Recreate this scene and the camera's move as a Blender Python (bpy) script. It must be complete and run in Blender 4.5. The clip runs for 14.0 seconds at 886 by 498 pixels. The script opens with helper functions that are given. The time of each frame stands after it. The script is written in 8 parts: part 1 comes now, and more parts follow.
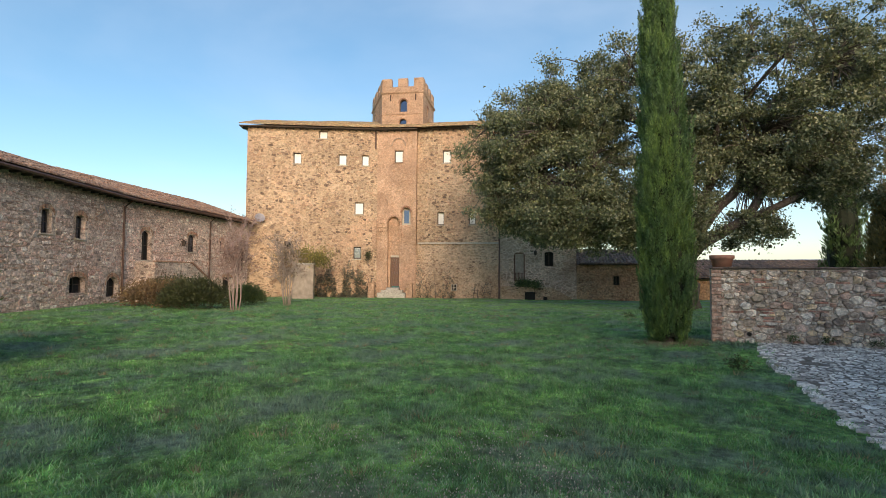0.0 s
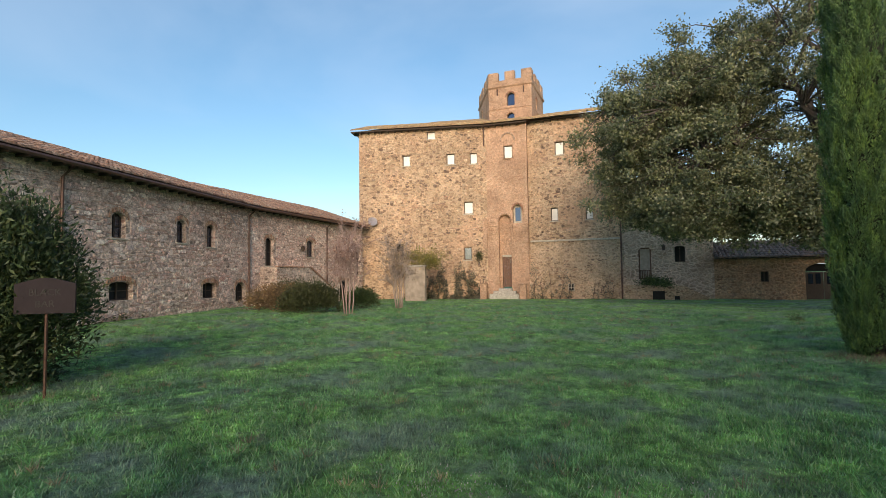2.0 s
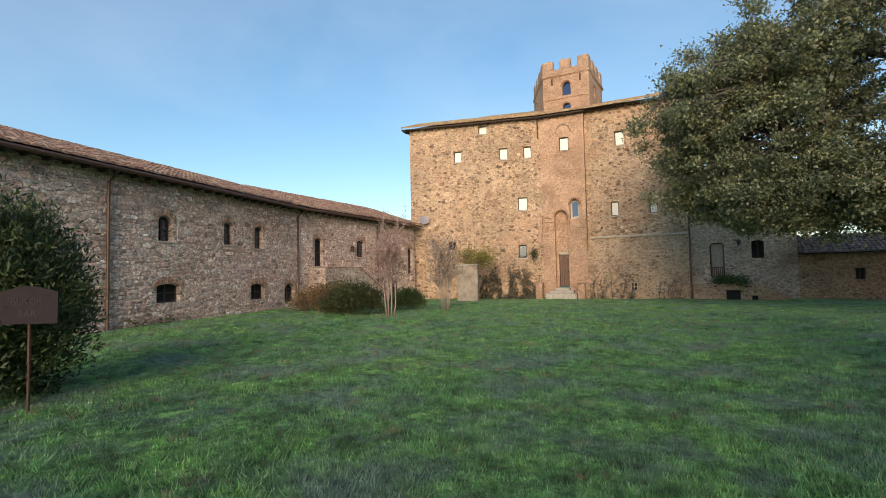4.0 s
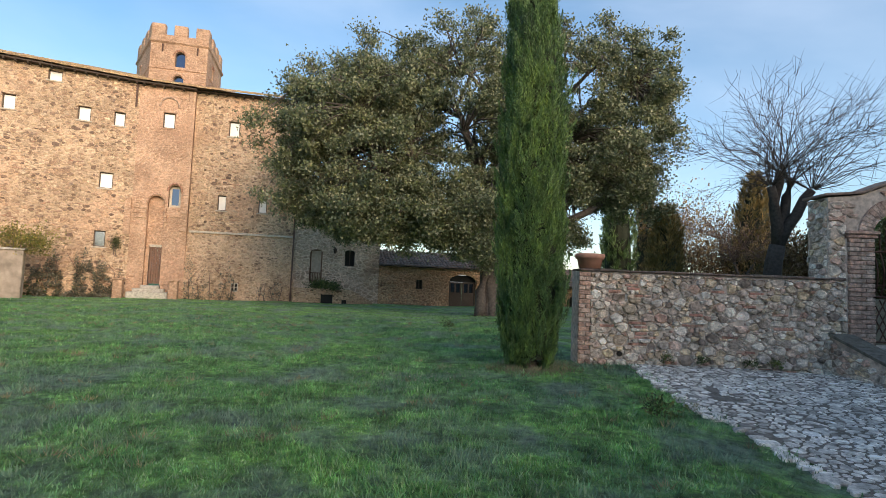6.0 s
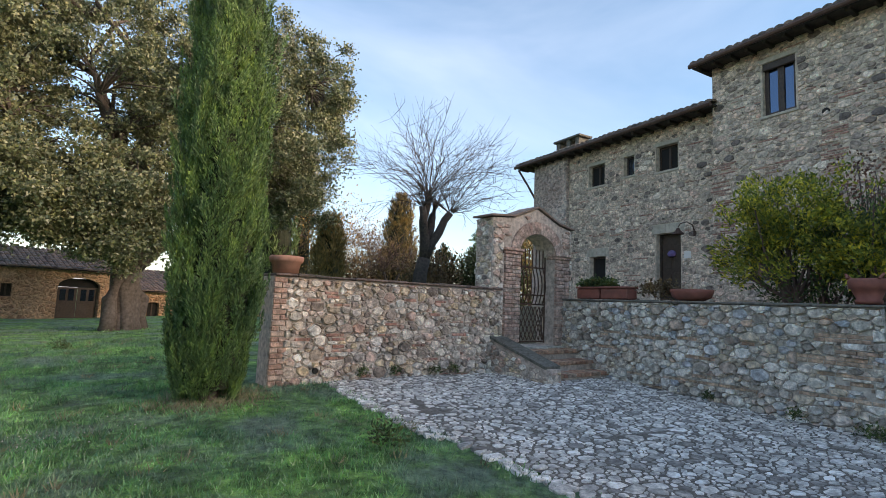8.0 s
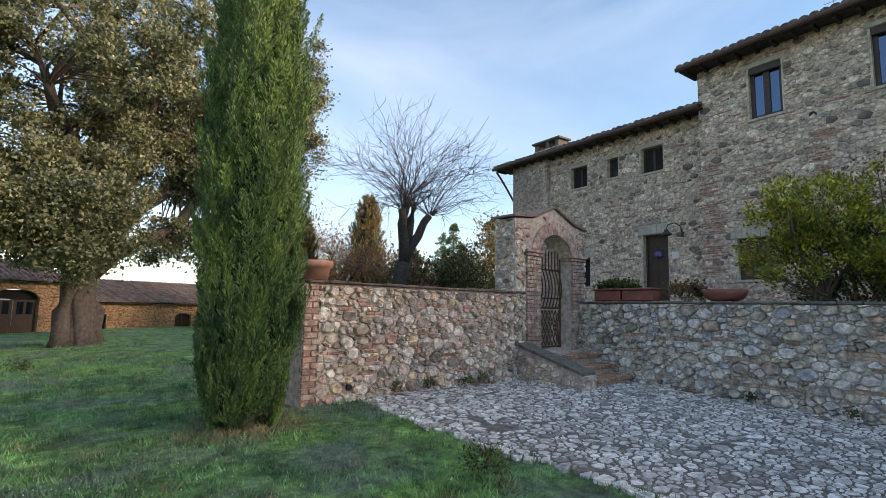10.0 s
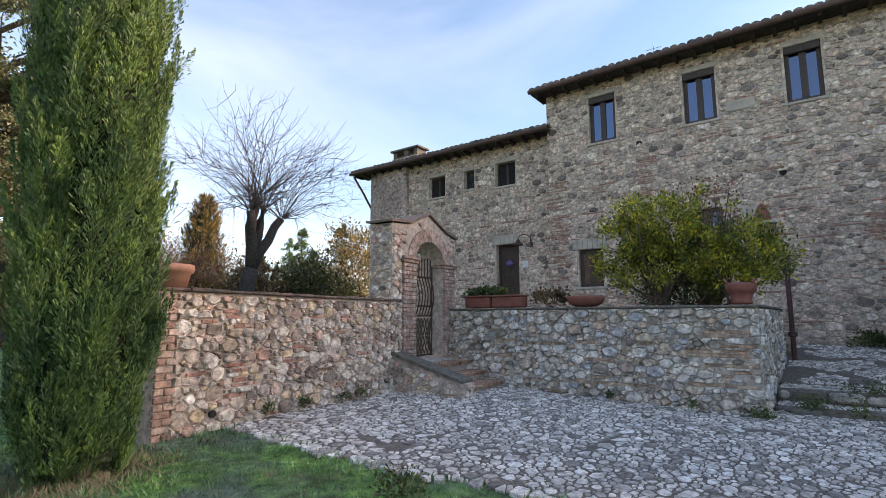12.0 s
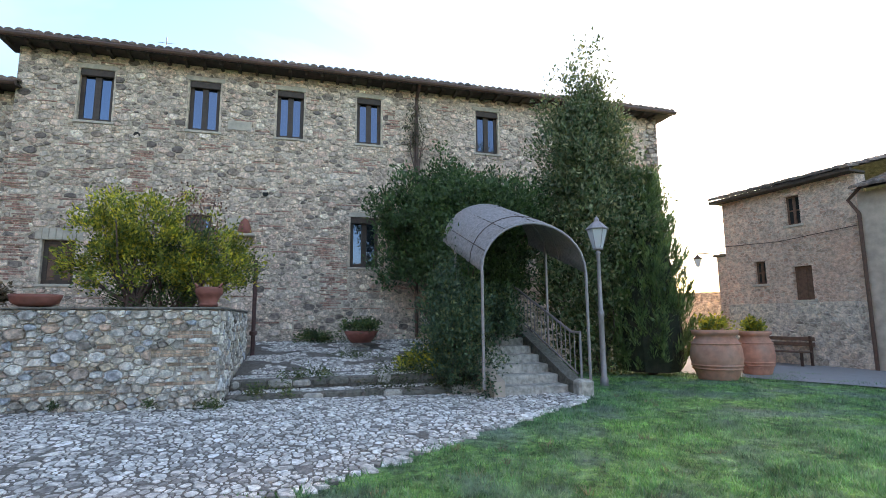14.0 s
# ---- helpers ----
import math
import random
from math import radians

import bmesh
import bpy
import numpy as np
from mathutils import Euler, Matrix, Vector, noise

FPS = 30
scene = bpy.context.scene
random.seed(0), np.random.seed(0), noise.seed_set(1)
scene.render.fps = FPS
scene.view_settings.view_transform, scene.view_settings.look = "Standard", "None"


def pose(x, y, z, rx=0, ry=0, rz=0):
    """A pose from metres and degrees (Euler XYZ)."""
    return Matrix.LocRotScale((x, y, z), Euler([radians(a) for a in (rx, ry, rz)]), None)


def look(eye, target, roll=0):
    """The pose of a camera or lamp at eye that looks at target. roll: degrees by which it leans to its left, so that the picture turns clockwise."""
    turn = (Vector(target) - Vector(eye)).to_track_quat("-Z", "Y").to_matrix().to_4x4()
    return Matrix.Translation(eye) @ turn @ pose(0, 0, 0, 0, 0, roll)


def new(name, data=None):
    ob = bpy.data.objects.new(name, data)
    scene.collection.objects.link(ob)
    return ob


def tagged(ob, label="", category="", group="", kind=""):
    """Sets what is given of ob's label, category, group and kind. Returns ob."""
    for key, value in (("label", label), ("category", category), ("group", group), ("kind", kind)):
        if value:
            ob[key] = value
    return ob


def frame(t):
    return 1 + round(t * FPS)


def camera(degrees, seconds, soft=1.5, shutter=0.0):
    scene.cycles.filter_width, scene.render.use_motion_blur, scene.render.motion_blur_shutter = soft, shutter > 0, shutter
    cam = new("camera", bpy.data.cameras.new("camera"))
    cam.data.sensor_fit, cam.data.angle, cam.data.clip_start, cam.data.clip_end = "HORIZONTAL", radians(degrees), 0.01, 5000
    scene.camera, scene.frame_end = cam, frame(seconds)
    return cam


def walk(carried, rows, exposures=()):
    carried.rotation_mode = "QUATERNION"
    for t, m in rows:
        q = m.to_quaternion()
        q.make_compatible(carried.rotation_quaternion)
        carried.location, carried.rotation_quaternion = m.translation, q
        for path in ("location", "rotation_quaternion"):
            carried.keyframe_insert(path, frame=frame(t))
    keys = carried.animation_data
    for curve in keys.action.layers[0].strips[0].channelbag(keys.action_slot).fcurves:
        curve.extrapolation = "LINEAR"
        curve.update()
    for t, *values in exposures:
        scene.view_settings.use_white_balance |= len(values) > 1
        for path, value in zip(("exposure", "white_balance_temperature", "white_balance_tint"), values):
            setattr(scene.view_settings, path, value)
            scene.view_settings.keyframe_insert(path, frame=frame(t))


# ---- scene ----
import collections

cam = camera(82.0, 14.0, soft=0.5)
PATH = [
    (0, (-0.678, -0.009, 1.646), (-1.724, 1.694, 1.744), 0.4),
    (0.5, (-0.953, 0.23, 1.614), (-2.042, 1.904, 1.715), 0.4),
    (1, (-1.161, 0.602, 1.639), (-2.294, 2.247, 1.739), 0.3),
    (1.5, (-1.384, 0.88, 1.65), (-2.597, 2.467, 1.749), -0.2),
    (2, (-1.617, 1.116, 1.626), (-3.004, 2.553, 1.728), -0.8),
    (2.2, (-1.68, 1.215, 1.622), (-3.132, 2.588, 1.722), -1.1),
    (4.3, (-1.963, 2.671, 1.721), (-3.516, 3.927, 1.819), -1.2),
    (4.5, (-2.033, 2.849, 1.725), (-3.505, 4.2, 1.819), -0.9),
    (5, (-2.224, 3.132, 1.695), (-3.475, 4.689, 1.788), -0.1),
    (5.5, (-2.509, 3.419, 1.527), (-3.328, 5.24, 1.637), 1.3),
    (6, (-2.589, 3.7, 1.514), (-2.888, 5.673, 1.641), 2.3),
    (6.5, (-2.604, 4.114, 1.476), (-2.463, 6.103, 1.627), 3.0),
    (7, (-2.817, 4.41, 1.474), (-2.247, 6.319, 1.651), 3.5),
    (7.5, (-2.986, 4.78, 1.476), (-2.142, 6.583, 1.67), 3.0),
    (8, (-3.126, 5.159, 1.501), (-2.144, 6.889, 1.711), 2.4),
    (8.2, (-3.212, 5.296, 1.487), (-2.198, 7.006, 1.708), 2.5),
    (10.3, (-4.002, 6.525, 1.497), (-2.831, 8.129, 1.734), 0.7),
    (10.5, (-3.997, 6.619, 1.48), (-2.807, 8.207, 1.725), 0.4),
    (11, (-4.014, 6.885, 1.47), (-2.74, 8.405, 1.724), 0.3),
    (11.5, (-4.061, 7.055, 1.481), (-2.669, 8.466, 1.746), 0.1),
    (12, (-4.141, 7.118, 1.5), (-2.558, 8.311, 1.769), -0.0),
    (12.5, (-4.239, 7.061, 1.504), (-2.455, 7.921, 1.78), -0.2),
    (13, (-4.369, 6.911, 1.486), (-2.445, 7.384, 1.763), -0.3),
    (13.5, (-4.455, 6.844, 1.476), (-2.474, 6.817, 1.751), -0.3),
    (14, (-4.491, 6.716, 1.479), (-2.584, 6.178, 1.751), -0.4),
]
EXPOSURES = [(0, 0.68, 6750, 10), (4, 0.62, 6650, 10), (5, 0.62, 6650, 10), (6, 0.9, 6600, 11), (7, 1.22, 6900, 14), (8, 1.34, 7150, 17), (11, 1.30, 7350, 20), (12, 1.58, 7500, 25), (13, 1.62, 7350, 24), (13.5, 2.05, 7400, 23), (14, 2.16, 7350, 20)]
walk(cam, [(t, look(eye, target, roll)) for t, eye, target, roll in PATH], EXPOSURES)

# ---------------- world and light ----------------
SUN_DIR = Vector((0.66, -0.74, 0.30)).normalized()
world = bpy.data.worlds.new("world")
scene.world = world
world.use_nodes = True
wn, wl = world.node_tree.nodes, world.node_tree.links
wn.clear()
w_out, w_bg, w_sky = wn.new("ShaderNodeOutputWorld"), wn.new("ShaderNodeBackground"), wn.new("ShaderNodeTexSky")
w_sky.sky_type, w_sky.sun_disc = "NISHITA", False
w_sky.sun_elevation, w_sky.sun_rotation = math.asin(SUN_DIR.z), math.atan2(SUN_DIR.x, SUN_DIR.y)
w_sky.air_density, w_sky.dust_density, w_sky.ozone_density = 1.0, 0.6, 2.0
w_coord, w_map = wn.new("ShaderNodeTexCoord"), wn.new("ShaderNodeMapping")
w_map.inputs["Scale"].default_value = (0.8, 0.8, 2.2)
w_noise, w_ramp, w_mix = wn.new("ShaderNodeTexNoise"), wn.new("ShaderNodeValToRGB"), wn.new("ShaderNodeMix")
w_noise.inputs["Scale"].default_value, w_noise.inputs["Detail"].default_value = 1.7, 6.0
w_noise.inputs["Roughness"].default_value, w_noise.inputs["Distortion"].default_value = 0.5, 0.5
w_ramp.color_ramp.elements[0].position, w_ramp.color_ramp.elements[1].position = 0.42, 0.80
w_ramp.color_ramp.elements[0].color, w_ramp.color_ramp.elements[1].color = (0.08, 0.08, 0.08, 1), (0.46, 0.46, 0.46, 1)
w_mix.data_type = "RGBA"
w_mix.inputs["B"].default_value = (4.1, 4.8, 5.9, 1)
wl.new(w_coord.outputs["Generated"], w_map.inputs["Vector"])
wl.new(w_map.outputs["Vector"], w_noise.inputs["Vector"])
wl.new(w_noise.outputs["Fac"], w_ramp.inputs["Fac"])
wl.new(w_ramp.outputs["Color"], w_mix.inputs["Factor"])
w_hue = wn.new("ShaderNodeHueSaturation")
w_hue.inputs["Hue"].default_value, w_hue.inputs["Saturation"].default_value = 0.494, 1.18
wl.new(w_sky.outputs["Color"], w_hue.inputs["Color"])
wl.new(w_hue.outputs["Color"], w_mix.inputs["A"])
wl.new(w_mix.outputs["Result"], w_bg.inputs["Color"])
wl.new(w_bg.outputs["Background"], w_out.inputs["Surface"])
w_bg.inputs["Strength"].default_value = 0.125

sun_data = bpy.data.lights.new("sun", "SUN")
sun_data.energy, sun_data.angle, sun_data.color = 2.5, radians(34), (1.0, 0.79, 0.57)
sun = new("sun", sun_data)
sun.matrix_world = look((30, -30, 30), Vector((30, -30, 30)) - SUN_DIR)


# ---------------- materials ----------------
def nodes_of(name):
    m = bpy.data.materials.new(name)
    m.use_nodes = True
    nt = m.node_tree
    return m, nt.nodes, nt.links, nt.nodes["Principled BSDF"]


def ramp_node(n, stops, mode="LINEAR"):
    r = n.new("ShaderNodeValToRGB")
    r.color_ramp.interpolation = mode
    while len(r.color_ramp.elements) < len(stops):
        r.color_ramp.elements.new(0.5)
    for e, (p, c) in zip(r.color_ramp.elements, stops):
        e.position, e.color = p, (*c, 1)
    return r


def noise_node(n, l, vec, scale, detail=4.0, rough=0.55):
    t = n.new("ShaderNodeTexNoise")
    t.inputs["Scale"].default_value, t.inputs["Detail"].default_value, t.inputs["Roughness"].default_value = scale, detail, rough
    if vec:
        l.new(vec, t.inputs["Vector"])
    return t.outputs["Fac"]


def mix_node(n, l, fac, a, b, blend="MIX"):
    m = n.new("ShaderNodeMix")
    m.data_type, m.blend_type = "RGBA", blend
    for key, v in (("Factor", fac), ("A", a), ("B", b)):
        if isinstance(v, (int, float)):
            m.inputs[key].default_value = v
        elif isinstance(v, tuple):
            m.inputs[key].default_value = (*v, 1)
        else:
            l.new(v, m.inputs[key])
    return m.outputs["Result"]


def math_node(n, l, op, a, b=0.0):
    m = n.new("ShaderNodeMath")
    m.operation = op
    for k, v in ((0, a), (1, b)):
        if isinstance(v, (int, float)):
            m.inputs[k].default_value = v
        else:
            l.new(v, m.inputs[k])
    return m.outputs[0]


def bump_node(n, l, bsdf, height, strength=0.4, distance=0.02):
    b = n.new("ShaderNodeBump")
    b.inputs["Strength"].default_value, b.inputs["Distance"].default_value = strength, distance
    l.new(height, b.inputs["Height"])
    l.new(b.outputs["Normal"], bsdf.inputs["Normal"])


def spread(n, l):
    """A random number for each loose piece, whether it is an object or an island of a mesh."""
    o, g = n.new("ShaderNodeObjectInfo"), n.new("ShaderNodeNewGeometry")
    return math_node(n, l, "FRACT", math_node(n, l, "ADD", o.outputs["Random"], g.outputs["Random Per Island"]))


def m_plain(name, color, rough=0.7, var=0.25, scale=8.0, metal=0.0, bump=0.2, dirt=(0.12, 0.1, 0.08), dirt_amount=0.25):
    m, n, l, b = nodes_of(name)
    c = n.new("ShaderNodeTexCoord").outputs["Object"]
    f1, f2 = noise_node(n, l, c, scale, 5), noise_node(n, l, c, scale * 0.17, 3)
    r1 = ramp_node(n, [(0.3, tuple(v * (1 - var) for v in color)), (0.7, tuple(min(1, v * (1 + var)) for v in color))])
    l.new(f1, r1.inputs["Fac"])
    r2 = ramp_node(n, [(0.5, (0, 0, 0)), (0.8, (dirt_amount,) * 3)])
    l.new(f2, r2.inputs["Fac"])
    l.new(mix_node(n, l, r2.outputs["Color"], r1.outputs["Color"], dirt), b.inputs["Base Color"])
    b.inputs["Roughness"].default_value, b.inputs["Metallic"].default_value = rough, metal
    if bump:
        bump_node(n, l, b, noise_node(n, l, c, scale * 4, 4), bump, 0.01)
    return m


def m_pieces(name, stops, rough=0.85, grain=30.0, bump=0.5, grime=(0.10, 0.09, 0.075), grime_amount=0.45):
    """Loose stones, bricks or tiles: a colour for each piece, grain and lichen on it."""
    m, n, l, b = nodes_of(name)
    c = n.new("ShaderNodeTexCoord").outputs["Object"]
    base = ramp_node(n, stops)
    l.new(spread(n, l), base.inputs["Fac"])
    g = ramp_node(n, [(0.25, (0.42, 0.42, 0.42)), (0.5, (1.0, 1.0, 1.0)), (0.75, (1.4, 1.37, 1.32))])
    l.new(noise_node(n, l, c, grain * 0.7, 7, 0.7), g.inputs["Fac"])
    tint = mix_node(n, l, 1.0, base.outputs["Color"], g.outputs["Color"], "MULTIPLY")
    mott = ramp_node(n, [(0.3, (0.5, 0.48, 0.46)), (0.5, (1.0, 1.0, 1.0)), (0.68, (1.55, 1.52, 1.48))])
    l.new(noise_node(n, l, c, 9.0, 4, 0.6), mott.inputs["Fac"])
    tint = mix_node(n, l, 1.0, tint, mott.outputs["Color"], "MULTIPLY")
    s = ramp_node(n, [(0.48, (0, 0, 0)), (0.72, (grime_amount,) * 3)])
    l.new(noise_node(n, l, c, 3.1, 5, 0.6), s.inputs["Fac"])
    l.new(mix_node(n, l, s.outputs["Color"], tint, grime), b.inputs["Base Color"])
    b.inputs["Roughness"].default_value = rough
    bump_node(n, l, b, noise_node(n, l, c, grain * 0.9, 8, 0.75), bump * 1.6, 0.03)
    return m


def m_rubble(name, mortar, stops, size=(2.6, 2.6, 4.6), show=0.75, brick=(0.34, 0.17, 0.10), brick_amount=0.5, depth=0.05, mottle=1.0):
    """Mortared rubble seen from afar: stones of many tints, pale joints, patches of brick and damp."""
    m, n, l, b = nodes_of(name)
    c = n.new("ShaderNodeTexCoord").outputs["Object"]
    warp = n.new("ShaderNodeTexNoise")
    warp.inputs["Scale"].default_value, warp.inputs["Detail"].default_value = 2.2, 3
    l.new(c, warp.inputs["Vector"])
    shift = n.new("ShaderNodeVectorMath")
    shift.operation = "MULTIPLY_ADD"
    l.new(warp.outputs["Color"], shift.inputs[0])
    shift.inputs[1].default_value = (0.22, 0.22, 0.16)
    l.new(c, shift.inputs[2])
    mp = n.new("ShaderNodeMapping")
    mp.inputs["Scale"].default_value = size
    l.new(shift.outputs[0], mp.inputs["Vector"])
    v1, v2 = n.new("ShaderNodeTexVoronoi"), n.new("ShaderNodeTexVoronoi")
    v2.feature = "DISTANCE_TO_EDGE"
    for v in (v1, v2):
        v.inputs["Scale"].default_value = 1.0
        l.new(mp.outputs["Vector"], v.inputs["Vector"])
    sep = n.new("ShaderNodeSeparateColor")
    l.new(v1.outputs["Color"], sep.inputs[0])
    stone = ramp_node(n, stops)
    l.new(sep.outputs[0], stone.inputs["Fac"])
    joint = ramp_node(n, [(0.03, (0, 0, 0)), (0.16, (1, 1, 1))])
    l.new(v2.outputs["Distance"], joint.inputs["Fac"])
    cover = ramp_node(n, [(0.62 - 0.5 * show, (1, 1, 1)), (1.05 - 0.5 * show, (0.12, 0.12, 0.12))])
    l.new(noise_node(n, l, c, 1.3, 5, 0.65), cover.inputs["Fac"])
    mask = mix_node(n, l, 1.0, joint.outputs["Color"], cover.outputs["Color"], "MULTIPLY")
    bare = ramp_node(n, [(0.62, (0, 0, 0)), (0.70, (1, 1, 1))])
    l.new(sep.outputs[1], bare.inputs["Fac"])
    mask = mix_node(n, l, 0.75, mask, mix_node(n, l, 1.0, joint.outputs["Color"], bare.outputs["Color"], "MULTIPLY"), "LIGHTEN")
    col = mix_node(n, l, mask, mortar, stone.outputs["Color"])
    # courses of brick in patches
    br = n.new("ShaderNodeTexNoise")
    br.inputs["Scale"].default_value, br.inputs["Detail"].default_value = 0.33, 3
    l.new(c, br.inputs["Vector"])
    bm_ = ramp_node(n, [(0.52, (0, 0, 0)), (0.66, (brick_amount,) * 3)])
    l.new(br.outputs["Fac"], bm_.inputs["Fac"])
    col = mix_node(n, l, bm_.outputs["Color"], col, brick)
    g = ramp_node(n, [(0.3, (1 - 0.66 * mottle, 1 - 0.67 * mottle, 1 - 0.68 * mottle)), (0.5, (1.0, 1.0, 1.0)), (0.7, (1 + 0.6 * mottle, 1 + 0.55 * mottle, 1 + 0.48 * mottle))])
    l.new(noise_node(n, l, c, 7, 7, 0.75), g.inputs["Fac"])
    col = mix_node(n, l, 1.0, col, g.outputs["Color"], "MULTIPLY")
    big = ramp_node(n, [(0.35, (0.8, 0.78, 0.76)), (0.65, (1.12, 1.1, 1.08))])
    l.new(noise_node(n, l, c, 0.45, 4, 0.6), big.inputs["Fac"])
    l.new(mix_node(n, l, 1.0, col, big.outputs["Color"], "MULTIPLY"), b.inputs["Base Color"])
    b.inputs["Roughness"].default_value = 0.92
    h = math_node(n, l, "ADD", math_node(n, l, "MULTIPLY", mask, 0.8), math_node(n, l, "MULTIPLY", noise_node(n, l, c, 14, 5, 0.7), 0.7))
    bump_node(n, l, b, h, 1.0, depth * 1.5)
    return m


def m_leaf(name, stops, rough=0.55, through_light=0.25, tint=None):
    m, n, l, b = nodes_of(name)
    base = ramp_node(n, stops)
    l.new(spread(n, l), base.inputs["Fac"])
    c = n.new("ShaderNodeTexCoord").outputs["Object"]
    g = ramp_node(n, [(0.3, (0.7, 0.72, 0.7)), (0.7, (1.25, 1.2, 1.15))])
    l.new(noise_node(n, l, c, 0.9, 4), g.inputs["Fac"])
    col = mix_node(n, l, 1.0, base.outputs["Color"], g.outputs["Color"], "MULTIPLY")
    g2 = ramp_node(n, [(0.3, (0.45, 0.48, 0.5)), (0.5, (1.0, 1.0, 1.0)), (0.7, (1.6, 1.5, 1.3))])
    l.new(noise_node(n, l, c, 3.6, 4), g2.inputs["Fac"])
    col = mix_node(n, l, 1.0, col, g2.outputs["Color"], "MULTIPLY")
    if tint:
        col = tint(n, l, c, base.outputs["Color"])
    l.new(col, b.inputs["Base Color"])
    b.inputs["Roughness"].default_value = rough
    t, x = n.new("ShaderNodeBsdfTranslucent"), n.new("ShaderNodeMixShader")
    l.new(col, t.inputs["Color"])
    x.inputs[0].default_value = through_light
    l.new(b.outputs[0], x.inputs[1])
    l.new(t.outputs[0], x.inputs[2])
    l.new(x.outputs[0], n["Material Output"].inputs["Surface"])
    return m


def m_glass(name, tint=(0.012, 0.016, 0.024), mirror=0.38):
    m, n, l, b = nodes_of(name)
    # opaque pane: the unlit room behind is put into the dark base colour
    b.inputs["Base Color"].default_value, b.inputs["Roughness"].default_value = (*tint, 1), 0.1
    g, x = n.new("ShaderNodeBsdfGlossy"), n.new("ShaderNodeMixShader")
    g.inputs["Color"].default_value, g.inputs["Roughness"].default_value = (0.42, 0.62, 1.0, 1), 0.02
    c = n.new("ShaderNodeTexCoord").outputs["Object"]
    bp = n.new("ShaderNodeBump")
    bp.inputs["Strength"].default_value, bp.inputs["Distance"].default_value = 0.05, 0.02
    l.new(noise_node(n, l, c, 1.5, 1), bp.inputs["Height"])
    l.new(bp.outputs["Normal"], g.inputs["Normal"])
    x.inputs[0].default_value = mirror
    l.new(b.outputs[0], x.inputs[1])
    l.new(g.outputs[0], x.inputs[2])
    l.new(x.outputs[0], n["Material Output"].inputs["Surface"])
    return m


M_CASTLE = m_rubble("castle_masonry", (0.71, 0.525, 0.37), [(0.0, (0.20, 0.13, 0.09)), (0.2, (0.44, 0.30, 0.19)), (0.5, (0.60, 0.43, 0.28)), (0.75, (0.68, 0.52, 0.37)), (0.9, (0.48, 0.29, 0.19)), (1.0, (0.28, 0.19, 0.14))], size=(4.4, 4.4, 8.0), show=0.42, brick=(0.60, 0.375, 0.255), brick_amount=0.5, depth=0.05, mottle=0.55)
M_CASTLE_BRICK = m_rubble("castle_brickwork", (0.66, 0.46, 0.33), [(0.0, (0.46, 0.27, 0.18)), (0.5, (0.56, 0.36, 0.24)), (1.0, (0.44, 0.26, 0.17))], size=(4.5, 4.5, 14), show=0.45, brick=(0.58, 0.365, 0.255), brick_amount=0.5, depth=0.03, mottle=0.5)
M_CASTLE_GREY = m_rubble("castle_annex_masonry", (0.70, 0.555, 0.44), [(0.0, (0.40, 0.29, 0.22)), (0.5, (0.54, 0.41, 0.31)), (1.0, (0.56, 0.44, 0.35))], show=0.3, brick_amount=0.3, mottle=0.6)
M_WING = m_rubble("wing_masonry", (0.76, 0.635, 0.56), [(0.0, (0.22, 0.16, 0.14)), (0.3, (0.50, 0.39, 0.34)), (0.5, (0.44, 0.26, 0.21)), (0.7, (0.66, 0.56, 0.49)), (1.0, (0.34, 0.26, 0.22))], size=(3.4, 3.4, 8.4), show=0.7, brick=(0.46, 0.28, 0.22), brick_amount=0.45, depth=0.06)
M_FAR = m_rubble("far_house_masonry", (0.80, 0.64, 0.53), [(0.0, (0.46, 0.32, 0.25)), (0.4, (0.74, 0.54, 0.43)), (0.7, (0.60, 0.36, 0.27)), (1.0, (0.80, 0.67, 0.57))], size=(6.5, 6.5, 13), show=0.5, brick=(0.62, 0.36, 0.26), brick_amount=0.7, depth=0.03, mottle=0.7)
M_FAR_BASE = m_rubble("far_house_stone_base", (0.76, 0.67, 0.58), [(0.0, (0.36, 0.30, 0.26)), (0.5, (0.66, 0.57, 0.49)), (1.0, (0.82, 0.75, 0.67))], size=(5, 5, 8), show=0.6, brick_amount=0.2, depth=0.04)
M_BARN = m_rubble("outbuilding_masonry", (0.52, 0.35, 0.22), [(0.0, (0.28, 0.16, 0.10)), (0.5, (0.48, 0.29, 0.17)), (1.0, (0.42, 0.29, 0.2))], show=0.5, brick=(0.48, 0.26, 0.15), brick_amount=0.5)
M_MORTAR_WARM = m_plain("mortar_warm", (0.56, 0.465, 0.395), 0.95, 0.4, 12, bump=1.0)
M_MORTAR_GREY = m_plain("mortar_grey", (0.52, 0.475, 0.415), 0.95, 0.4, 12, bump=1.0)
M_MORTAR_HOUSE = m_plain("mortar_house", (0.59, 0.49, 0.385), 0.95, 0.4, 7, bump=1.0, dirt=(0.40, 0.32, 0.25), dirt_amount=0.6)
M_STONE_WARM = m_pieces("fieldstone_warm", [(0.0, (0.24, 0.19, 0.16)), (0.12, (0.52, 0.43, 0.36)), (0.3, (0.84, 0.76, 0.66)), (0.42, (0.42, 0.34, 0.29)), (0.54, (0.70, 0.55, 0.37)), (0.66, (0.58, 0.50, 0.44)), (0.8, (0.90, 0.85, 0.78)), (0.9, (0.58, 0.36, 0.28)), (1.0, (0.68, 0.59, 0.51))], grime_amount=0.22)
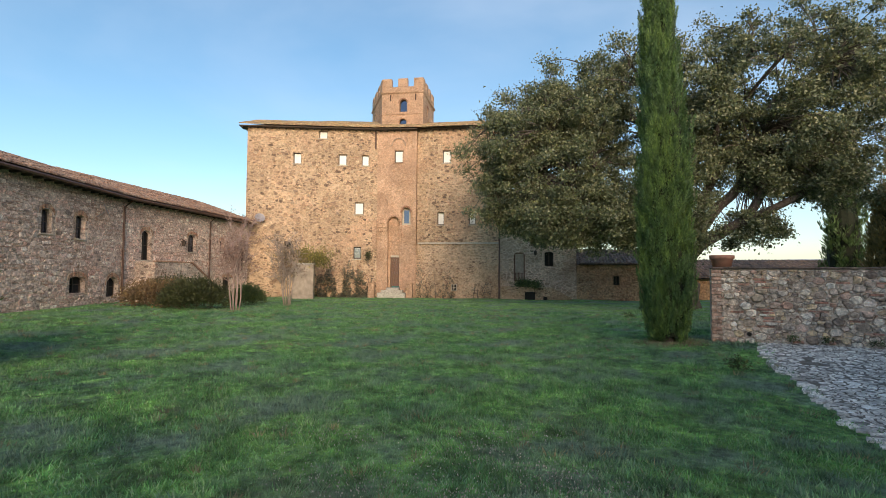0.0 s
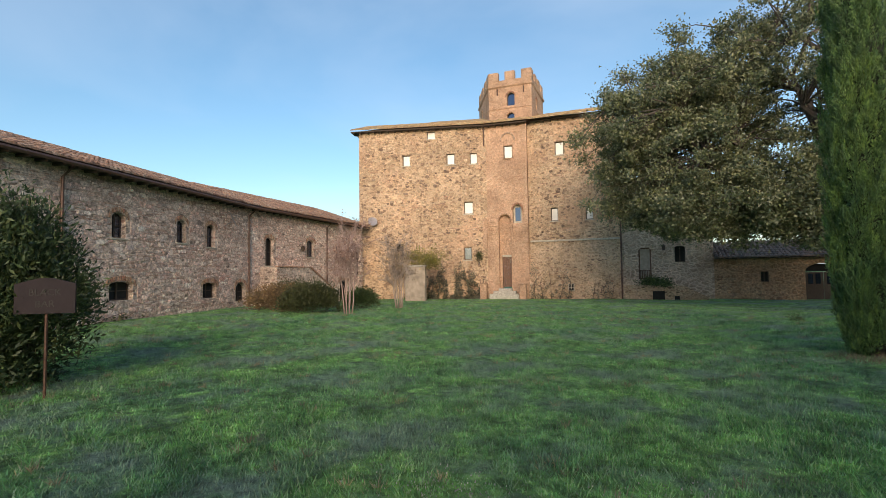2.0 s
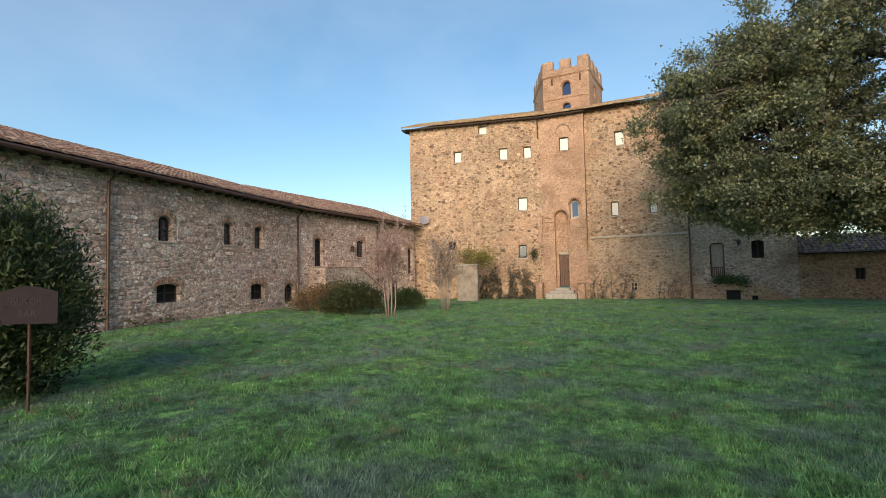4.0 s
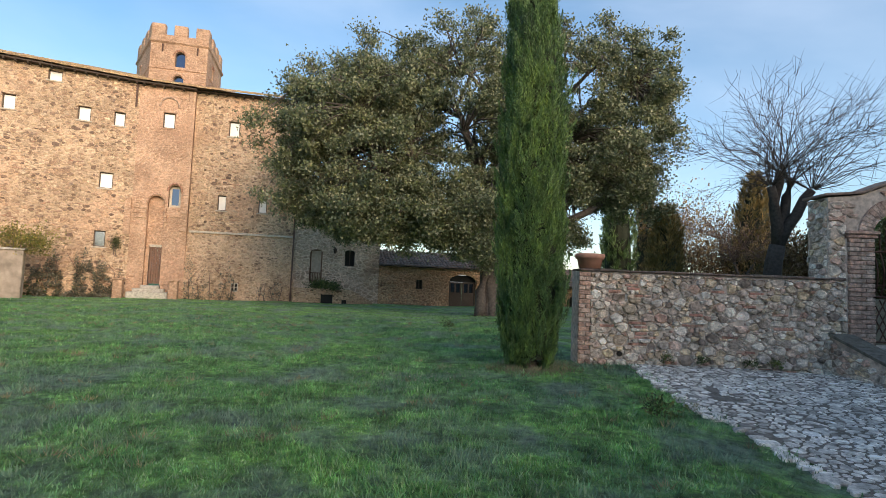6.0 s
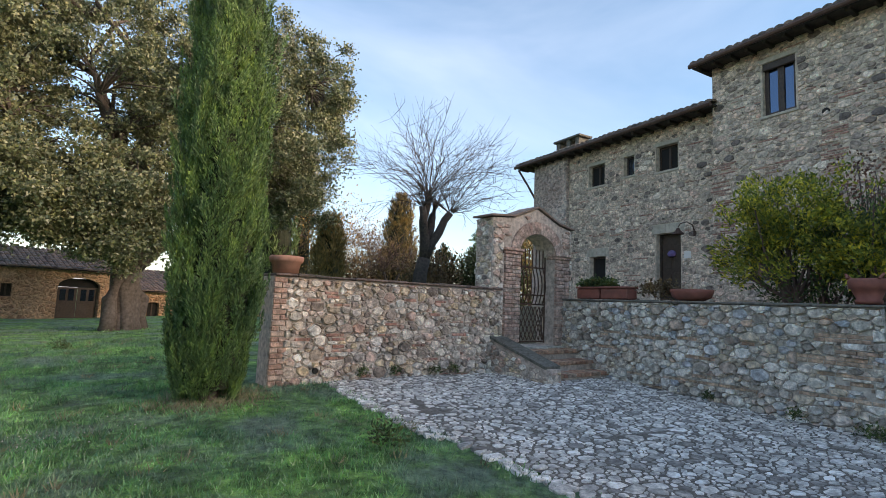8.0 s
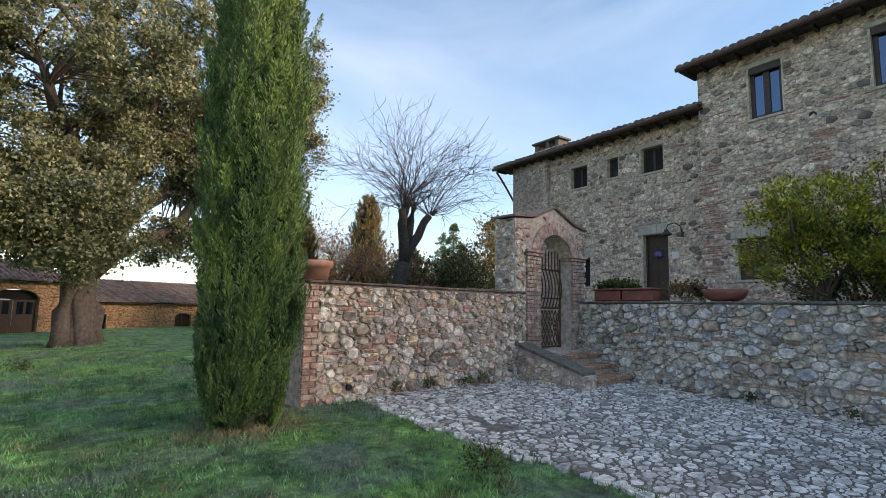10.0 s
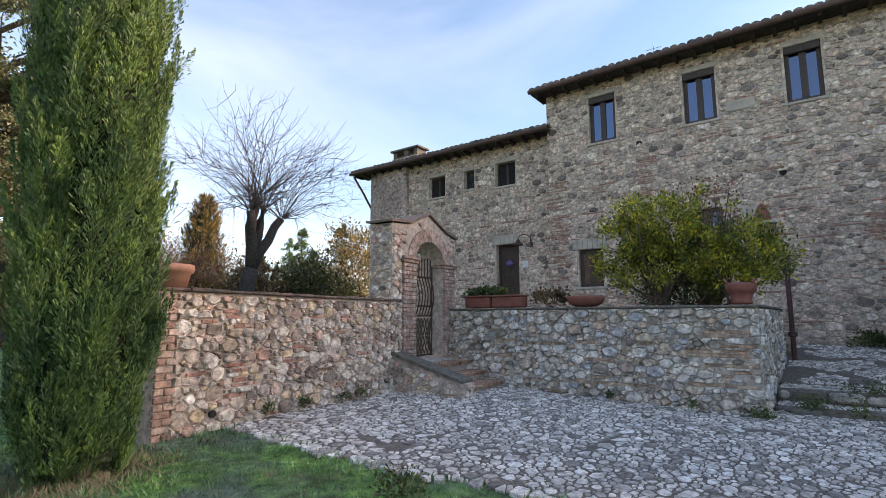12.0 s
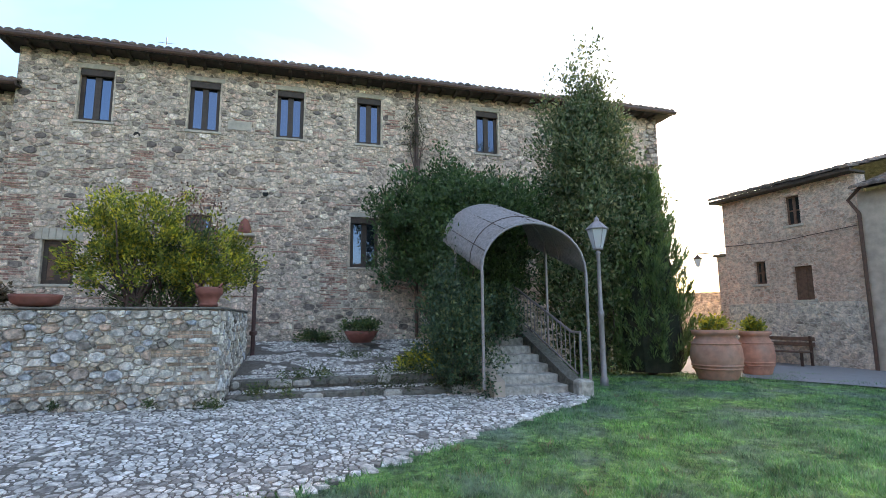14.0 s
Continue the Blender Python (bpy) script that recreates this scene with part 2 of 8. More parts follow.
M_STONE_GREY = m_pieces("fieldstone_grey", [(0.0, (0.30, 0.265, 0.23)), (0.12, (0.58, 0.53, 0.46)), (0.3, (0.86, 0.81, 0.73)), (0.42, (0.46, 0.50, 0.55)), (0.52, (0.66, 0.56, 0.43)), (0.66, (0.46, 0.42, 0.38)), (0.76, (0.54, 0.40, 0.31)), (0.88, (0.90, 0.87, 0.81)), (1.0, (0.66, 0.62, 0.55))], grime_amount=0.1)
M_STONE_HOUSE = m_pieces("house_stone", [(0.0, (0.17, 0.135, 0.12)), (0.12, (0.46, 0.36, 0.295)), (0.3, (0.76, 0.615, 0.50)), (0.45, (0.43, 0.345, 0.285)), (0.62, (0.88, 0.745, 0.62)), (0.74, (0.60, 0.42, 0.335)), (0.87, (0.74, 0.585, 0.475)), (1.0, (0.25, 0.205, 0.18))], grain=18, grime_amount=0.1)
M_COBBLE = m_pieces("cobblestone", [(0.0, (0.22, 0.20, 0.185)), (0.14, (0.42, 0.40, 0.375)), (0.32, (0.68, 0.655, 0.62)), (0.6, (0.86, 0.84, 0.80)), (0.78, (0.56, 0.525, 0.485)), (1.0, (0.88, 0.865, 0.84))], rough=0.7, grime_amount=0.3)
M_BRICK = m_pieces("old_brick", [(0.0, (0.34, 0.16, 0.11)), (0.3, (0.42, 0.24, 0.16)), (0.6, (0.48, 0.32, 0.22)), (0.8, (0.36, 0.2, 0.14)), (1.0, (0.46, 0.36, 0.27))], grime_amount=0.4)
M_BRICK_WING = m_pieces("pale_old_brick", [(0.0, (0.42, 0.27, 0.215)), (0.3, (0.52, 0.35, 0.28)), (0.6, (0.58, 0.44, 0.37)), (0.8, (0.46, 0.31, 0.25)), (1.0, (0.60, 0.48, 0.41))], grime_amount=0.25)
M_BRICK_TAN = m_pieces("tan_brick", [(0.0, (0.46, 0.33, 0.24)), (0.4, (0.58, 0.45, 0.34)), (0.7, (0.52, 0.36, 0.27)), (1.0, (0.64, 0.53, 0.42))], grime_amount=0.25)
M_BRICK_RED = m_pieces("red_brick", [(0.0, (0.38, 0.19, 0.145)), (0.4, (0.50, 0.30, 0.235)), (0.7, (0.40, 0.21, 0.165)), (1.0, (0.56, 0.40, 0.325))], grime_amount=0.3)
M_STONE_CASTLE = m_pieces("castle_stone", [(0.0, (0.14, 0.09, 0.065)), (0.25, (0.26, 0.17, 0.115)), (0.45, (0.44, 0.30, 0.20)), (0.6, (0.36, 0.23, 0.15)), (0.8, (0.60, 0.45, 0.31)), (1.0, (0.20, 0.135, 0.10))], grain=12, grime_amount=0.1)
M_STONE_WING = m_pieces("wing_stone", [(0.0, (0.26, 0.195, 0.17)), (0.12, (0.52, 0.40, 0.35)), (0.32, (0.74, 0.61, 0.54)), (0.46, (0.54, 0.34, 0.28)), (0.6, (0.88, 0.76, 0.68)), (0.74, (0.62, 0.42, 0.355)), (0.9, (0.74, 0.59, 0.51)), (1.0, (0.44, 0.335, 0.29))], grain=14, grime_amount=0.08)
M_SLAB = m_plain("worn_stone_slab", (0.44, 0.41, 0.36), 0.85, 0.4, 11, bump=0.8, dirt=(0.10, 0.105, 0.07), dirt_amount=0.8)
M_TILE = m_pieces("clay_roof_tile", [(0.0, (0.20, 0.11, 0.08)), (0.3, (0.32, 0.18, 0.12)), (0.6, (0.40, 0.24, 0.16)), (0.8, (0.26, 0.18, 0.14)), (1.0, (0.44, 0.32, 0.24))], grime=(0.13, 0.12, 0.09), grime_amount=0.6)
M_TILE_MOSS = m_pieces("lichened_roof_tile", [(0.0, (0.24, 0.15, 0.09)), (0.3, (0.36, 0.23, 0.13)), (0.6, (0.42, 0.30, 0.17)), (0.8, (0.30, 0.22, 0.13)), (1.0, (0.46, 0.36, 0.22))], grime=(0.24, 0.19, 0.07), grime_amount=0.7)
M_TILE_DARK = m_pieces("mossy_roof_tile", [(0.0, (0.10, 0.08, 0.07)), (0.4, (0.18, 0.13, 0.11)), (0.8, (0.24, 0.17, 0.13)), (1.0, (0.14, 0.12, 0.1))], grime=(0.09, 0.09, 0.07), grime_amount=0.6)
M_DARKWOOD = m_plain("dark_brown_wood", (0.055, 0.035, 0.025), 0.55, 0.3, 14)
M_OLDWOOD = m_plain("weathered_brown_wood", (0.16, 0.085, 0.055), 0.7, 0.35, 12)
M_EAVE = m_plain("dark_eave_timber", (0.06, 0.042, 0.032), 0.85, 0.35, 10)
M_IRON = m_plain("rusty_iron", (0.10, 0.055, 0.04), 0.6, 0.4, 25, metal=0.5)
M_PIPE = m_plain("brown_downpipe", (0.11, 0.06, 0.045), 0.5, 0.25, 10, metal=0.3)
M_STEELGREY = m_plain("grey_painted_steel", (0.32, 0.29, 0.30), 0.45, 0.15, 12, metal=0.3)
M_TERRA = m_plain("terracotta", (0.46, 0.225, 0.155), 0.8, 0.25, 6, dirt=(0.42, 0.34, 0.29), dirt_amount=0.7)
M_TERRA_DARK = m_plain("dark_terracotta", (0.27, 0.09, 0.065), 0.75, 0.25, 7)
M_WHITE = m_plain("white_shutter_board", (0.82, 0.80, 0.76), 0.5, 0.05, 3, dirt_amount=0.08)
M_GLASS = m_glass("window_glass", mirror=0.13)
M_GLASS_DIM = m_glass("old_window_glass", mirror=0.12)
# near-black: the shade inside rooms, cellars and holes put into a colour
M_DARKROOM = m_plain("interior_shade", (0.015, 0.014, 0.013), 0.9, 0.2, 3, bump=0)
M_PLASTER = m_plain("old_lime_plaster", (0.46, 0.38, 0.31), 0.9, 0.2, 4)
M_LINTEL = m_plain("pale_stone_lintel", (0.50, 0.44, 0.36), 0.9, 0.2, 7)
M_BARK = m_plain("grey_bark", (0.10, 0.083, 0.072), 0.95, 0.45, 9, bump=1.0)
M_TWIG = m_plain("twig_bark", (0.15, 0.10, 0.085), 0.9, 0.3, 9, bump=0)
M_ASPHALT = m_plain("asphalt", (0.24, 0.24, 0.25), 0.85, 0.15, 30)
M_KERB = m_plain("mossy_kerb", (0.15, 0.14, 0.115), 0.9, 0.4, 14, bump=0.8)
M_KERB_WARM = m_plain("weathered_coping_tile", (0.24, 0.175, 0.14), 0.9, 0.35, 12, bump=0.6)
M_REED = m_plain("grey_reed_matting", (0.26, 0.235, 0.23), 0.85, 0.35, 22, bump=0.7)
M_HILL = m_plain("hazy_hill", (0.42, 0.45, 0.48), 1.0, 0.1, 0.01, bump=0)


# ---------------- building blocks ----------------
def mesh_object(name, verts, faces, material, smooth=False):
    me = bpy.data.meshes.new(name)
    me.from_pydata([tuple(v) for v in verts], [], faces)
    if smooth:
        me.polygons.foreach_set("use_smooth", [True] * len(me.polygons))
    me.materials.append(material)
    me.update()
    return new(name, me)


def fast_mesh(name, verts, width, material, smooth=False):
    """Many loose faces of the same number of corners, from an array of shape (faces * width, 3)."""
    verts = np.asarray(verts, np.float32).reshape(-1, 3)
    count = len(verts) // width
    me = bpy.data.meshes.new(name)
    me.vertices.add(len(verts))
    me.vertices.foreach_set("co", verts.ravel())
    me.loops.add(len(verts))
    me.loops.foreach_set("vertex_index", np.arange(len(verts), dtype=np.int32))
    me.polygons.add(count)
    me.polygons.foreach_set("loop_start", np.arange(0, len(verts), width, dtype=np.int32))
    me.materials.append(material)
    me.update(calc_edges=True)
    me.validate()
    return new(name, me)


def thing(name, at, label, category, group="", kind=""):
    ob = new(name)
    ob.location = at
    return tagged(ob, label, category, group, kind)


def under(ob, parent, label=""):
    ob.parent = parent
    if parent.type == "EMPTY":
        ob.matrix_parent_inverse = Matrix.Translation(parent.location).inverted()
    return tagged(ob, label)


class Solid:
    """Collects boxes, tubes and other pieces into one mesh."""

    def __init__(self, weld=False):
        self.v, self.f = [], []
        self.seen = {} if weld else None

    def add(self, verts, faces):
        if self.seen is not None:
            ids = []
            for v in verts:
                key = (round(v[0], 4), round(v[1], 4), round(v[2], 4))
                if key not in self.seen:
                    self.seen[key] = len(self.v)
                    self.v.append(tuple(v))
                ids.append(self.seen[key])
            self.f += [tuple(ids[i] for i in f) for f in faces if len({ids[i] for i in f}) == len(f)]
            return self
        k = len(self.v)
        self.v += [tuple(v) for v in verts]
        self.f += [tuple(k + i for i in f) for f in faces]
        return self

    def box(self, fr, s, d, z, bevel=0.0):
        """A box in a frame: s along, d outwards, z up, each as (from, to)."""
        (a, b), (c, e), (g, h) = s, d, z
        if bevel <= 0:
            p = [fr(x, y, w) for w in (g, h) for x, y in ((a, c), (b, c), (b, e), (a, e))]
            return self.add(p, [(0, 3, 2, 1), (4, 5, 6, 7), (0, 1, 5, 4), (1, 2, 6, 5), (2, 3, 7, 6), (3, 0, 4, 7)])
        k = bevel
        rings = []
        for w, i in ((g, k), (g + k, 0), (h - k, 0), (h, k)):
            rings.append([fr(x, y, w) for x, y in ((a + i + k, c + i), (b - i - k, c + i), (b - i, c + i + k), (b - i, e - i - k), (b - i - k, e - i), (a + i + k, e - i), (a + i, e - i - k), (a + i, c + i + k))])
        faces = [tuple(range(7, -1, -1)), tuple(range(24, 32))]
        for r in range(3):
            faces += [(r * 8 + i, r * 8 + (i + 1) % 8, r * 8 + 8 + (i + 1) % 8, r * 8 + 8 + i) for i in range(8)]
        return self.add([p for r in rings for p in r], faces)

    def tube(self, points, radii, sides=8, caps=True):
        pts = [Vector(p) for p in points]
        rings, up = [], Vector((0, 0, 1))
        for i, p in enumerate(pts):
            d = (pts[min(i + 1, len(pts) - 1)] - pts[max(i - 1, 0)]).normalized()
            side = d.cross(up if abs(d.z) < 0.95 else Vector((1, 0, 0))).normalized()
            other = side.cross(d)
            r = radii if isinstance(radii, (int, float)) else radii[i]
            rings.append([p + (side * math.cos(a) + other * math.sin(a)) * r for a in (2 * math.pi * j / sides for j in range(sides))])
        faces = []
        for i in range(len(pts) - 1):
            faces += [(i * sides + j, i * sides + (j + 1) % sides, (i + 1) * sides + (j + 1) % sides, (i + 1) * sides + j) for j in range(sides)]
        if caps:
            faces += [tuple(range(sides - 1, -1, -1)), tuple((len(pts) - 1) * sides + j for j in range(sides))]
        return self.add([p for r in rings for p in r], faces)

    def lathe(self, centre, profile, sides=28):
        cx, cy, cz = centre
        v = [(cx + r * math.cos(2 * math.pi * j / sides), cy + r * math.sin(2 * math.pi * j / sides), cz + z) for r, z in profile for j in range(sides)]
        f = [(i * sides + j, i * sides + (j + 1) % sides, (i + 1) * sides + (j + 1) % sides, (i + 1) * sides + j) for i in range(len(profile) - 1) for j in range(sides)]
        return self.add(v, f)

    def done(self, name, material, parent=None, label="", smooth=False):
        ob = mesh_object(name, self.v, self.f, material, smooth)
        return under(ob, parent, label) if parent else ob


class Frame:
    """A wall's own axes: s along it from its start, d out of its face, z up."""

    def __init__(self, start, end):
        self.o = Vector((*start, 0))
        self.u = (Vector((*end, 0)) - self.o)
        self.length = self.u.length
        self.u.normalize()
        self.n = Vector((self.u.y, -self.u.x, 0))

    def __call__(self, s, d, z):
        return self.o + self.u * s + self.n * d + Vector((0, 0, z))

    def shifted(self, d):
        a, b = self(0, d, 0), self(self.length, d, 0)
        return Frame((a.x, a.y), (b.x, b.y))


WORLD_FRAME = Frame((0, 0), (1, 0))


def flat(x, d, z):
    return Vector((x, d, z))


def arch_points(s0, s1, spring, rise, count=10):
    c, r = (s0 + s1) / 2, (s1 - s0) / 2
    return [(c - r * math.cos(math.pi * i / count), spring + rise * math.sin(math.pi * i / count)) for i in range(count + 1)]


def wall_mesh(fr, s_range, z_range, thick, openings=()):
    """A wall with real openings. openings: (s0, s1, z0, z1, rise), rise > 0 for an arched head inside z1."""
    b = Solid(weld=True)
    ss = sorted({*s_range, *(v for o in openings for v in o[:2])})
    zs = sorted({*z_range, *(v for o in openings for v in o[2:4])})
    ss, zs = [v for v in ss if s_range[0] <= v <= s_range[1]], [v for v in zs if z_range[0] <= v <= z_range[1]]
    for a, c in zip(ss, ss[1:]):
        for e, g in zip(zs, zs[1:]):
            ms, mz = (a + c) / 2, (e + g) / 2
            if any(o[0] < ms < o[1] and o[2] < mz < o[3] for o in openings):
                continue
            for d, order in ((0, 1), (-thick, -1)):
                b.add([fr(x, d, z) for x, z in ((a, e), (c, e), (c, g), (a, g))], [(0, 1, 2, 3)[::order]])
    (a, c), (e, g) = s_range, z_range
    for p, q in (((a, e), (a, g)), ((a, g), (c, g)), ((c, g), (c, e)), ((c, e), (a, e))):
        b.add([fr(p[0], 0, p[1]), fr(q[0], 0, q[1]), fr(q[0], -thick, q[1]), fr(p[0], -thick, p[1])], [(0, 1, 2, 3)])
    for s0, s1, z0, z1, rise in openings:
        rim = [(s0, z0), (s1, z0)]
        head = [(s1, z1), (s0, z1)]
        if rise > 0:
            curve = arch_points(s0, s1, z1 - rise, rise)
            head = curve[::-1]
            for (x0, y0), (x1, y1) in zip(curve, curve[1:]):
                for d, order in ((0, 1), (-thick, -1)):
                    b.add([fr(x0, d, y0), fr(x1, d, y1), fr(x1, d, z1), fr(x0, d, z1)], [(0, 1, 2, 3)[::order]])
        rim += head
        for p, q in zip(rim, rim[1:] + rim[:1]):
            b.add([fr(p[0], 0, p[1]), fr(p[0], -thick, p[1]), fr(q[0], -thick, q[1]), fr(q[0], 0, q[1])], [(0, 1, 2, 3)])
    return b


def clip_poly(poly, a, b, c):
    """The part of a polygon where a*x + b*y <= c."""
    out = []
    for i, p in enumerate(poly):
        q = poly[(i + 1) % len(poly)]
        dp, dq = a * p[0] + b * p[1] - c, a * q[0] + b * q[1] - c
        if dp <= 0:
            out.append(p)
        if (dp < 0 < dq) or (dq < 0 < dp):
            k = dp / (dp - dq)
            out.append((p[0] + (q[0] - p[0]) * k, p[1] + (q[1] - p[1]) * k))
    return out


def stone_cells(width, height, dx, dy, seed, openings=(), jitter=0.38, uneven=0.3, keep=None):
    """Outlines of fitted rubble stones on a width x height field, dx x dy being the usual stone."""
    rng = random.Random(seed)
    nx, ny = int(width / dx) + 3, int(height / dy) + 3
    seeds = {}
    for j in range(-1, ny):
        for i in range(-1, nx):
            seeds[i, j] = (i + 0.5 * (j % 2) + rng.uniform(-jitter, jitter), j + rng.uniform(-jitter, jitter), rng.uniform(0, uneven))
    cells = []
    for (i, j), (x, y, w) in seeds.items():
        if not (-0.6 < x * dx / max(dx, 1e-6) < width / dx + 0.6 and -0.6 < y < height / dy + 0.6):
            continue
        if keep and not keep(x * dx, y * dy):
            continue
        poly = [(x - 1.5, y - 1.5), (x + 1.5, y - 1.5), (x + 1.5, y + 1.5), (x - 1.5, y + 1.5)]
        for dj in (-2, -1, 0, 1, 2):
            for di in (-2, -1, 0, 1, 2):
                o = seeds.get((i + di, j + dj))
                if o is None or (di == 0 and dj == 0):
                    continue
                a, b = o[0] - x, o[1] - y
                poly = clip_poly(poly, a, b, (o[0] ** 2 + o[1] ** 2 - x * x - y * y + w - o[2]) / 2)
                if len(poly) < 3:
                    break
            if len(poly) < 3:
                break
        if len(poly) < 3:
            continue
        poly = [(px * dx, py * dy) for px, py in poly]
        for a, b, c in ((-1, 0, 0), (1, 0, width), (0, -1, 0), (0, 1, height)):
            poly = clip_poly(poly, a, b, c) if len(poly) > 2 else poly
        for s0, s1, z0, z1 in openings:
            if len(poly) < 3:
                break
            cx, cy = sum(p[0] for p in poly) / len(poly), sum(p[1] for p in poly) / len(poly)
            gaps = {(1, 0, s0): s0 - cx, (-1, 0, -s1): cx - s1, (0, 1, z0): z0 - cy, (0, -1, -z1): cy - z1}
            side = max(gaps, key=gaps.get)
            if gaps[side] < -0.02:
                poly = []
            elif min(p[0] for p in poly) < s1 and max(p[0] for p in poly) > s0 and min(p[1] for p in poly) < z1 and max(p[1] for p in poly) > z0:
                poly = clip_poly(poly, *side)
        if len(poly) > 2:
            area = abs(sum(p[0] * q[1] - q[0] * p[1] for p, q in zip(poly, poly[1:] + poly[:1]))) / 2
            if area > 0.12 * dx * dy:
                cells.append(poly)
    return cells


def rubble_cells(width, height, sizes, seed, openings=(), stretch=1.45, keep=None):
    """Outlines of rubble stones of very uneven size: the large ones first, the small ones between them."""
    rng = random.Random(seed)
    w = width / stretch
    step = sizes[0][0] * 2.05
    grid, seeds = collections.defaultdict(list), []

    def around(x, y, reach=1):
        a, b = int(x // step), int(y // step)
        return [p for i in range(a - reach, a + reach + 1) for j in range(b - reach, b + reach + 1) for p in grid[i, j]]

    for r, share in sizes:
        for _ in range(int(share * w * height / (r * r))):
            x, y, q = rng.uniform(-r, w + r), rng.uniform(-r, height + r), r * rng.uniform(0.8, 1.2)
            sx = x * stretch
            if keep and not keep(sx, y):
                continue
            if any(o[0] < sx < o[1] and o[2] < y < o[3] for o in openings):
                continue
            if all((p[0] - x) ** 2 + (p[1] - y) ** 2 > (0.8 * (p[2] + q)) ** 2 for p in around(x, y)):
                s = (x, y, q)
                grid[int(x // step), int(y // step)].append(s)
                seeds.append(s)
    cells = []
    for s in seeds:
        x, y, r = s
        near = sorted((p for p in around(x, y) if p is not s), key=lambda p: math.hypot(p[0] - x, p[1] - y) - p[2])[:13]
        m = 1.7 * r
        poly = [(x - m, y - m), (x + m, y - m), (x + m, y + m), (x - m, y + m)]
        for p in near:
            a, b = p[0] - x, p[1] - y
            poly = clip_poly(poly, a, b, (p[0] ** 2 + p[1] ** 2 - x * x - y * y + r * r - p[2] * p[2]) / 2)
            if len(poly) < 3:
                break
        poly = [(px * stretch, py) for px, py in poly]
        for a, b, c in ((-1, 0, 0), (1, 0, width), (0, -1, 0), (0, 1, height)):
            poly = clip_poly(poly, a, b, c) if len(poly) > 2 else poly
        cx, cy = x * stretch, y
        for s0, s1, z0, z1 in openings:
            if len(poly) < 3:
                break
            if s0 - 0.4 < cx < s1 + 0.4 and z0 - 0.4 < cy < z1 + 0.4:
                if min(p[0] for p in poly) < s1 and max(p[0] for p in poly) > s0 and min(p[1] for p in poly) < z1 and max(p[1] for p in poly) > z0:
                    gaps = {(1, 0, s0): s0 - cx, (-1, 0, -s1): cx - s1, (0, 1, z0): z0 - cy, (0, -1, -z1): cy - z1}
                    poly = clip_poly(poly, *max(gaps, key=gaps.get))
        if len(poly) > 2:
            area = abs(sum(p[0] * q[1] - q[0] * p[1] for p, q in zip(poly, poly[1:] + poly[:1]))) / 2
            if area > 0.4 * r * r:
                cells.append(poly)
    return cells


def brick_runs(width, height, count, seed, longest=5):
    """Short level runs of thin bricks built into a rubble wall: (s0, s1, z0, z1) for each run."""
    rng = random.Random(seed)
    out = []
    for _ in range(count):
        s, z = rng.uniform(0.2, width - 1.0), round(rng.uniform(0.1, height - 0.15) / 0.06) * 0.06
        run = (s, min(width, s + rng.uniform(0.18, 0.19 * longest)), z, z + rng.uniform(0.045, 0.06))
        if all(run[1] < o[0] - 0.05 or run[0] > o[1] + 0.05 or run[3] < o[2] + 0.003 or run[2] > o[3] - 0.003 for o in out):
            out.append(run)
    return out


def lay_bricks(runs, place, material, parent, seed, single, proud=0.02, tall=0.058):
    """Fills each rectangle with courses of old bricks."""
    rng = random.Random(seed)
    rest, made = Solid(), 0
    for s0, s1, z0, z1 in runs:
        rows = max(1, round((z1 - z0) / tall))
        for r in range(rows):
            za, zb = z0 + (z1 - z0) * r / rows, z0 + (z1 - z0) * (r + 1) / rows - 0.010
            s = s0 + (rng.uniform(-0.1, 0.0) if rows > 1 else 0.0)
            while s < s1 - 0.03:
                e = min(s + rng.uniform(0.13, 0.26), s1 + (rng.uniform(-0.03, 0.06) if rows > 1 else 0.0))
                a, h, k = max(s, s0 - 0.03), proud * rng.uniform(0.3, 1.3), 0.006
                if e - a > 0.035 and rng.random() > 0.06:
                    tip = rng.uniform(-0.004, 0.004)
                    v = [place(x, z + (tip if x > a else 0), d) for d, i in ((-0.03, 0), (h - k, 0), (h, k)) for x, z in ((a + i, za + i), (e - 0.010 - i, za + i), (e - 0.010 - i, zb - i), (a + i, zb - i))]
                    f = [(8, 9, 10, 11)] + [(q * 4 + j, q * 4 + (j + 1) % 4, q * 4 + 4 + (j + 1) % 4, q * 4 + 4 + j) for q in (0, 1) for j in range(4)]
                    if made < single:
                        under(mesh_object("brick", v, f, material), parent)
                        made += 1
                    else:
                        rest.add(v, f)
                s = e
    if rest.v:
        tagged(rest.done("brickwork", material, parent), kind="stuff")


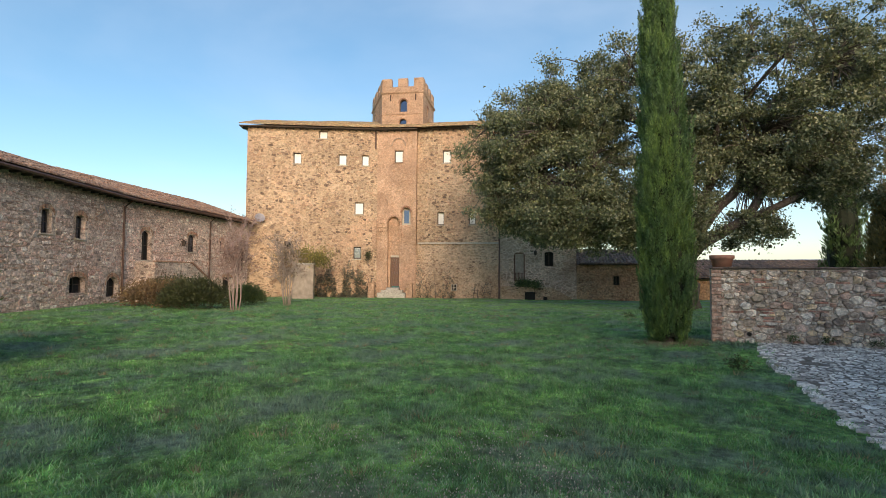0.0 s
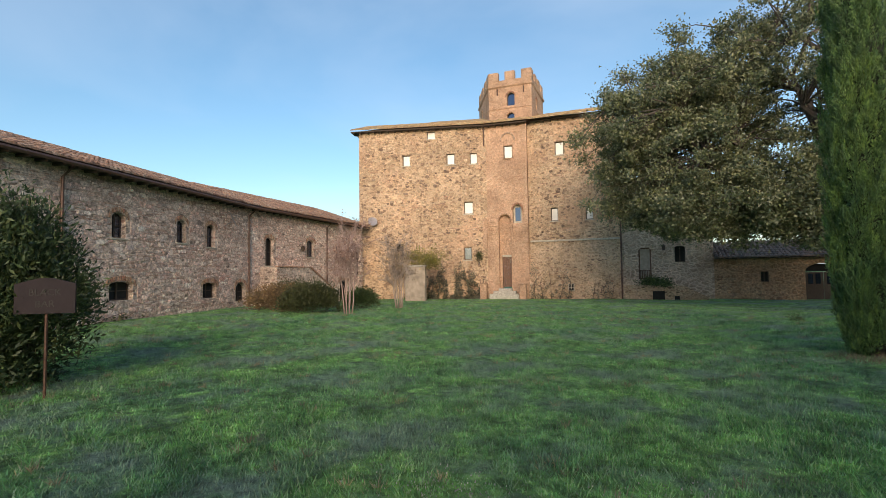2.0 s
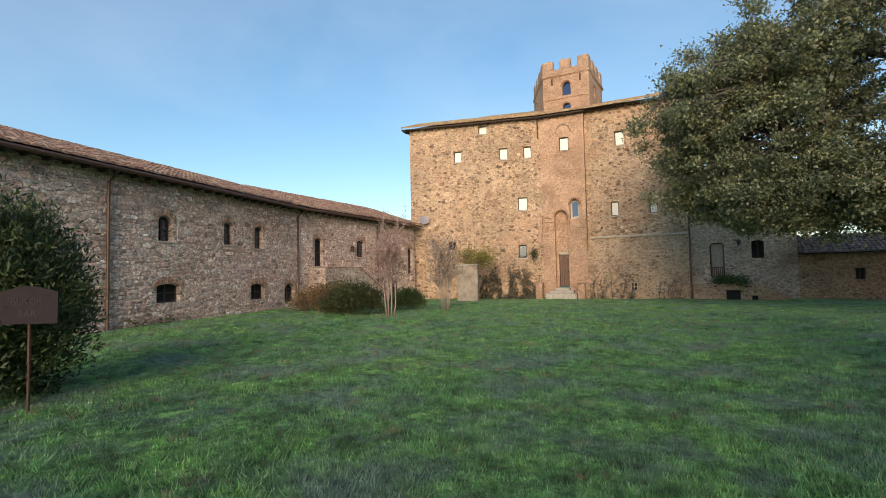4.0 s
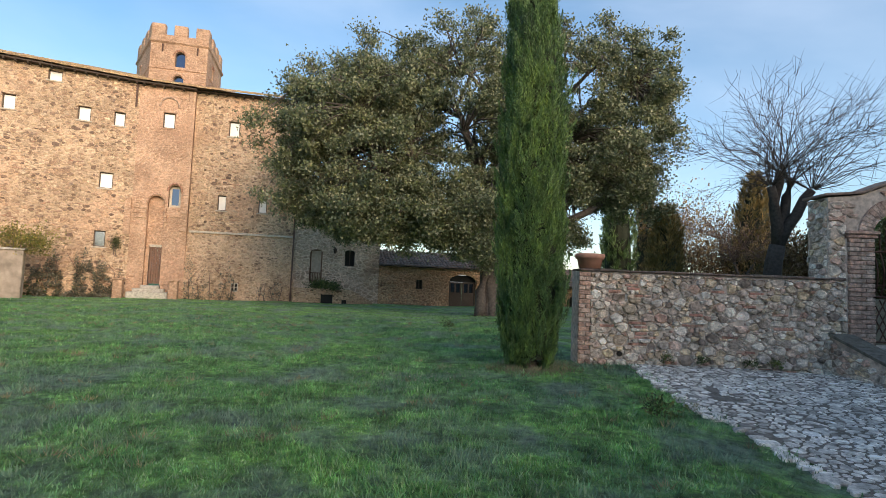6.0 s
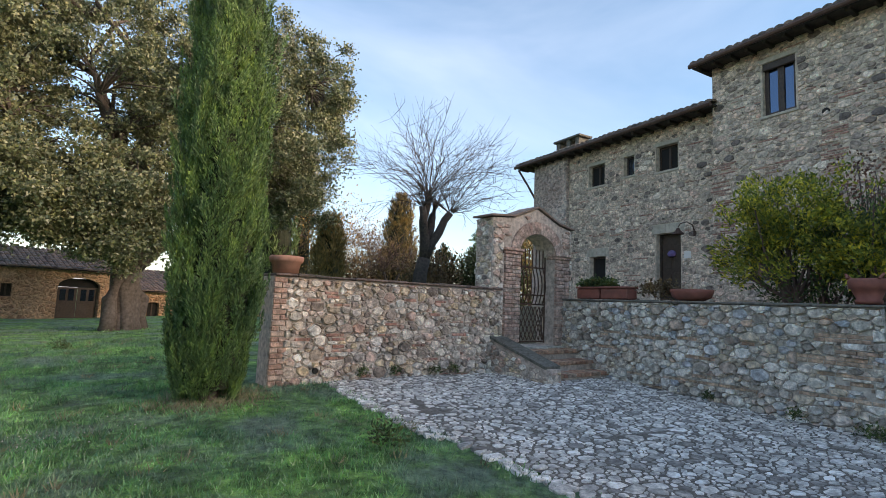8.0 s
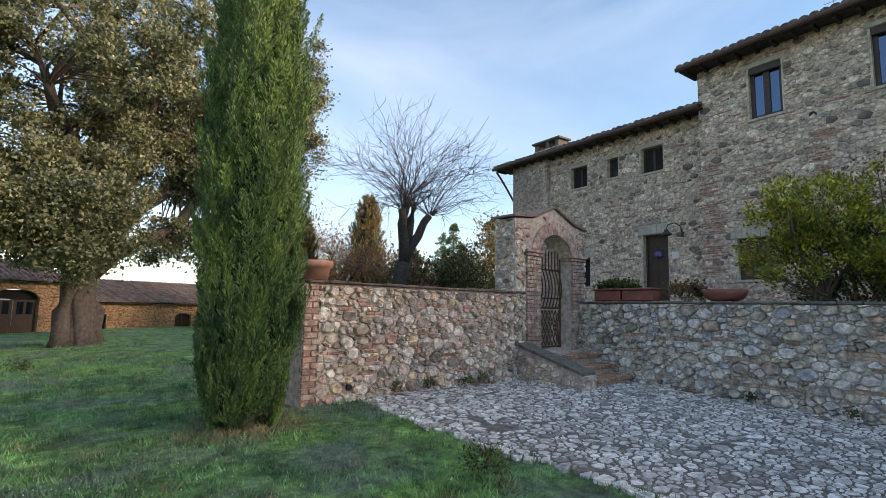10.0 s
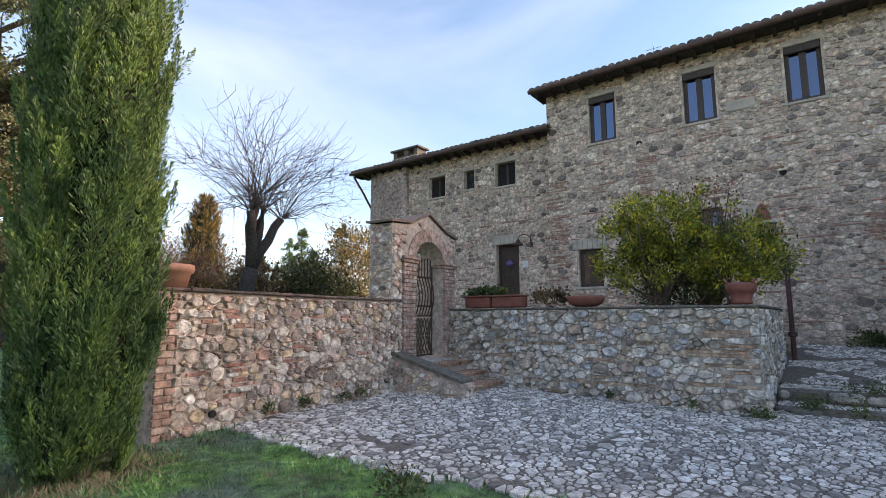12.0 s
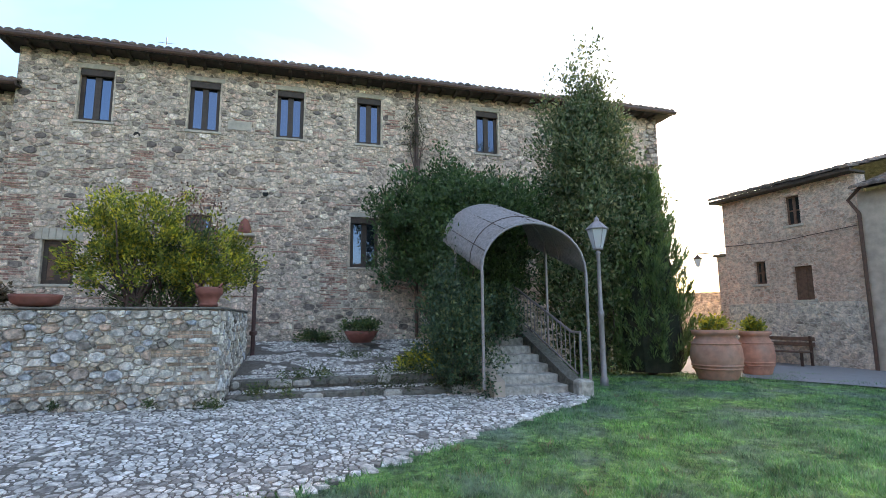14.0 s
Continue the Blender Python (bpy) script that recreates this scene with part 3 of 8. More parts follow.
def stone_piece(poly, place, gap, proud, rng, corners=True, cap=0.8):
    """Vertices and faces of one rounded stone with the given outline."""
    n = len(poly)
    cx, cy = sum(p[0] for p in poly) / n, sum(p[1] for p in poly) / n
    if corners:
        poly = [((1 - k) * p[0] + k * q[0], (1 - k) * p[1] + k * q[1]) for p, q in zip(poly, poly[1:] + poly[:1]) for k in (0.14, 0.86)]
        n = len(poly)
    mean = sum(math.hypot(p[0] - cx, p[1] - cy) for p in poly) / n
    poly = [(cx + (p[0] - cx) * k, cy + (p[1] - cy) * k) for p in poly for k in (rng.uniform(0.86, 1.05),)]
    k0 = max(0.55, 1 - gap * rng.uniform(0.5, 1.7) / max(mean, 1e-4))
    h = proud * rng.uniform(0.35, 1.35)
    tilt_x, tilt_y = rng.uniform(-0.12, 0.12), rng.uniform(-0.12, 0.12)
    verts = []
    for scale, level in ((k0, -0.02), (k0 * 0.97, h * 0.6), (k0 * cap, h)):
        for px, py in poly:
            ax, ay = (px - cx) * scale, (py - cy) * scale
            wob = 0.0 if level < 0 else rng.uniform(-0.16, 0.16) * proud
            verts.append(place(cx + ax, cy + ay, level + (tilt_x * ax + tilt_y * ay if level > 0 else 0) + wob))
    faces = [(r * n + i, r * n + (i + 1) % n, (r + 1) * n + (i + 1) % n, (r + 1) * n + i) for r in (0, 1) for i in range(n)]
    faces.append(tuple(2 * n + i for i in range(n)))
    return verts, faces


def lay_stones(cells, place, gap, proud, material, parent, seed, single, name="stone", corners=True, chosen=None, cap=0.8, smooth=False):
    """Lays stones on a face: up to `single` of them as objects of their own, the rest as one mesh."""
    rng = random.Random(seed)
    rest, made = Solid(), 0
    order = sorted(cells, key=chosen) if chosen else cells
    for poly in order:
        v, f = stone_piece(poly, place, gap, proud, rng, corners and (made < single or smooth), cap)
        if made < single:
            under(mesh_object(name, v, f, material, smooth), parent)
            made += 1
        else:
            rest.add(v, f)
    if rest.v:
        tagged(rest.done(name + "work", material, parent, smooth=smooth), kind="stuff")


def coppi(name, fr, s_range, d0, z0, d1, z1, material, parent, pitch=0.21, rows=8, seed=3, label=""):
    """Rows of barrel clay tiles from the eave (d0, z0) up to (d1, z1)."""
    rng = random.Random(seed)
    b = Solid()
    count = int((s_range[1] - s_range[0]) / pitch)
    step = (s_range[1] - s_range[0]) / count
    for i in range(count):
        s = s_range[0] + (i + 0.5) * step
        for r in range(rows):
            k0, k1 = r / rows, (r + 1.12) / rows
            ws, wz = rng.uniform(-0.02, 0.02), rng.uniform(0, 0.03)
            ring = []
            for k, w, lift in ((k0, 0.54, 0.035), (k1, 0.44, 0.0)):
                for a in range(5):
                    ang = math.pi * a / 4
                    ring.append(fr(s + ws - math.cos(ang) * step * w, d0 + (d1 - d0) * k, z0 + (z1 - z0) * k + lift + wz + math.sin(ang) * step * 0.42))
            b.add(ring, [(j, j + 1, j + 6, j + 5) for j in range(4)] + [(4, 3, 2, 1, 0)])
    return tagged(b.done(name, material, parent, label, smooth=False), kind="stuff")


def window_unit(parent, fr, s0, s1, z0, z1, depth, frame_mat, pane_mat, bars=1, cross=0, rise=0.0, sill=None, wide=0.06):
    """Frame, sashes and panes set back in an opening."""
    b, k = Solid(), wide
    loops = [((s0, z0), (s1, z0), (s1, z1), (s0, z1)), ((s0 + k, z0 + k), (s1 - k, z0 + k), (s1 - k, z1 - k), (s0 + k, z1 - k))]
    v = [fr(s, d, z) for d in (-depth - 0.06, -depth) for loop in loops for s, z in loop]
    f = []
    for i in range(4):
        j = (i + 1) % 4
        f += [(8 + i, 8 + j, 12 + j, 12 + i), (4 + i, 4 + j, j, i), (i, j, 8 + j, 8 + i), (12 + i, 12 + j, 4 + j, 4 + i)]
    win = b.add(v, f).done("window", frame_mat, parent)
    for i in range(bars):
        c = s0 + (s1 - s0) * (i + 1) / (bars + 1)
        Solid().box(fr, (c - wide * 0.75, c + wide * 0.75), (-depth - 0.05, -depth + 0.012), (z0 + wide, z1 - wide)).done("mullion", frame_mat, win)
    for i in range(cross):
        c = z0 + (z1 - z0) * (i + 1) / (cross + 1)
        Solid().box(fr, (s0 + wide, s1 - wide), (-depth - 0.045, -depth - 0.01), (c - 0.02, c + 0.02)).done("glazing_bar", frame_mat, win)
    edges = [s0 + wide] + [s0 + (s1 - s0) * (i + 1) / (bars + 1) for i in range(bars)] + [s1 - wide]
    for a, c in zip(edges, edges[1:]):
        Solid().box(fr, (a, c), (-depth - 0.045, -depth - 0.03), (z0 + wide, z1 - wide)).done("pane", pane_mat, win)
    if sill:
        Solid().box(fr, (s0 - 0.08, s1 + 0.08), (-depth, 0.05), (z0 - 0.08, z0 - 0.003), 0.01).done("sill", sill, win)
    return win


def smooth_step(a, b, v):
    t = np.clip((v - a) / (b - a), 0, 1)
    return t * t * (3 - 2 * t)


def ground_z(x, y):
    """Height of the lawn."""
    near = 0.17 * smooth_step(8.0, 13.0, y) * smooth_step(-7.0, -1.5, x)
    far = -0.22 * smooth_step(14.0, 34.0, y - 0.15 * x)
    left = 0.10 * smooth_step(-12.0, -22.0, x) * smooth_step(24.0, 10.0, y)
    return near + far + left + 0.03 * np.sin(x * 0.7 + 1.3) * np.sin(y * 0.6)


# ---------------- ground ----------------
def lawn_tint(n, l, c, col):
    """Patches of lush, dull and yellowed turf, at two scales."""
    wide = ramp_node(n, [(0.34, (0.55, 0.66, 0.80)), (0.46, (0.95, 1.0, 0.95)), (0.56, (1.0, 1.05, 0.85)), (0.68, (1.2, 1.15, 1.0))])
    l.new(noise_node(n, l, c, 0.42, 5, 0.6), wide.inputs["Fac"])
    mid = ramp_node(n, [(0.34, (0.5, 0.5, 0.5)), (0.5, (1.05, 1.05, 1.05)), (0.66, (1.7, 1.62, 1.45))])
    l.new(noise_node(n, l, c, 1.9, 6, 0.65), mid.inputs["Fac"])
    fine = ramp_node(n, [(0.32, (0.45, 0.45, 0.45)), (0.5, (1.0, 1.0, 1.0)), (0.68, (1.65, 1.6, 1.5))])
    l.new(noise_node(n, l, c, 6.5, 5, 0.7), fine.inputs["Fac"])
    dew = ramp_node(n, [(0.47, (0, 0, 0)), (0.62, (0.75, 0.75, 0.75))])
    l.new(noise_node(n, l, c, 0.75, 6, 0.65), dew.inputs["Fac"])
    out = mix_node(n, l, 1.0, mix_node(n, l, 1.0, col, wide.outputs["Color"], "MULTIPLY"), mid.outputs["Color"], "MULTIPLY")
    out = mix_node(n, l, dew.outputs["Color"], out, (0.19, 0.265, 0.225))
    return mix_node(n, l, 1.0, out, fine.outputs["Color"], "MULTIPLY")


def build_ground():
    m, n, l, b = nodes_of("lawn_soil")
    c = n.new("ShaderNodeTexCoord").outputs["Object"]
    fine = ramp_node(n, [(0.3, (0.045, 0.10, 0.03)), (0.5, (0.13, 0.28, 0.08)), (0.7, (0.24, 0.42, 0.16))])
    l.new(noise_node(n, l, c, 5, 9, 0.75), fine.inputs["Fac"])
    col = lawn_tint(n, l, c, fine.outputs["Color"])
    bare = ramp_node(n, [(0.58, (0, 0, 0)), (0.70, (0.7, 0.7, 0.7))])
    l.new(noise_node(n, l, c, 0.62, 7, 0.7), bare.inputs["Fac"])
    l.new(mix_node(n, l, bare.outputs["Color"], col, (0.20, 0.175, 0.14)), b.inputs["Base Color"])
    b.inputs["Roughness"].default_value = 0.95
    bump_node(n, l, b, noise_node(n, l, c, 20, 9, 0.8), 1.0, 0.08)
    xs = np.concatenate([[-3000, -600, -150, -70], np.arange(-45, 25.1, 0.5), [40, 150, 600, 3000]])
    ys = np.concatenate([[-3000, -600, -150, -50], np.arange(-25, 50.1, 0.5), [70, 150, 600, 3000]])
    v = [(x, y, float(ground_z(np.float64(x), np.float64(y)))) for y in ys for x in xs]
    w = len(xs)
    f = [(j * w + i, j * w + i + 1, (j + 1) * w + i + 1, (j + 1) * w + i) for j in range(len(ys) - 1) for i in range(w - 1)]
    tagged(mesh_object("ground", v, f, m, True), "green winter lawn with bare and mossy patches", "lawn", kind="structure")


build_ground()


def cobble_edge(y):
    return float(np.interp(y, [1.2, 1.5, 3.0, 5.7, 6.5, 8.0, 9.3, 11.0, 13.2], [4.8, 4.3, 3.1, 1.15, 0.55, 0.2, 0.02, -0.45, -0.55]))


def cobble_z(x, y):
    return float(ground_z(np.float64(x), np.float64(y))) + 0.02 + 0.02 * max(0.0, min(1.0, x - 2.0))


# ---------------- castle ----------------
castle = thing("castle", (-25, 33, 0), "tall ochre stone and brick castle with few small windows", "castle")
F_CL = Frame((-34.6, 25.7), (-26.35, 31.7))
F_CB = Frame((-26.35, 31.7), (-23.55, 33.15))
F_CR = Frame((-23.75, 33.49), (-17.68, 35.95))
F_CG = Frame((-17.68, 35.95), (-12.27, 38.19))
BASE = -0.6


def on_frame(fr, x):
    return (x - fr.o.x) / fr.u.x


def castle_opening(fr, x0, x1, z0, z1, rise=0.0):
    return (on_frame(fr, x0), on_frame(fr, x1), z0, z1, rise)


cl_open = [castle_opening(F_CL, *o) for o in ((-31.72, -31.22, 10.30, 11.17), (-28.86, -28.33, 10.27, 11.14), (-27.38, -26.90, 10.25, 11.11), (-30.12, -29.57, 12.36, 12.98), (-27.79, -27.21, 6.33, 7.30), (-27.82, -27.34, 2.78, 3.74), (-32.2, -31.7, 3.55, 4.14))]
wall_mesh(F_CL, (0, F_CL.length), (BASE, 13.1), 0.7, cl_open).done("wall", M_CASTLE, castle, "ochre rubble front wall")
for i, o in enumerate(cl_open[:6]):
    window_unit(castle, F_CL, *o[:4], 0.2, M_DARKWOOD, M_WHITE if i < 5 else M_GLASS, bars=0, wide=0.06, sill=M_LINTEL)
window_unit(castle, F_CL, *cl_open[6][:4], 0.3, M_DARKWOOD, M_DARKROOM, bars=1, wide=0.04)
cr_open = [castle_opening(F_CR, *o) for o in ((-21.83, -21.2, 10.5, 11.52), (-22.2, -21.7, 5.55, 6.55), (-19.85, -19.35, 5.55, 6.53), (-21.06, -20.66, 0.33, 0.88))]
wall_mesh(F_CR, (0, F_CR.length), (BASE, 13.2), 0.7, cr_open).done("wall", M_CASTLE, castle, "ochre rubble front wall")
for o in cr_open[:3]:
    window_unit(castle, F_CR, *o[:4], 0.2, M_DARKWOOD, M_WHITE, bars=0, wide=0.06, sill=M_LINTEL)
grate = window_unit(castle, F_CR, *cr_open[3][:4], 0.2, M_LINTEL, M_DARKROOM, bars=1, cross=1, wide=0.04)
# battered plinth below a string course
batter = Solid()
batter.add([F_CR(s, d, z) for s in (0, F_CR.length) for d, z in ((0.003, 4.0), (0.55, BASE), (0.003, BASE))], [(0, 1, 4, 3), (0, 2, 1), (3, 4, 5)])
low_o = cr_open[3]
batter.done("plinth", M_CASTLE, castle, "battered stone base")
window_unit(castle, F_CR.shifted(0.47), low_o[0], low_o[1], 0.33, 0.88, -0.05, M_LINTEL, M_DARKROOM, bars=1, cross=1, wide=0.05)
Solid().box(F_CR, (0.1, F_CR.length), (0.01, 0.09), (4.0, 4.14), 0.02).done("string_course", M_LINTEL, castle)
# brick buttress bay with arched niches and the door
cb_len = F_CB.length
cb_open = [(0.88, 1.83, -0.05, 6.15, 0.5), (1.98, 2.70, 5.5, 6.9, 0.42), (1.36, 2.06, 10.5, 11.5, 0.0)]
wall_mesh(F_CB, (0, cb_len), (BASE, 13.1), 0.55, cb_open).done("buttress_bay", M_CASTLE_BRICK, castle, "smooth brick bay with arched niches")
Solid().box(F_CB, (0.7, 1.9), (-0.9, -0.36), (3.1, 7.2)).done("niche_back", M_CASTLE_BRICK, castle)
Solid().box(F_CB, (0.7, 1.08), (-0.9, -0.3), (BASE, 3.1)).done("niche_back", M_CASTLE_BRICK, castle)
window_unit(castle, F_CB, 2.0, 2.68, 5.52, 6.85, 0.3, M_LINTEL, M_GLASS_DIM, bars=0, wide=0.14)
# black block behind the niche window, its inner shade put into colour
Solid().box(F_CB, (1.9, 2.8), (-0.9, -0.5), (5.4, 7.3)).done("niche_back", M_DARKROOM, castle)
window_unit(castle, F_CB, 1.36, 2.06, 10.5, 11.5, 0.15, M_DARKWOOD, M_WHITE, bars=0, wide=0.07, sill=M_CASTLE_BRICK)
curve = arch_points(1.15, 2.25, 11.85, 0.62, 10)
Solid().tube([F_CB(s, 0.03, z) for s, z in curve], 0.06, 6).done("blind_arch", M_BRICK, castle)
Solid().tube([F_CB(s, 0.03, z) for s, z in arch_points(0.84, 1.87, 5.66, 0.6, 10)], 0.06, 6).done("arch_trim", M_BRICK, castle)
Solid().tube([F_CB(s, 0.03, z) for s, z in arch_points(1.94, 2.74, 6.5, 0.5, 10)], 0.06, 6).done("arch_trim", M_BRICK, castle)
# stepped corbels on both sides of the niches
for s0, s1, z0 in ((0.2, 0.86, 4.7), (1.85, 1.97, 4.2), (2.72, 3.1, 4.2)):
    for k in range(4):
        Solid().box(F_CB, (s0, s1), (-0.02, 0.08 + 0.05 * k), (z0 + 0.3 * k, z0 + 0.3 * k + 0.29), 0.015).done("corbel", M_CASTLE_BRICK, castle)
cdoor = Solid()
for i in range(5):
    cdoor.box(F_CB, (1.12 + i * 0.14, 1.25 + i * 0.14), (-0.42, -0.36), (0.65, 2.95), 0.008)
cdoor = cdoor.done("door", M_OLDWOOD, castle, "narrow dark brown plank door")
Solid().box(F_CB, (1.08, 1.84), (-0.5, -0.3), (2.96, 3.1)).done("lintel", M_LINTEL, cdoor)
Solid().box(F_CB, (1.70, 1.73), (-0.36, -0.32), (1.7, 1.85)).done("handle", M_IRON, cdoor)
for k, (a, c, h) in enumerate(((0.25, 2.45, 0.16), (0.5, 2.2, 0.36), (0.85, 1.9, 0.55))):
    Solid().box(F_CB, (a, c), (-0.45, 0.95 - 0.3 * k), (BASE, h), 0.02).done("step", M_SLAB, castle)
for s in (-0.45, 2.5):
    pier = Solid().box(F_CB, (s, s + 0.5), (0.5, 1.0), (BASE, 0.85), 0.03)
    pier.box(F_CB, (s - 0.05, s + 0.55), (0.45, 1.05), (0.85, 0.93), 0.015).done("step_pier", M_CASTLE_BRICK, castle)
# shallow brick strip along the bay and small corbels
for s0, s1, z0, z1 in ((-0.35, 0.0, 3.6, 5.9), (cb_len - 0.35, cb_len, 4.0, 13.0)):
    Solid().box(F_CB, (s0, s1), (-0.3, 0.12), (z0, z1)).done("pilaster", M_CASTLE_BRICK, castle)
# grey annex
cg_open = [castle_opening(F_CG, *o) for o in ((-16.6, -15.84, 1.14, 3.35, 0.2), (-14.46, -13.84, 2.30, 3.40, 0.12), (-15.52, -14.68, 5.75, 6.65))]
wall_mesh(F_CG, (0, F_CG.length), (BASE, 8.3), 0.6, cg_open).done("annex_wall", M_CASTLE_GREY, castle, "grey-brown plastered annex wall")
french = window_unit(castle, F_CG, *cg_open[0][:4], 0.18, M_OLDWOOD, M_PLASTER, bars=0, cross=0, wide=0.09)
rail = Solid()
for i in range(6):
    s = cg_open[0][0] + 0.12 + i * 0.11
    rail.tube([F_CG(s, -0.1, 1.18), F_CG(s, -0.1, 1.75)], 0.022, 5)
rail.tube([F_CG(cg_open[0][0] + 0.04, -0.1, 1.76), F_CG(cg_open[0][1] - 0.04, -0.1, 1.76)], 0.025, 5)
rail.done("railing", M_OLDWOOD, french)
window_unit(castle, F_CG, *cg_open[1][:4], 0.2, M_DARKWOOD, M_DARKROOM, bars=1, wide=0.05)
window_unit(castle, F_CG, *cg_open[2][:4], 0.2, M_DARKWOOD, M_GLASS, bars=1, wide=0.05)
ramp_wall = Solid()
ramp_wall.add([F_CG(s, d, z) for d in (0.0, 1.1) for s, z in ((0.2, BASE), (5.4, BASE), (5.4, -0.1), (4.0, 0.68), (0.2, 0.74))], [(0, 1, 2, 3, 4), (9, 8, 7, 6, 5), (4, 3, 8, 9), (3, 2, 7, 8), (0, 4, 9, 5), (1, 6, 7, 2)])
ramp_wall.done("outside_stair", M_CASTLE, castle, "stone outside stair with a low wall")
# flat black plates: the shade of cellar openings is in their colour
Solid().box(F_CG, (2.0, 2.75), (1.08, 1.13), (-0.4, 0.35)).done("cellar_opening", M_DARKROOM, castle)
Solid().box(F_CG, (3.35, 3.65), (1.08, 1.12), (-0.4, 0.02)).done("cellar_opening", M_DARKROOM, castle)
# flanks, back and roofs
F_CFL = Frame((-42.0, 36.0), (-34.6, 25.7))
F_CFR = Frame((-17.68, 35.95), (-21.5, 45.5))
wall_mesh(F_CFL, (0, F_CFL.length), (BASE, 13.1), 0.7).done("side_wall", M_CASTLE, castle)
wall_mesh(F_CFR, (0, F_CFR.length), (BASE, 13.2), 0.7).done("side_wall", M_CASTLE, castle)
wall_mesh(Frame((-12.27, 38.19), (-15.5, 46.0)), (0, 8.4), (BASE, 8.3), 0.6).done("side_wall", M_CASTLE_GREY, castle)
for fr, a, z in ((F_CL, -0.55, 13.1), (F_CB, 0.0, 13.1), (F_CR, -0.05, 13.2)):
    e = fr.length + (0.3 if fr is F_CR else 0.05)
    Solid().box(fr, (a, e), (-0.7, 0.42), (z + 0.0, z + 0.07)).done("eave_board", M_EAVE, castle)
    coppi("roof_tiles", fr, (a, e), 0.55, z + 0.08, -4.5, z + 1.85, M_TILE_MOSS, castle, 0.24, 9, 5)
    for i in range(int((e - a) / 0.55)):
        Solid().box(fr, (a + 0.2 + i * 0.55, a + 0.28 + i * 0.55), (0.0, 0.4), (z - 0.1, z), 0).done("rafter", M_EAVE, castle)
roof = Solid()
ridge = [(-33.5, 33.5), (-22.0, 41.5)]
roof.add([(-35.0, 25.3, 13.2), (-26.2, 31.3, 13.15), (-23.5, 32.8, 13.2), (-17.2, 35.6, 13.3), (-21.3, 46.0, 13.3), (-42.3, 36.2, 13.2), (*ridge[0], 15.5), (*ridge[1], 15.5)], [(0, 1, 2, 3, 7, 6), (3, 4, 7), (4, 5, 6, 7), (5, 0, 6)])
roof.done("roof", M_TILE_MOSS, castle)
coppi("annex_roof_tiles", F_CG, (-0.1, F_CG.length + 0.4), 0.5, 8.35, -4.0, 9.6, M_TILE_DARK, castle, 0.24, 8, 6)
# rain pipes
for fr, s, z0, z1 in ((F_CR, F_CR.length + 0.05, BASE, 13.1), (F_CB, -0.15, 3.4, 13.0)):
    Solid().tube([fr(s, 0.62, BASE), fr(s, 0.12, 4.1), fr(s, 0.1, z1)] if z0 < 0 else [fr(s, 0.1, 11.6), fr(s, 0.12, z1), fr(s, 0.4, z1 + 0.05)], 0.055, 8).done("downpipe", M_PIPE, castle)
# octagonal tower with battlements
tower = thing("tower", (-26.4, 36.5, 13), "brick tower with battlements above the castle roof", "tower")
TOWER = [F_CR(s, d, 0) for s, d in ((-3.57, -2.0), (0.03, -2.0), (0.0, -7.0), (-1.2, -9.5), (-4.8, -9.5), (-6.0, -7.0))]
TOWER_MID = sum(TOWER, Vector()) / 6


def tower_ring(grow, z):
    return [p + (p - TOWER_MID).normalized() * grow + Vector((0, 0, z)) for p in TOWER]


def prism(rings):
    b, n = Solid(), len(rings[0])
    f = [(i * n + k, i * n + (k + 1) % n, (i + 1) * n + (k + 1) % n, (i + 1) * n + k) for i in range(len(rings) - 1) for k in range(n)]
    return b.add([p for r in rings for p in r], f + [tuple((len(rings) - 1) * n + k for k in range(n))])


def tower_faces():
    return [Frame((p.x, p.y), (q.x, q.y)) for p, q in zip(TOWER, TOWER[1:] + TOWER[:1])]


# each face is a wall of its own; the front one has two arched windows
for i, fr in enumerate(tower_faces()):
    holes = [(1.53, 2.19, 15.45, 16.53, 0.33), (1.5, 2.16, 13.95, 14.86, 0.33)] if i == 0 else [(1.7, 2.15, 15.5, 16.4, 0.2)] if i in (1, 5) else []
    wall_mesh(fr, (0, fr.length), (12.0, 17.1), 0.45, holes).done("tower_wall", M_CASTLE_BRICK, tower)
    for o in holes:
        win = window_unit(tower, fr, *o[:4], 0.22, M_DARKWOOD, M_GLASS, bars=0, wide=0.05)
        curve = arch_points(o[0] - 0.08, o[1] + 0.08, o[3] - o[4], o[4] + 0.08, 8)
        Solid().tube([fr(s, 0.005, z) for s, z in curve], 0.05, 6).done("arch_trim", M_BRICK, win)
    # battlements: wide merlons with gaps that are a little narrower
    count = max(2, round(fr.length / 1.3))
    pitch = (fr.length + 0.55) / count
    for k in range(count):
        a = max(0.004, k * pitch)
        c = min(fr.length - 0.004, k * pitch + pitch - 0.55)
        Solid().box(fr, (a, c), (-0.4, 0.02), (17.62, 18.36), 0.03).done("merlon", M_CASTLE_BRICK, tower)
prism([tower_ring(0.0, 17.0), tower_ring(0.14, 17.1), tower_ring(0.14, 17.2), tower_ring(0.02, 17.24), tower_ring(0.02, 17.62)]).done("parapet", M_CASTLE_BRICK, tower)
prism([tower_ring(0.0, 15.2), tower_ring(0.06, 15.23), tower_ring(0.06, 15.31), tower_ring(0.0, 15.34)]).done("string_course", M_CASTLE_BRICK, tower)
for s in (0.75, 2.95):
    Solid().box(tower_faces()[0], (s - 0.05, s + 0.05), (0.0, 0.06), (16.4, 16.95), 0.01).done("iron_tie", M_IRON, tower)

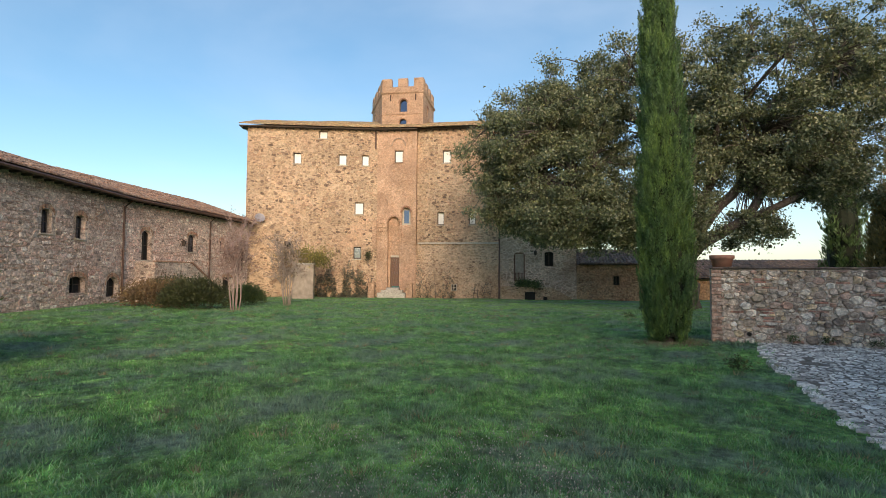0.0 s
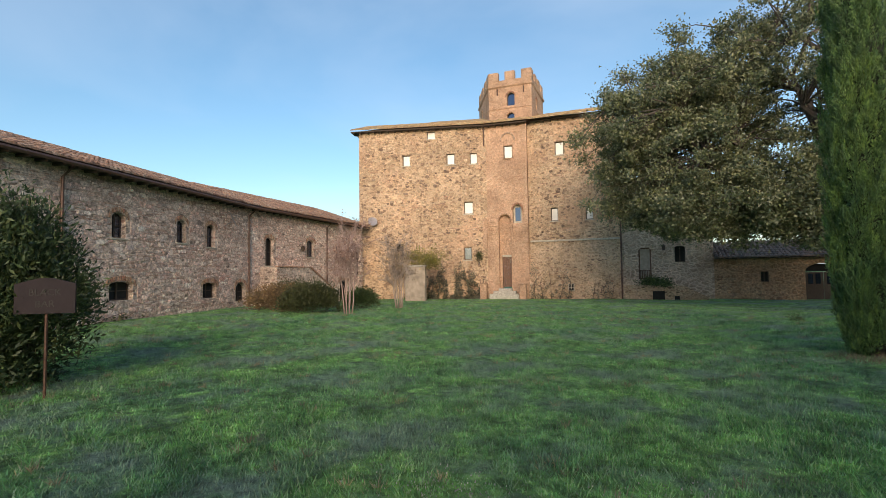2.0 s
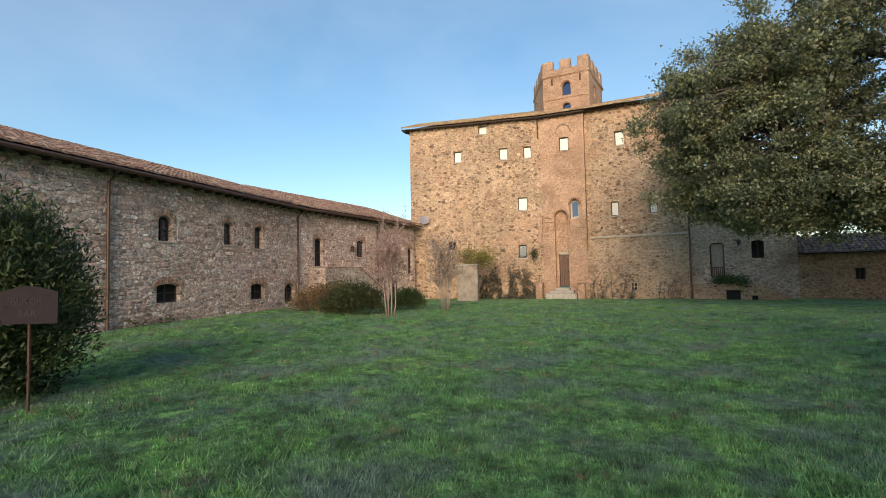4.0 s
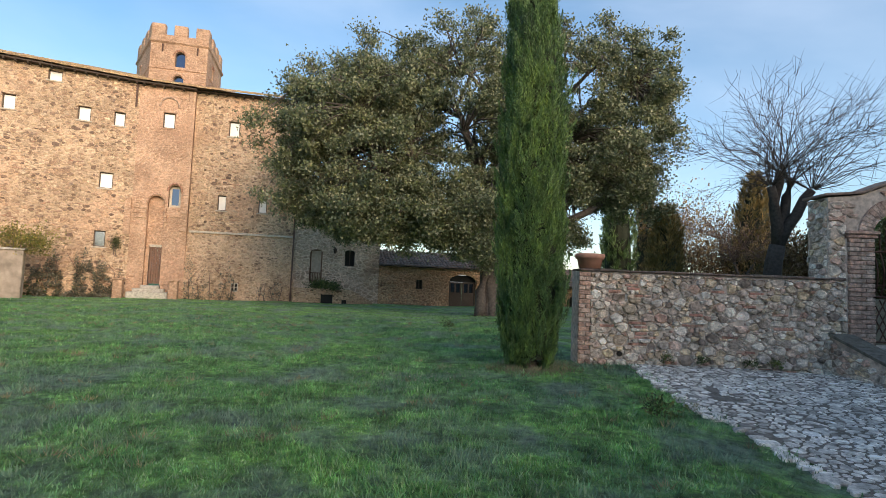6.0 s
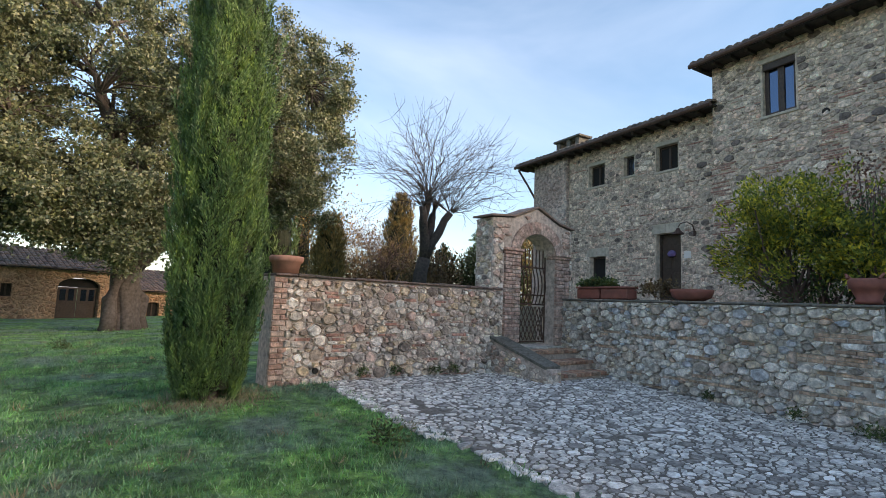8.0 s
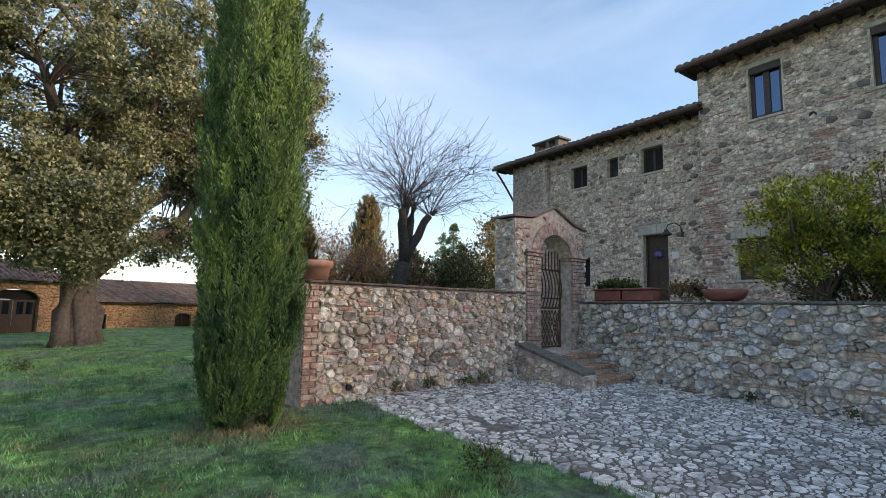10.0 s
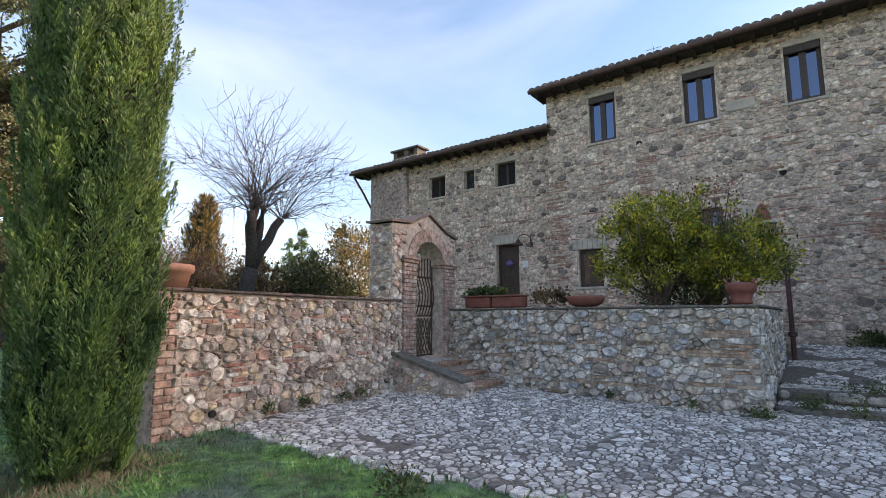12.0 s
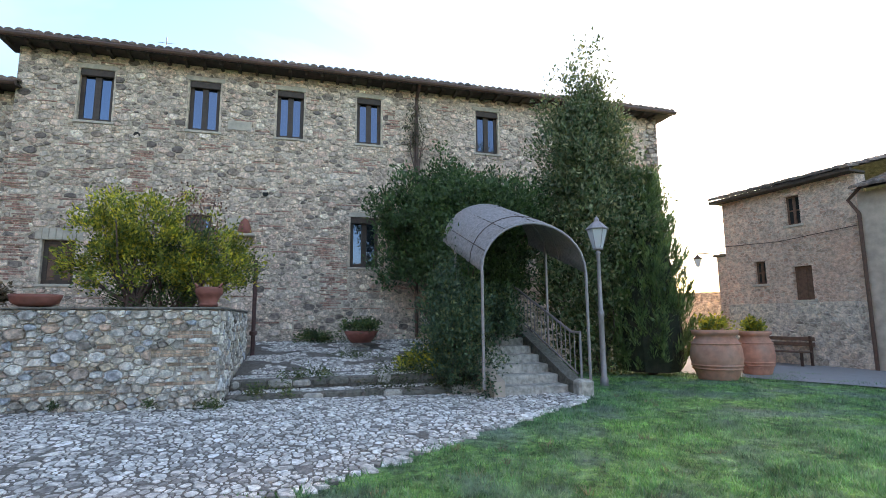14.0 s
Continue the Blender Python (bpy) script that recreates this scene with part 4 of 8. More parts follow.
# ---------------- long wing ----------------
wing = thing("long_wing", (-28, 13, 0), "long low rubble stone wing with a clay tile roof", "building")
F_WA = Frame((-14.9, -5.95), (-28.57, 13.76))
F_WB = Frame((-28.57, 13.76), (-33.9, 25.45))
WEAVE = 5.25
wa0 = F_WA.length - (Vector((-28.57, 13.76)) - Vector((-23.71, 6.76))).length


def wa(x):
    return (x - F_WA.o.x) / F_WA.u.x


def wb(x):
    return (x - F_WB.o.x) / F_WB.u.x


wa_open = [(wa(-25.25), wa(-25.6), 3.2, 4.2, 0.15), (wa(-26.45), wa(-26.83), 3.12, 4.18, 0.15), (wa(-26.3), wa(-26.9), 0.68, 1.42, 0.12), (wa(-27.85), wa(-28.4), 0.4, 1.38, 0.35), (wa(-23.24), wa(-23.62), 3.17, 4.12, 0.18), (wa(-23.2), wa(-23.85), 0.85, 1.55, 0.12)]
wb_open = [(wb(-29.14), wb(-29.44), 2.3, 3.92, 0.2), (wb(-30.83), wb(-31.17), 2.92, 4.02, 0.17), (wb(-33.5), wb(-33.78), 1.7, 3.75, 0.16), (wb(-32.5), wb(-32.95), -0.1, 1.32, 0.0), (wb(-32.3), wb(-32.52), 3.05, 3.9, 0.12)]
wall_mesh(F_WA, (0, F_WA.length), (BASE, WEAVE + 0.15), 0.6, wa_open).done("wall", M_WING, wing, "rubble stone wall with brick mending")
wall_mesh(F_WB, (0, F_WB.length), (BASE, WEAVE + 0.15), 0.6, wb_open).done("wall", M_WING, wing, "rubble stone wall with brick mending")
for fr, ops in ((F_WA, wa_open), (F_WB, wb_open)):
    for o in ops:
        # lower panes are flat black, the room's shade put into the colour
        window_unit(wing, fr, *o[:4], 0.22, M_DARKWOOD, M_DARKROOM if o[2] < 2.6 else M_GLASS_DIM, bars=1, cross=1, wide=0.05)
        # brick surround with a segmental arch
        sur = Solid()
        n_br = max(6, int((o[1] - o[0] + 0.3) / 0.07))
        for i in range(n_br):
            k = (i + 0.5) / n_br
            ang = math.pi * k
            c, r = (o[0] + o[1]) / 2, (o[1] - o[0]) / 2
            s, z = c - (r + 0.12) * math.cos(ang), o[3] - o[4] + (o[4] + 0.12) * math.sin(ang)
            sur.box(fr, (s - 0.03, s + 0.03), (-0.02, 0.025), (z - 0.09, z + 0.09), 0.006)
        sur.done("brick_arch", M_BRICK, wing)
        if o[2] > 1.0:
            Solid().box(fr, (o[0] - 0.06, o[1] + 0.06), (-0.2, 0.05), (o[2] - 0.07, o[2] - 0.003), 0.01).done("sill", M_LINTEL, wing)
for fr, seed in ((F_WA, 11), (F_WB, 12)):
    Solid().box(fr, (0.0 if fr is F_WB else 0.0, fr.length), (-0.3, 0.5), (WEAVE + 0.16, WEAVE + 0.2)).done("eave_board", M_EAVE, wing)
    coppi("roof_tiles", fr, (0.0, fr.length - 0.0), 0.62, WEAVE + 0.22, -4.3, WEAVE + 1.9, M_TILE, wing, 0.22, 12, seed, "weathered barrel clay tiles")
    back = Solid().add([fr(0, -4.3, WEAVE + 1.9), fr(fr.length, -4.3, WEAVE + 1.9), fr(fr.length, -9.0, WEAVE), fr(0, -9.0, WEAVE), fr(0, 0.5, WEAVE + 0.2), fr(fr.length, 0.5, WEAVE + 0.2)], [(0, 1, 2, 3), (4, 5, 1, 0)])
    back.done("roof_deck", M_TILE, wing)
    for i in range(int(fr.length / 0.6)):
        Solid().box(fr, (0.2 + i * 0.6, 0.29 + i * 0.6), (0.0, 0.5), (WEAVE + 0.06, WEAVE + 0.16)).done("rafter", M_EAVE, wing)
wall_mesh(Frame((-41.0, 21.5), (-36.2, 10.0)), (0, 12), (BASE, WEAVE), 0.5).done("back_wall", M_WING, wing)
for fr, s in ((F_WA, wa(-22.03)), (F_WA, F_WA.length - 0.1), (F_WB, wb(-31.75))):
    Solid().tube([fr(s, 0.09, -0.1), fr(s, 0.09, WEAVE - 0.25), fr(s, 0.5, WEAVE + 0.1)], 0.05, 8).done("downpipe", M_PIPE, wing)
gut = Solid()
for fr in (F_WA, F_WB):
    gut.tube([fr(0, 0.66, WEAVE + 0.14), fr(fr.length, 0.66, WEAVE + 0.14)], 0.07, 8)
gut.done("gutter", M_PIPE, wing)
# outside landing with stair
land = Solid()
s0, s1, s2 = wb(-28.95), wb(-30.3), wb(-31.4)
land.add([F_WB(s, d, z) for d in (0.02, 1.15) for s, z in ((s0, BASE), (s2, BASE), (s2, 0.7), (s1, 2.15), (s0, 2.2))], [(0, 1, 2, 3, 4), (9, 8, 7, 6, 5), (4, 3, 8, 9), (3, 2, 7, 8), (0, 4, 9, 5), (1, 6, 7, 2)])
land.done("outside_stair", M_WING, wing, "stone landing with a sloping parapet")
Solid().box(F_WB, (s0, s1), (1.0, 1.2), (2.19, 2.26), 0.01).done("coping", M_BRICK, wing)
Solid().add([F_WB(s, d, z) for d in (1.0, 1.2) for s, z in ((s1, 2.16), (s2, 0.71), (s2, 0.79), (s1, 2.26))], [(0, 1, 2, 3), (7, 6, 5, 4), (3, 2, 6, 7), (1, 5, 6, 2)]).done("coping", M_BRICK, wing)

# ---------------- low outbuilding beyond the lawn ----------------
barn = thing("outbuilding", (-5, 41, 0), "low brown brick outbuilding with a mossy tile roof", "building")
F_B = Frame((-12.27, 38.21), (6.25, 45.79))
b_open = [(5.1, 7.15, -0.3, 2.05, 0.5), (2.68, 3.14, 0.9, 1.57, 0.0)]
wall_mesh(F_B, (0.02, 8.2), (BASE, 2.5), 0.5, b_open).done("wall", M_BARN, barn)
b2_open = [(9.8, 10.5, -0.2, 0.78, 0.1), (14.6, 15.7, -0.3, 0.83, 0.25)]
wall_mesh(F_B, (8.2, 26.0), (BASE, 1.45), 0.5, b2_open).done("wall", M_BARN, barn)
coppi("roof_tiles", F_B, (0.05, 8.3), 0.35, 2.45, -3.2, 3.65, M_TILE_DARK, barn, 0.24, 8, 21)
coppi("roof_tiles", F_B, (8.3, 26.0), 0.35, 1.42, -4.2, 2.85, M_TILE_DARK, barn, 0.24, 10, 22)
Solid().add([F_B(s, d, z) for s in (0, 8.3) for d, z in ((0.3, 2.42), (-3.2, 3.62), (-6.5, 2.4))], [(0, 3, 4, 1), (1, 4, 5, 2)]).done("roof_deck", M_TILE_DARK, barn)
Solid().add([F_B(s, d, z) for s in (8.3, 26) for d, z in ((0.3, 1.4), (-4.2, 2.82), (-8, 1.4))], [(0, 3, 4, 1), (1, 4, 5, 2)]).done("roof_deck", M_TILE_DARK, barn)
gd = Solid()
for i in range(2):
    gd.box(F_B, (5.12 + i * 1.0, 6.1 + i * 1.0), (-0.3, -0.24), (-0.3, 1.5), 0.01)
gd = gd.done("gate_door", M_DARKWOOD, barn, "dark arched double gate")
for i in range(2):
    for j in range(2):
        Solid().box(F_B, (5.28 + i * 1.0 + j * 0.4, 5.55 + i * 1.0 + j * 0.4), (-0.24, -0.22), (0.75, 1.4)).done("pane", M_GLASS, gd)
Solid().box(F_B, (5.1, 7.15), (-0.35, -0.28), (1.52, 2.0)).done("fanlight", M_DARKROOM, gd)
for o in (b_open[1], b2_open[0], b2_open[1]):
    window_unit(barn, F_B, *o[:4], 0.2, M_DARKWOOD, M_DARKROOM, bars=1, wide=0.05)

# ---------------- stone house ----------------
house = thing("stone_house", (14, 8, 1), "two storey rubble stone house with brown casement windows", "house")
F_H = Frame((11.79, 14.55), (11.79, -6.65))
F_HL = Frame((12.1, 23.3), (12.1, 14.55))
HZ = 9.25
LZ = 7.98
h_open = [(1.52, 2.4, 7.22, 8.80, 0), (4.43, 5.3, 7.20, 8.78, 0), (6.98, 7.8, 7.20, 8.78, 0), (9.5, 10.3, 7.22, 8.82, 0), (13.66, 14.5, 7.25, 8.80, 0), (9.35, 10.25, 3.13, 4.75, 0), (1.0, 1.8, 2.5, 3.72, 0), (4.5, 5.25, 3.55, 4.62, 0)]


def hl(s):
    return 8.75 + s


hl_open = [(hl(-5.54), hl(-4.7), 6.43, 7.3, 0), (hl(-3.76), hl(-3.27), 6.54, 7.3, 0), (hl(-2.32), hl(-1.46), 6.42, 7.33, 0), (hl(-2.32), hl(-1.37), 1.9, 4.2, 0), (hl(-5.42), hl(-4.62), 2.45, 3.57, 0)]
hw = wall_mesh(F_H, (0, F_H.length), (-0.3, HZ), 0.55, h_open).done("wall", M_MORTAR_HOUSE, house, "pale mortar behind rubble stones")
hwl = wall_mesh(F_HL, (0, F_HL.length), (-0.3, LZ), 0.55, hl_open).done("wall", M_MORTAR_HOUSE, house, "pale mortar behind rubble stones")
wall_mesh(Frame((11.79, -6.65), (19.5, -6.65)), (0, 7.7), (-0.3, HZ), 0.5).done("side_wall", M_WING, house)
wall_mesh(Frame((19.5, 14.55), (11.79, 14.55)), (0, 7.7), (LZ - 1.0, HZ), 0.5).done("side_wall", M_WING, house)
wall_mesh(Frame((19.0, 23.3), (12.1, 23.3)), (0, 6.9), (-0.3, LZ), 0.5).done("side_wall", M_WING, house)
wall_mesh(Frame((19.5, -6.65), (19.5, 23.3)), (0, 29.9), (-0.3, LZ), 0.5).done("back_wall", M_WING, house)
for i, o in enumerate(h_open):
    win = window_unit(house, F_H, *o[:4], 0.14, M_DARKWOOD, M_GLASS if i not in (6,) else M_OLDWOOD, bars=1, wide=0.11, sill=M_LINTEL)
    if i < 6:
        Solid().box(F_H, (o[0] + 0.004, o[1] - 0.004), (-0.14, -0.03), (o[3] - 0.2, o[3] - 0.004), 0.01).done("blind_box", M_DARKWOOD, win)
for i, o in enumerate(hl_open):
    if i == 3:
        d = Solid().box(F_HL, (o[0] + 0.06, o[1] - 0.06), (-0.3, -0.24), (o[2], o[3] - 0.06), 0.01).done("door", M_DARKWOOD, house, "dark brown panelled front door")
        for a in (0.0, 0.42):
            for z in (0.15, 1.1):
                Solid().box(F_HL, (o[0] + 0.12 + a, o[0] + 0.42 + a), (-0.24, -0.225), (o[2] + z, o[2] + z + 0.8), 0.008).done("panel", M_DARKWOOD, d)
        Solid().lathe(F_HL(o[0] + 0.47, -0.2, o[2] + 1.6), [(0.0, -0.12), (0.13, -0.08), (0.15, 0.0), (0.1, 0.1), (0, 0.13)], 12).done("wreath", m_plain("violet_wreath", (0.16, 0.12, 0.3), 0.8), d)
        fr_b = Solid().box(F_HL, (o[0], o[0] + 0.06), (-0.32, -0.2), (o[2], o[3])).box(F_HL, (o[1] - 0.06, o[1]), (-0.32, -0.2), (o[2], o[3])).box(F_HL, (o[0] + 0.06, o[1] - 0.06), (-0.32, -0.2), (o[3] - 0.06, o[3]))
        fr_b.done("door_frame", M_DARKWOOD, d)
    else:
        window_unit(house, F_HL, *o[:4], 0.2, M_DARKWOOD, M_DARKROOM if i in (0, 2, 4) else M_GLASS, bars=1 if i in (0, 2) else 0, wide=0.06, sill=M_LINTEL)
# lintels
for fr, ops, idx in ((F_H, h_open, (0, 1, 2, 3, 4, 5)), (F_HL, hl_open, (0, 2))):
    for i in idx:
        o = ops[i]
        Solid().box(fr, (o[0] - 0.12, o[1] + 0.12), (-0.12, 0.02), (o[3] + 0.003, o[3] + 0.14), 0.01).done("lintel", M_LINTEL, house)
for fr, o in ((F_H, h_open[6]), (F_HL, hl_open[3]), (F_HL, hl_open[4])):
    for i in range(7):
        a = o[0] - 0.18 + (o[1] - o[0] + 0.36) * i / 7
        Solid().box(fr, (a + 0.004, a + (o[1] - o[0] + 0.36) / 7 - 0.004), (-0.1, 0.03), (o[3] + 0.003, o[3] + 0.32), 0.01).done("lintel_stone", M_LINTEL, house)
# eaves, gutters and tiles
for fr, a, e, z, seed in ((F_H, -0.35, 21.6, HZ, 31), (F_HL, -0.9, 8.9, LZ, 32)):
    Solid().box(fr, (a, e), (-0.5, 0.5), (z + 0.003, z + 0.06)).done("eave_board", M_EAVE, house)
    coppi("roof_tiles", fr, (a, e), 0.62, z + 0.08, -4.0, z + 1.3, M_TILE_DARK, house, 0.23, 8, seed)
    Solid().tube([fr(a, 0.66, z + 0.03), fr(e, 0.66, z + 0.03)], 0.075, 8).done("gutter", M_PIPE, house)
    for i in range(int((e - a) / 0.5)):
        Solid().box(fr, (a + 0.15 + i * 0.5, a + 0.24 + i * 0.5), (0.0, 0.5), (z - 0.1, z)).done("rafter", M_EAVE, house)
    Solid().add([fr(s, d, zz) for s in (a, e) for d, zz in ((0.55, z + 0.08), (-4.0, z + 1.25), (-8.5, z - 0.1))], [(0, 3, 4, 1), (1, 4, 5, 2)]).done("roof_deck", M_TILE_DARK, house)
Solid().tube([F_H(11.5, 0.09, 0.9), F_H(11.5, 0.09, 8.9), F_H(11.5, 0.6, 9.25)], 0.06, 8).done("downpipe", M_PIPE, house)
Solid().tube([F_HL(-0.3, -0.3, 6.3), F_HL(-0.5, 0.2, 7.2), F_HL(-0.75, 0.55, 7.9)], 0.05, 8).done("eave_pipe", M_PIPE, house)
# chimney
ch = Solid().box(F_HL, (0.85, 2.35), (-0.95, -0.25), (LZ, 8.62), 0.02).done("chimney", M_WING, house)
# piers in dark kerb stone: shade of the gaps under the cap in colour
for s in (0.9, 1.55, 2.1):
    Solid().box(F_HL, (s, s + 0.2), (-0.9, -0.3), (8.62, 8.93)).done("chimney_pier", M_KERB, ch)
Solid().box(F_HL, (0.78, 2.42), (-1.0, -0.2), (8.933, 9.02), 0.015).done("chimney_cap", M_KERB, ch)
# pier at the end of the lower part
Solid().box(F_HL, (0.0, 2.1), (0.003, 0.22), (-0.3, LZ - 0.02), 0.02).done("buttress", M_WING, house)

# house stones, joined
BRICK_BITS = [(8.6, 9.15, 1.9, 3.5), (0.1, 0.55, 2.6, 6.1), (3.0, 3.4, 5.2, 6.6), (9.4, 10.1, 6.35, 6.75), (5.0, 5.5, 6.75, 7.05), (10.4, 10.8, 7.5, 8.6), (8.3, 8.75, 3.4, 4.1)]
for fr, ops, width, top, seed in ((F_H, h_open, F_H.length, HZ, 41), (F_HL, hl_open, F_HL.length, LZ, 42)):
    z_low = 0.6
    holes = [(o[0] - 0.04, o[1] + 0.04, o[2] - z_low - 0.09, o[3] - z_low + (0.34 if o[2] < 3 else 0.15)) for o in ops]
    if fr is F_HL:
        holes.append((-0.1, 2.12, -1, 20))
    high = top - z_low - 0.05
    runs = brick_runs(width, high, 230 if fr is F_H else 70, seed + 7)
    if fr is F_H:
        ragged = random.Random(77)
        for s0, s1, z0, z1 in BRICK_BITS:
            for k in range(int((z1 - z0) / 0.066)):
                if ragged.random() > 0.12:
                    a, e = s0 + ragged.uniform(-0.2, 0.22), s1 + ragged.uniform(-0.25, 0.25)
                    if e - a > 0.12:
                        runs.append((a, e, z0 - z_low + k * 0.066, z0 - z_low + k * 0.066 + 0.056))
    # toothed brick jambs beside the windows
    jambs, teeth = [], random.Random(seed + 3)
    for o in ops:
        for k in range(int((o[3] - o[2] + 0.5) / 0.066)):
            z = o[2] - z_low - 0.3 + k * 0.066
            w = teeth.uniform(0.12, 0.36)
            jambs += [(o[0] - 0.04 - w, o[0] - 0.04, z, z + 0.056), (o[1] + 0.04, o[1] + 0.04 + teeth.uniform(0.12, 0.36), z, z + 0.056)]
    jambs = [r for r in jambs if r[0] > 0.02 and r[1] < width - 0.02 and r[3] < high and all(r[1] < o[0] or r[0] > o[1] or r[3] < o[2] or r[2] > o[3] for o in holes if o[0] > -0.05)]
    runs = [r for r in runs if all(r[1] < o[0] or r[0] > o[1] or r[3] < o[2] or r[2] > o[3] for o in holes + jambs)]
    cells = rubble_cells(width, high, ((0.105, 0.3), (0.075, 0.9), (0.053, 1.5), (0.038, 1.5)), seed, holes + runs + jambs, 1.7)

    def place(s, z, d, fr=fr, z_low=z_low):
        return fr(s, d, z + z_low)

    lay_stones(cells, place, 0.012, 0.03, M_STONE_HOUSE, hw if fr is F_H else hwl, seed, 0, corners=False, cap=0.8)
    lay_bricks(runs, place, M_BRICK_RED, hw if fr is F_H else hwl, seed, 0)
    lay_bricks(jambs, place, M_BRICK_TAN, hw if fr is F_H else hwl, seed + 1, 0, proud=0.016)
for s, z, w, h in ((5.9, 7.45, 0.7, 0.3), (5.95, 4.3, 0.55, 0.5), (2.9, 3.0, 0.28, 0.22)):
    Solid().box(F_H, (s - w / 2, s + w / 2), (-0.02, 0.045), (z - h / 2, z + h / 2), 0.012).done("dressed_stone", M_LINTEL, hw)

# black plugs in the wall face: shade of putlog holes in colour
for s, z in ((6.74, 5.34), (3.1, 6.9)):
    Solid().tube([F_H(s, 0.036, z), F_H(s, -0.05, z)], 0.09, 10).done("putlog_hole", M_DARKROOM, hw)
# rubble faces of the castle and of the long wing: scattered darker stones in the castle's mortar, close courses on the wing
CASTLE_SIZES, WING_SIZES = ((0.12, 0.2), (0.085, 0.8), (0.062, 1.1)), ((0.11, 0.3), (0.072, 0.9), (0.05, 1.4))
for par, fr, ops, mat, s0, s1, z0, z1, sizes, seed in ((castle, F_CL, cl_open, M_STONE_CASTLE, 0.0, F_CL.length, -0.3, 13.0, CASTLE_SIZES, 43), (castle, F_CR, cr_open, M_STONE_CASTLE, 0.5, F_CR.length, 4.16, 13.1, CASTLE_SIZES, 44), (wing, F_WA, wa_open, M_STONE_WING, 6.0, F_WA.length, -0.3, 5.25, WING_SIZES, 45), (wing, F_WB, wb_open, M_STONE_WING, 0.0, F_WB.length, -0.3, 5.25, WING_SIZES, 46)):
    gaps = [(min(o[:2]) - s0 - 0.2, max(o[:2]) - s0 + 0.2, o[2] - z0 - 0.1, o[3] - z0 + 0.25) for o in ops]
    runs = [r for r in brick_runs(s1 - s0, z1 - z0, int((s1 - s0) * (3.0 if par is castle else 22)), seed + 9, 7 if par is castle else 9) if all(r[1] < o[0] or r[0] > o[1] or r[3] < o[2] or r[2] > o[3] for o in gaps)]

    def place(s, z, d, fr=fr, s0=s0, z0=z0):
        return fr(s + s0, d, z + z0)

    thin = random.Random(seed)

    def kept(c):
        if par is wing:
            return True
        x, y = c[0]
        patch = noise.noise(Vector((x * 0.55, y * 0.75, seed))) + 0.5 * noise.noise(Vector((x * 1.9, y * 2.3, seed)))
        return thin.random() < 0.30 + 0.32 * patch

    cells = [c for c in rubble_cells(s1 - s0, z1 - z0, sizes, seed, gaps + runs, 1.5 if par is castle else 2.0) if kept(c)]
    lay_stones(cells, place, 0.014, 0.022 if par is wing else 0.02, mat, par, seed, 0, corners=False)
    lay_bricks(runs, place, M_BRICK_WING if par is wing else M_BRICK, par, seed, 0, proud=0.014)

# ---------------- garden wall ----------------
F_G = Frame((-1.55, 12.95), (3.0, 13.5))
GT = 1.80
garden_wall = tagged(wall_mesh(F_G, (0, F_G.length), (-0.3, GT), 0.5).done("wall_garden", M_MORTAR_WARM), "rubble garden wall of warm fieldstones and bricks", "wall", kind="structure")
g_runs = [r for r in brick_runs(F_G.length, GT, 26, 53, 2) if r[0] > 0.28]
g_cells = rubble_cells(F_G.length, GT - 0.02, ((0.088, 0.4), (0.062, 1.2), (0.044, 2.2), (0.03, 3.0)), 51, [(-0.2, 0.2, -1, 3), *g_runs], 1.3)
lay_stones(g_cells, lambda s, z, d: F_G(s, d, z), 0.008, 0.055, M_STONE_WARM, garden_wall, 52, 300)
lay_bricks(g_runs, lambda s, z, d: F_G(s, d, z), M_BRICK_RED, garden_wall, 54, 120)
for k in range(22):
    z = 0.03 + k * 0.08
    for a, c in (((0.0, 0.2),) if k % 2 else ((0.0, 0.11), (0.12, 0.25))):
        Solid().box(F_G, (a + 0.004, c), (-0.14, 0.03), (z, z + 0.07), 0.008).done("brick", M_BRICK_WING, garden_wall)
rng = random.Random(9)
s = 0.0
while s < F_G.length - 0.05:
    w = min(rng.uniform(0.25, 0.45), F_G.length - s)
    Solid().box(F_G, (s + 0.004, s + w - 0.004), (-0.56, 0.06), (GT + 0.003, GT + rng.uniform(0.035, 0.055)), 0.012).done("coping_slab", M_TILE_DARK, garden_wall)
    s += w
# black plug: the shade inside a drain hole put into colour
hole = Solid().tube([F_G(0.72, 0.05, 0.385), F_G(0.72, -0.2, 0.385)], 0.045, 12).done("drain_hole", M_DARKROOM, garden_wall)

# ---------------- gate ----------------
F_GT = Frame((2.25, 13.41), (5.12, 13.76))
gate_wall = tagged(new("gate_arch"), "brick and stone gateway with a round arch and pointed top", "gateway", kind="structure")
GL, GR, GZ0, GSP, GTOP = 1.24, 2.33, 0.68, 2.62, 3.05
G0 = 0.48
body = wall_mesh(F_GT, (G0, 2.86), (-0.2, 3.2), 0.5, [(GL, GR, GZ0, GTOP, 0.43)]).done("masonry", M_MORTAR_WARM, gate_wall)
gab = Solid()
outline = [(G0, 3.2), (2.86, 3.2), (2.86, 3.24), (2.45, 3.32), (1.75, 3.6), (1.05, 3.32), (G0, 3.26)]
gab.add([F_GT(s, 0.0, z) for s, z in outline] + [F_GT(s, -0.5, z) for s, z in outline], [tuple(range(7)), tuple(range(13, 6, -1))] + [(i, i + 7, (i + 1) % 7 + 7, (i + 1) % 7) for i in range(7)])
gab.done("gable", M_MORTAR_WARM, gate_wall)
top_line = [(G0 - 0.08, 3.28), (1.05, 3.34), (1.75, 3.62), (2.45, 3.34), (2.94, 3.26)]
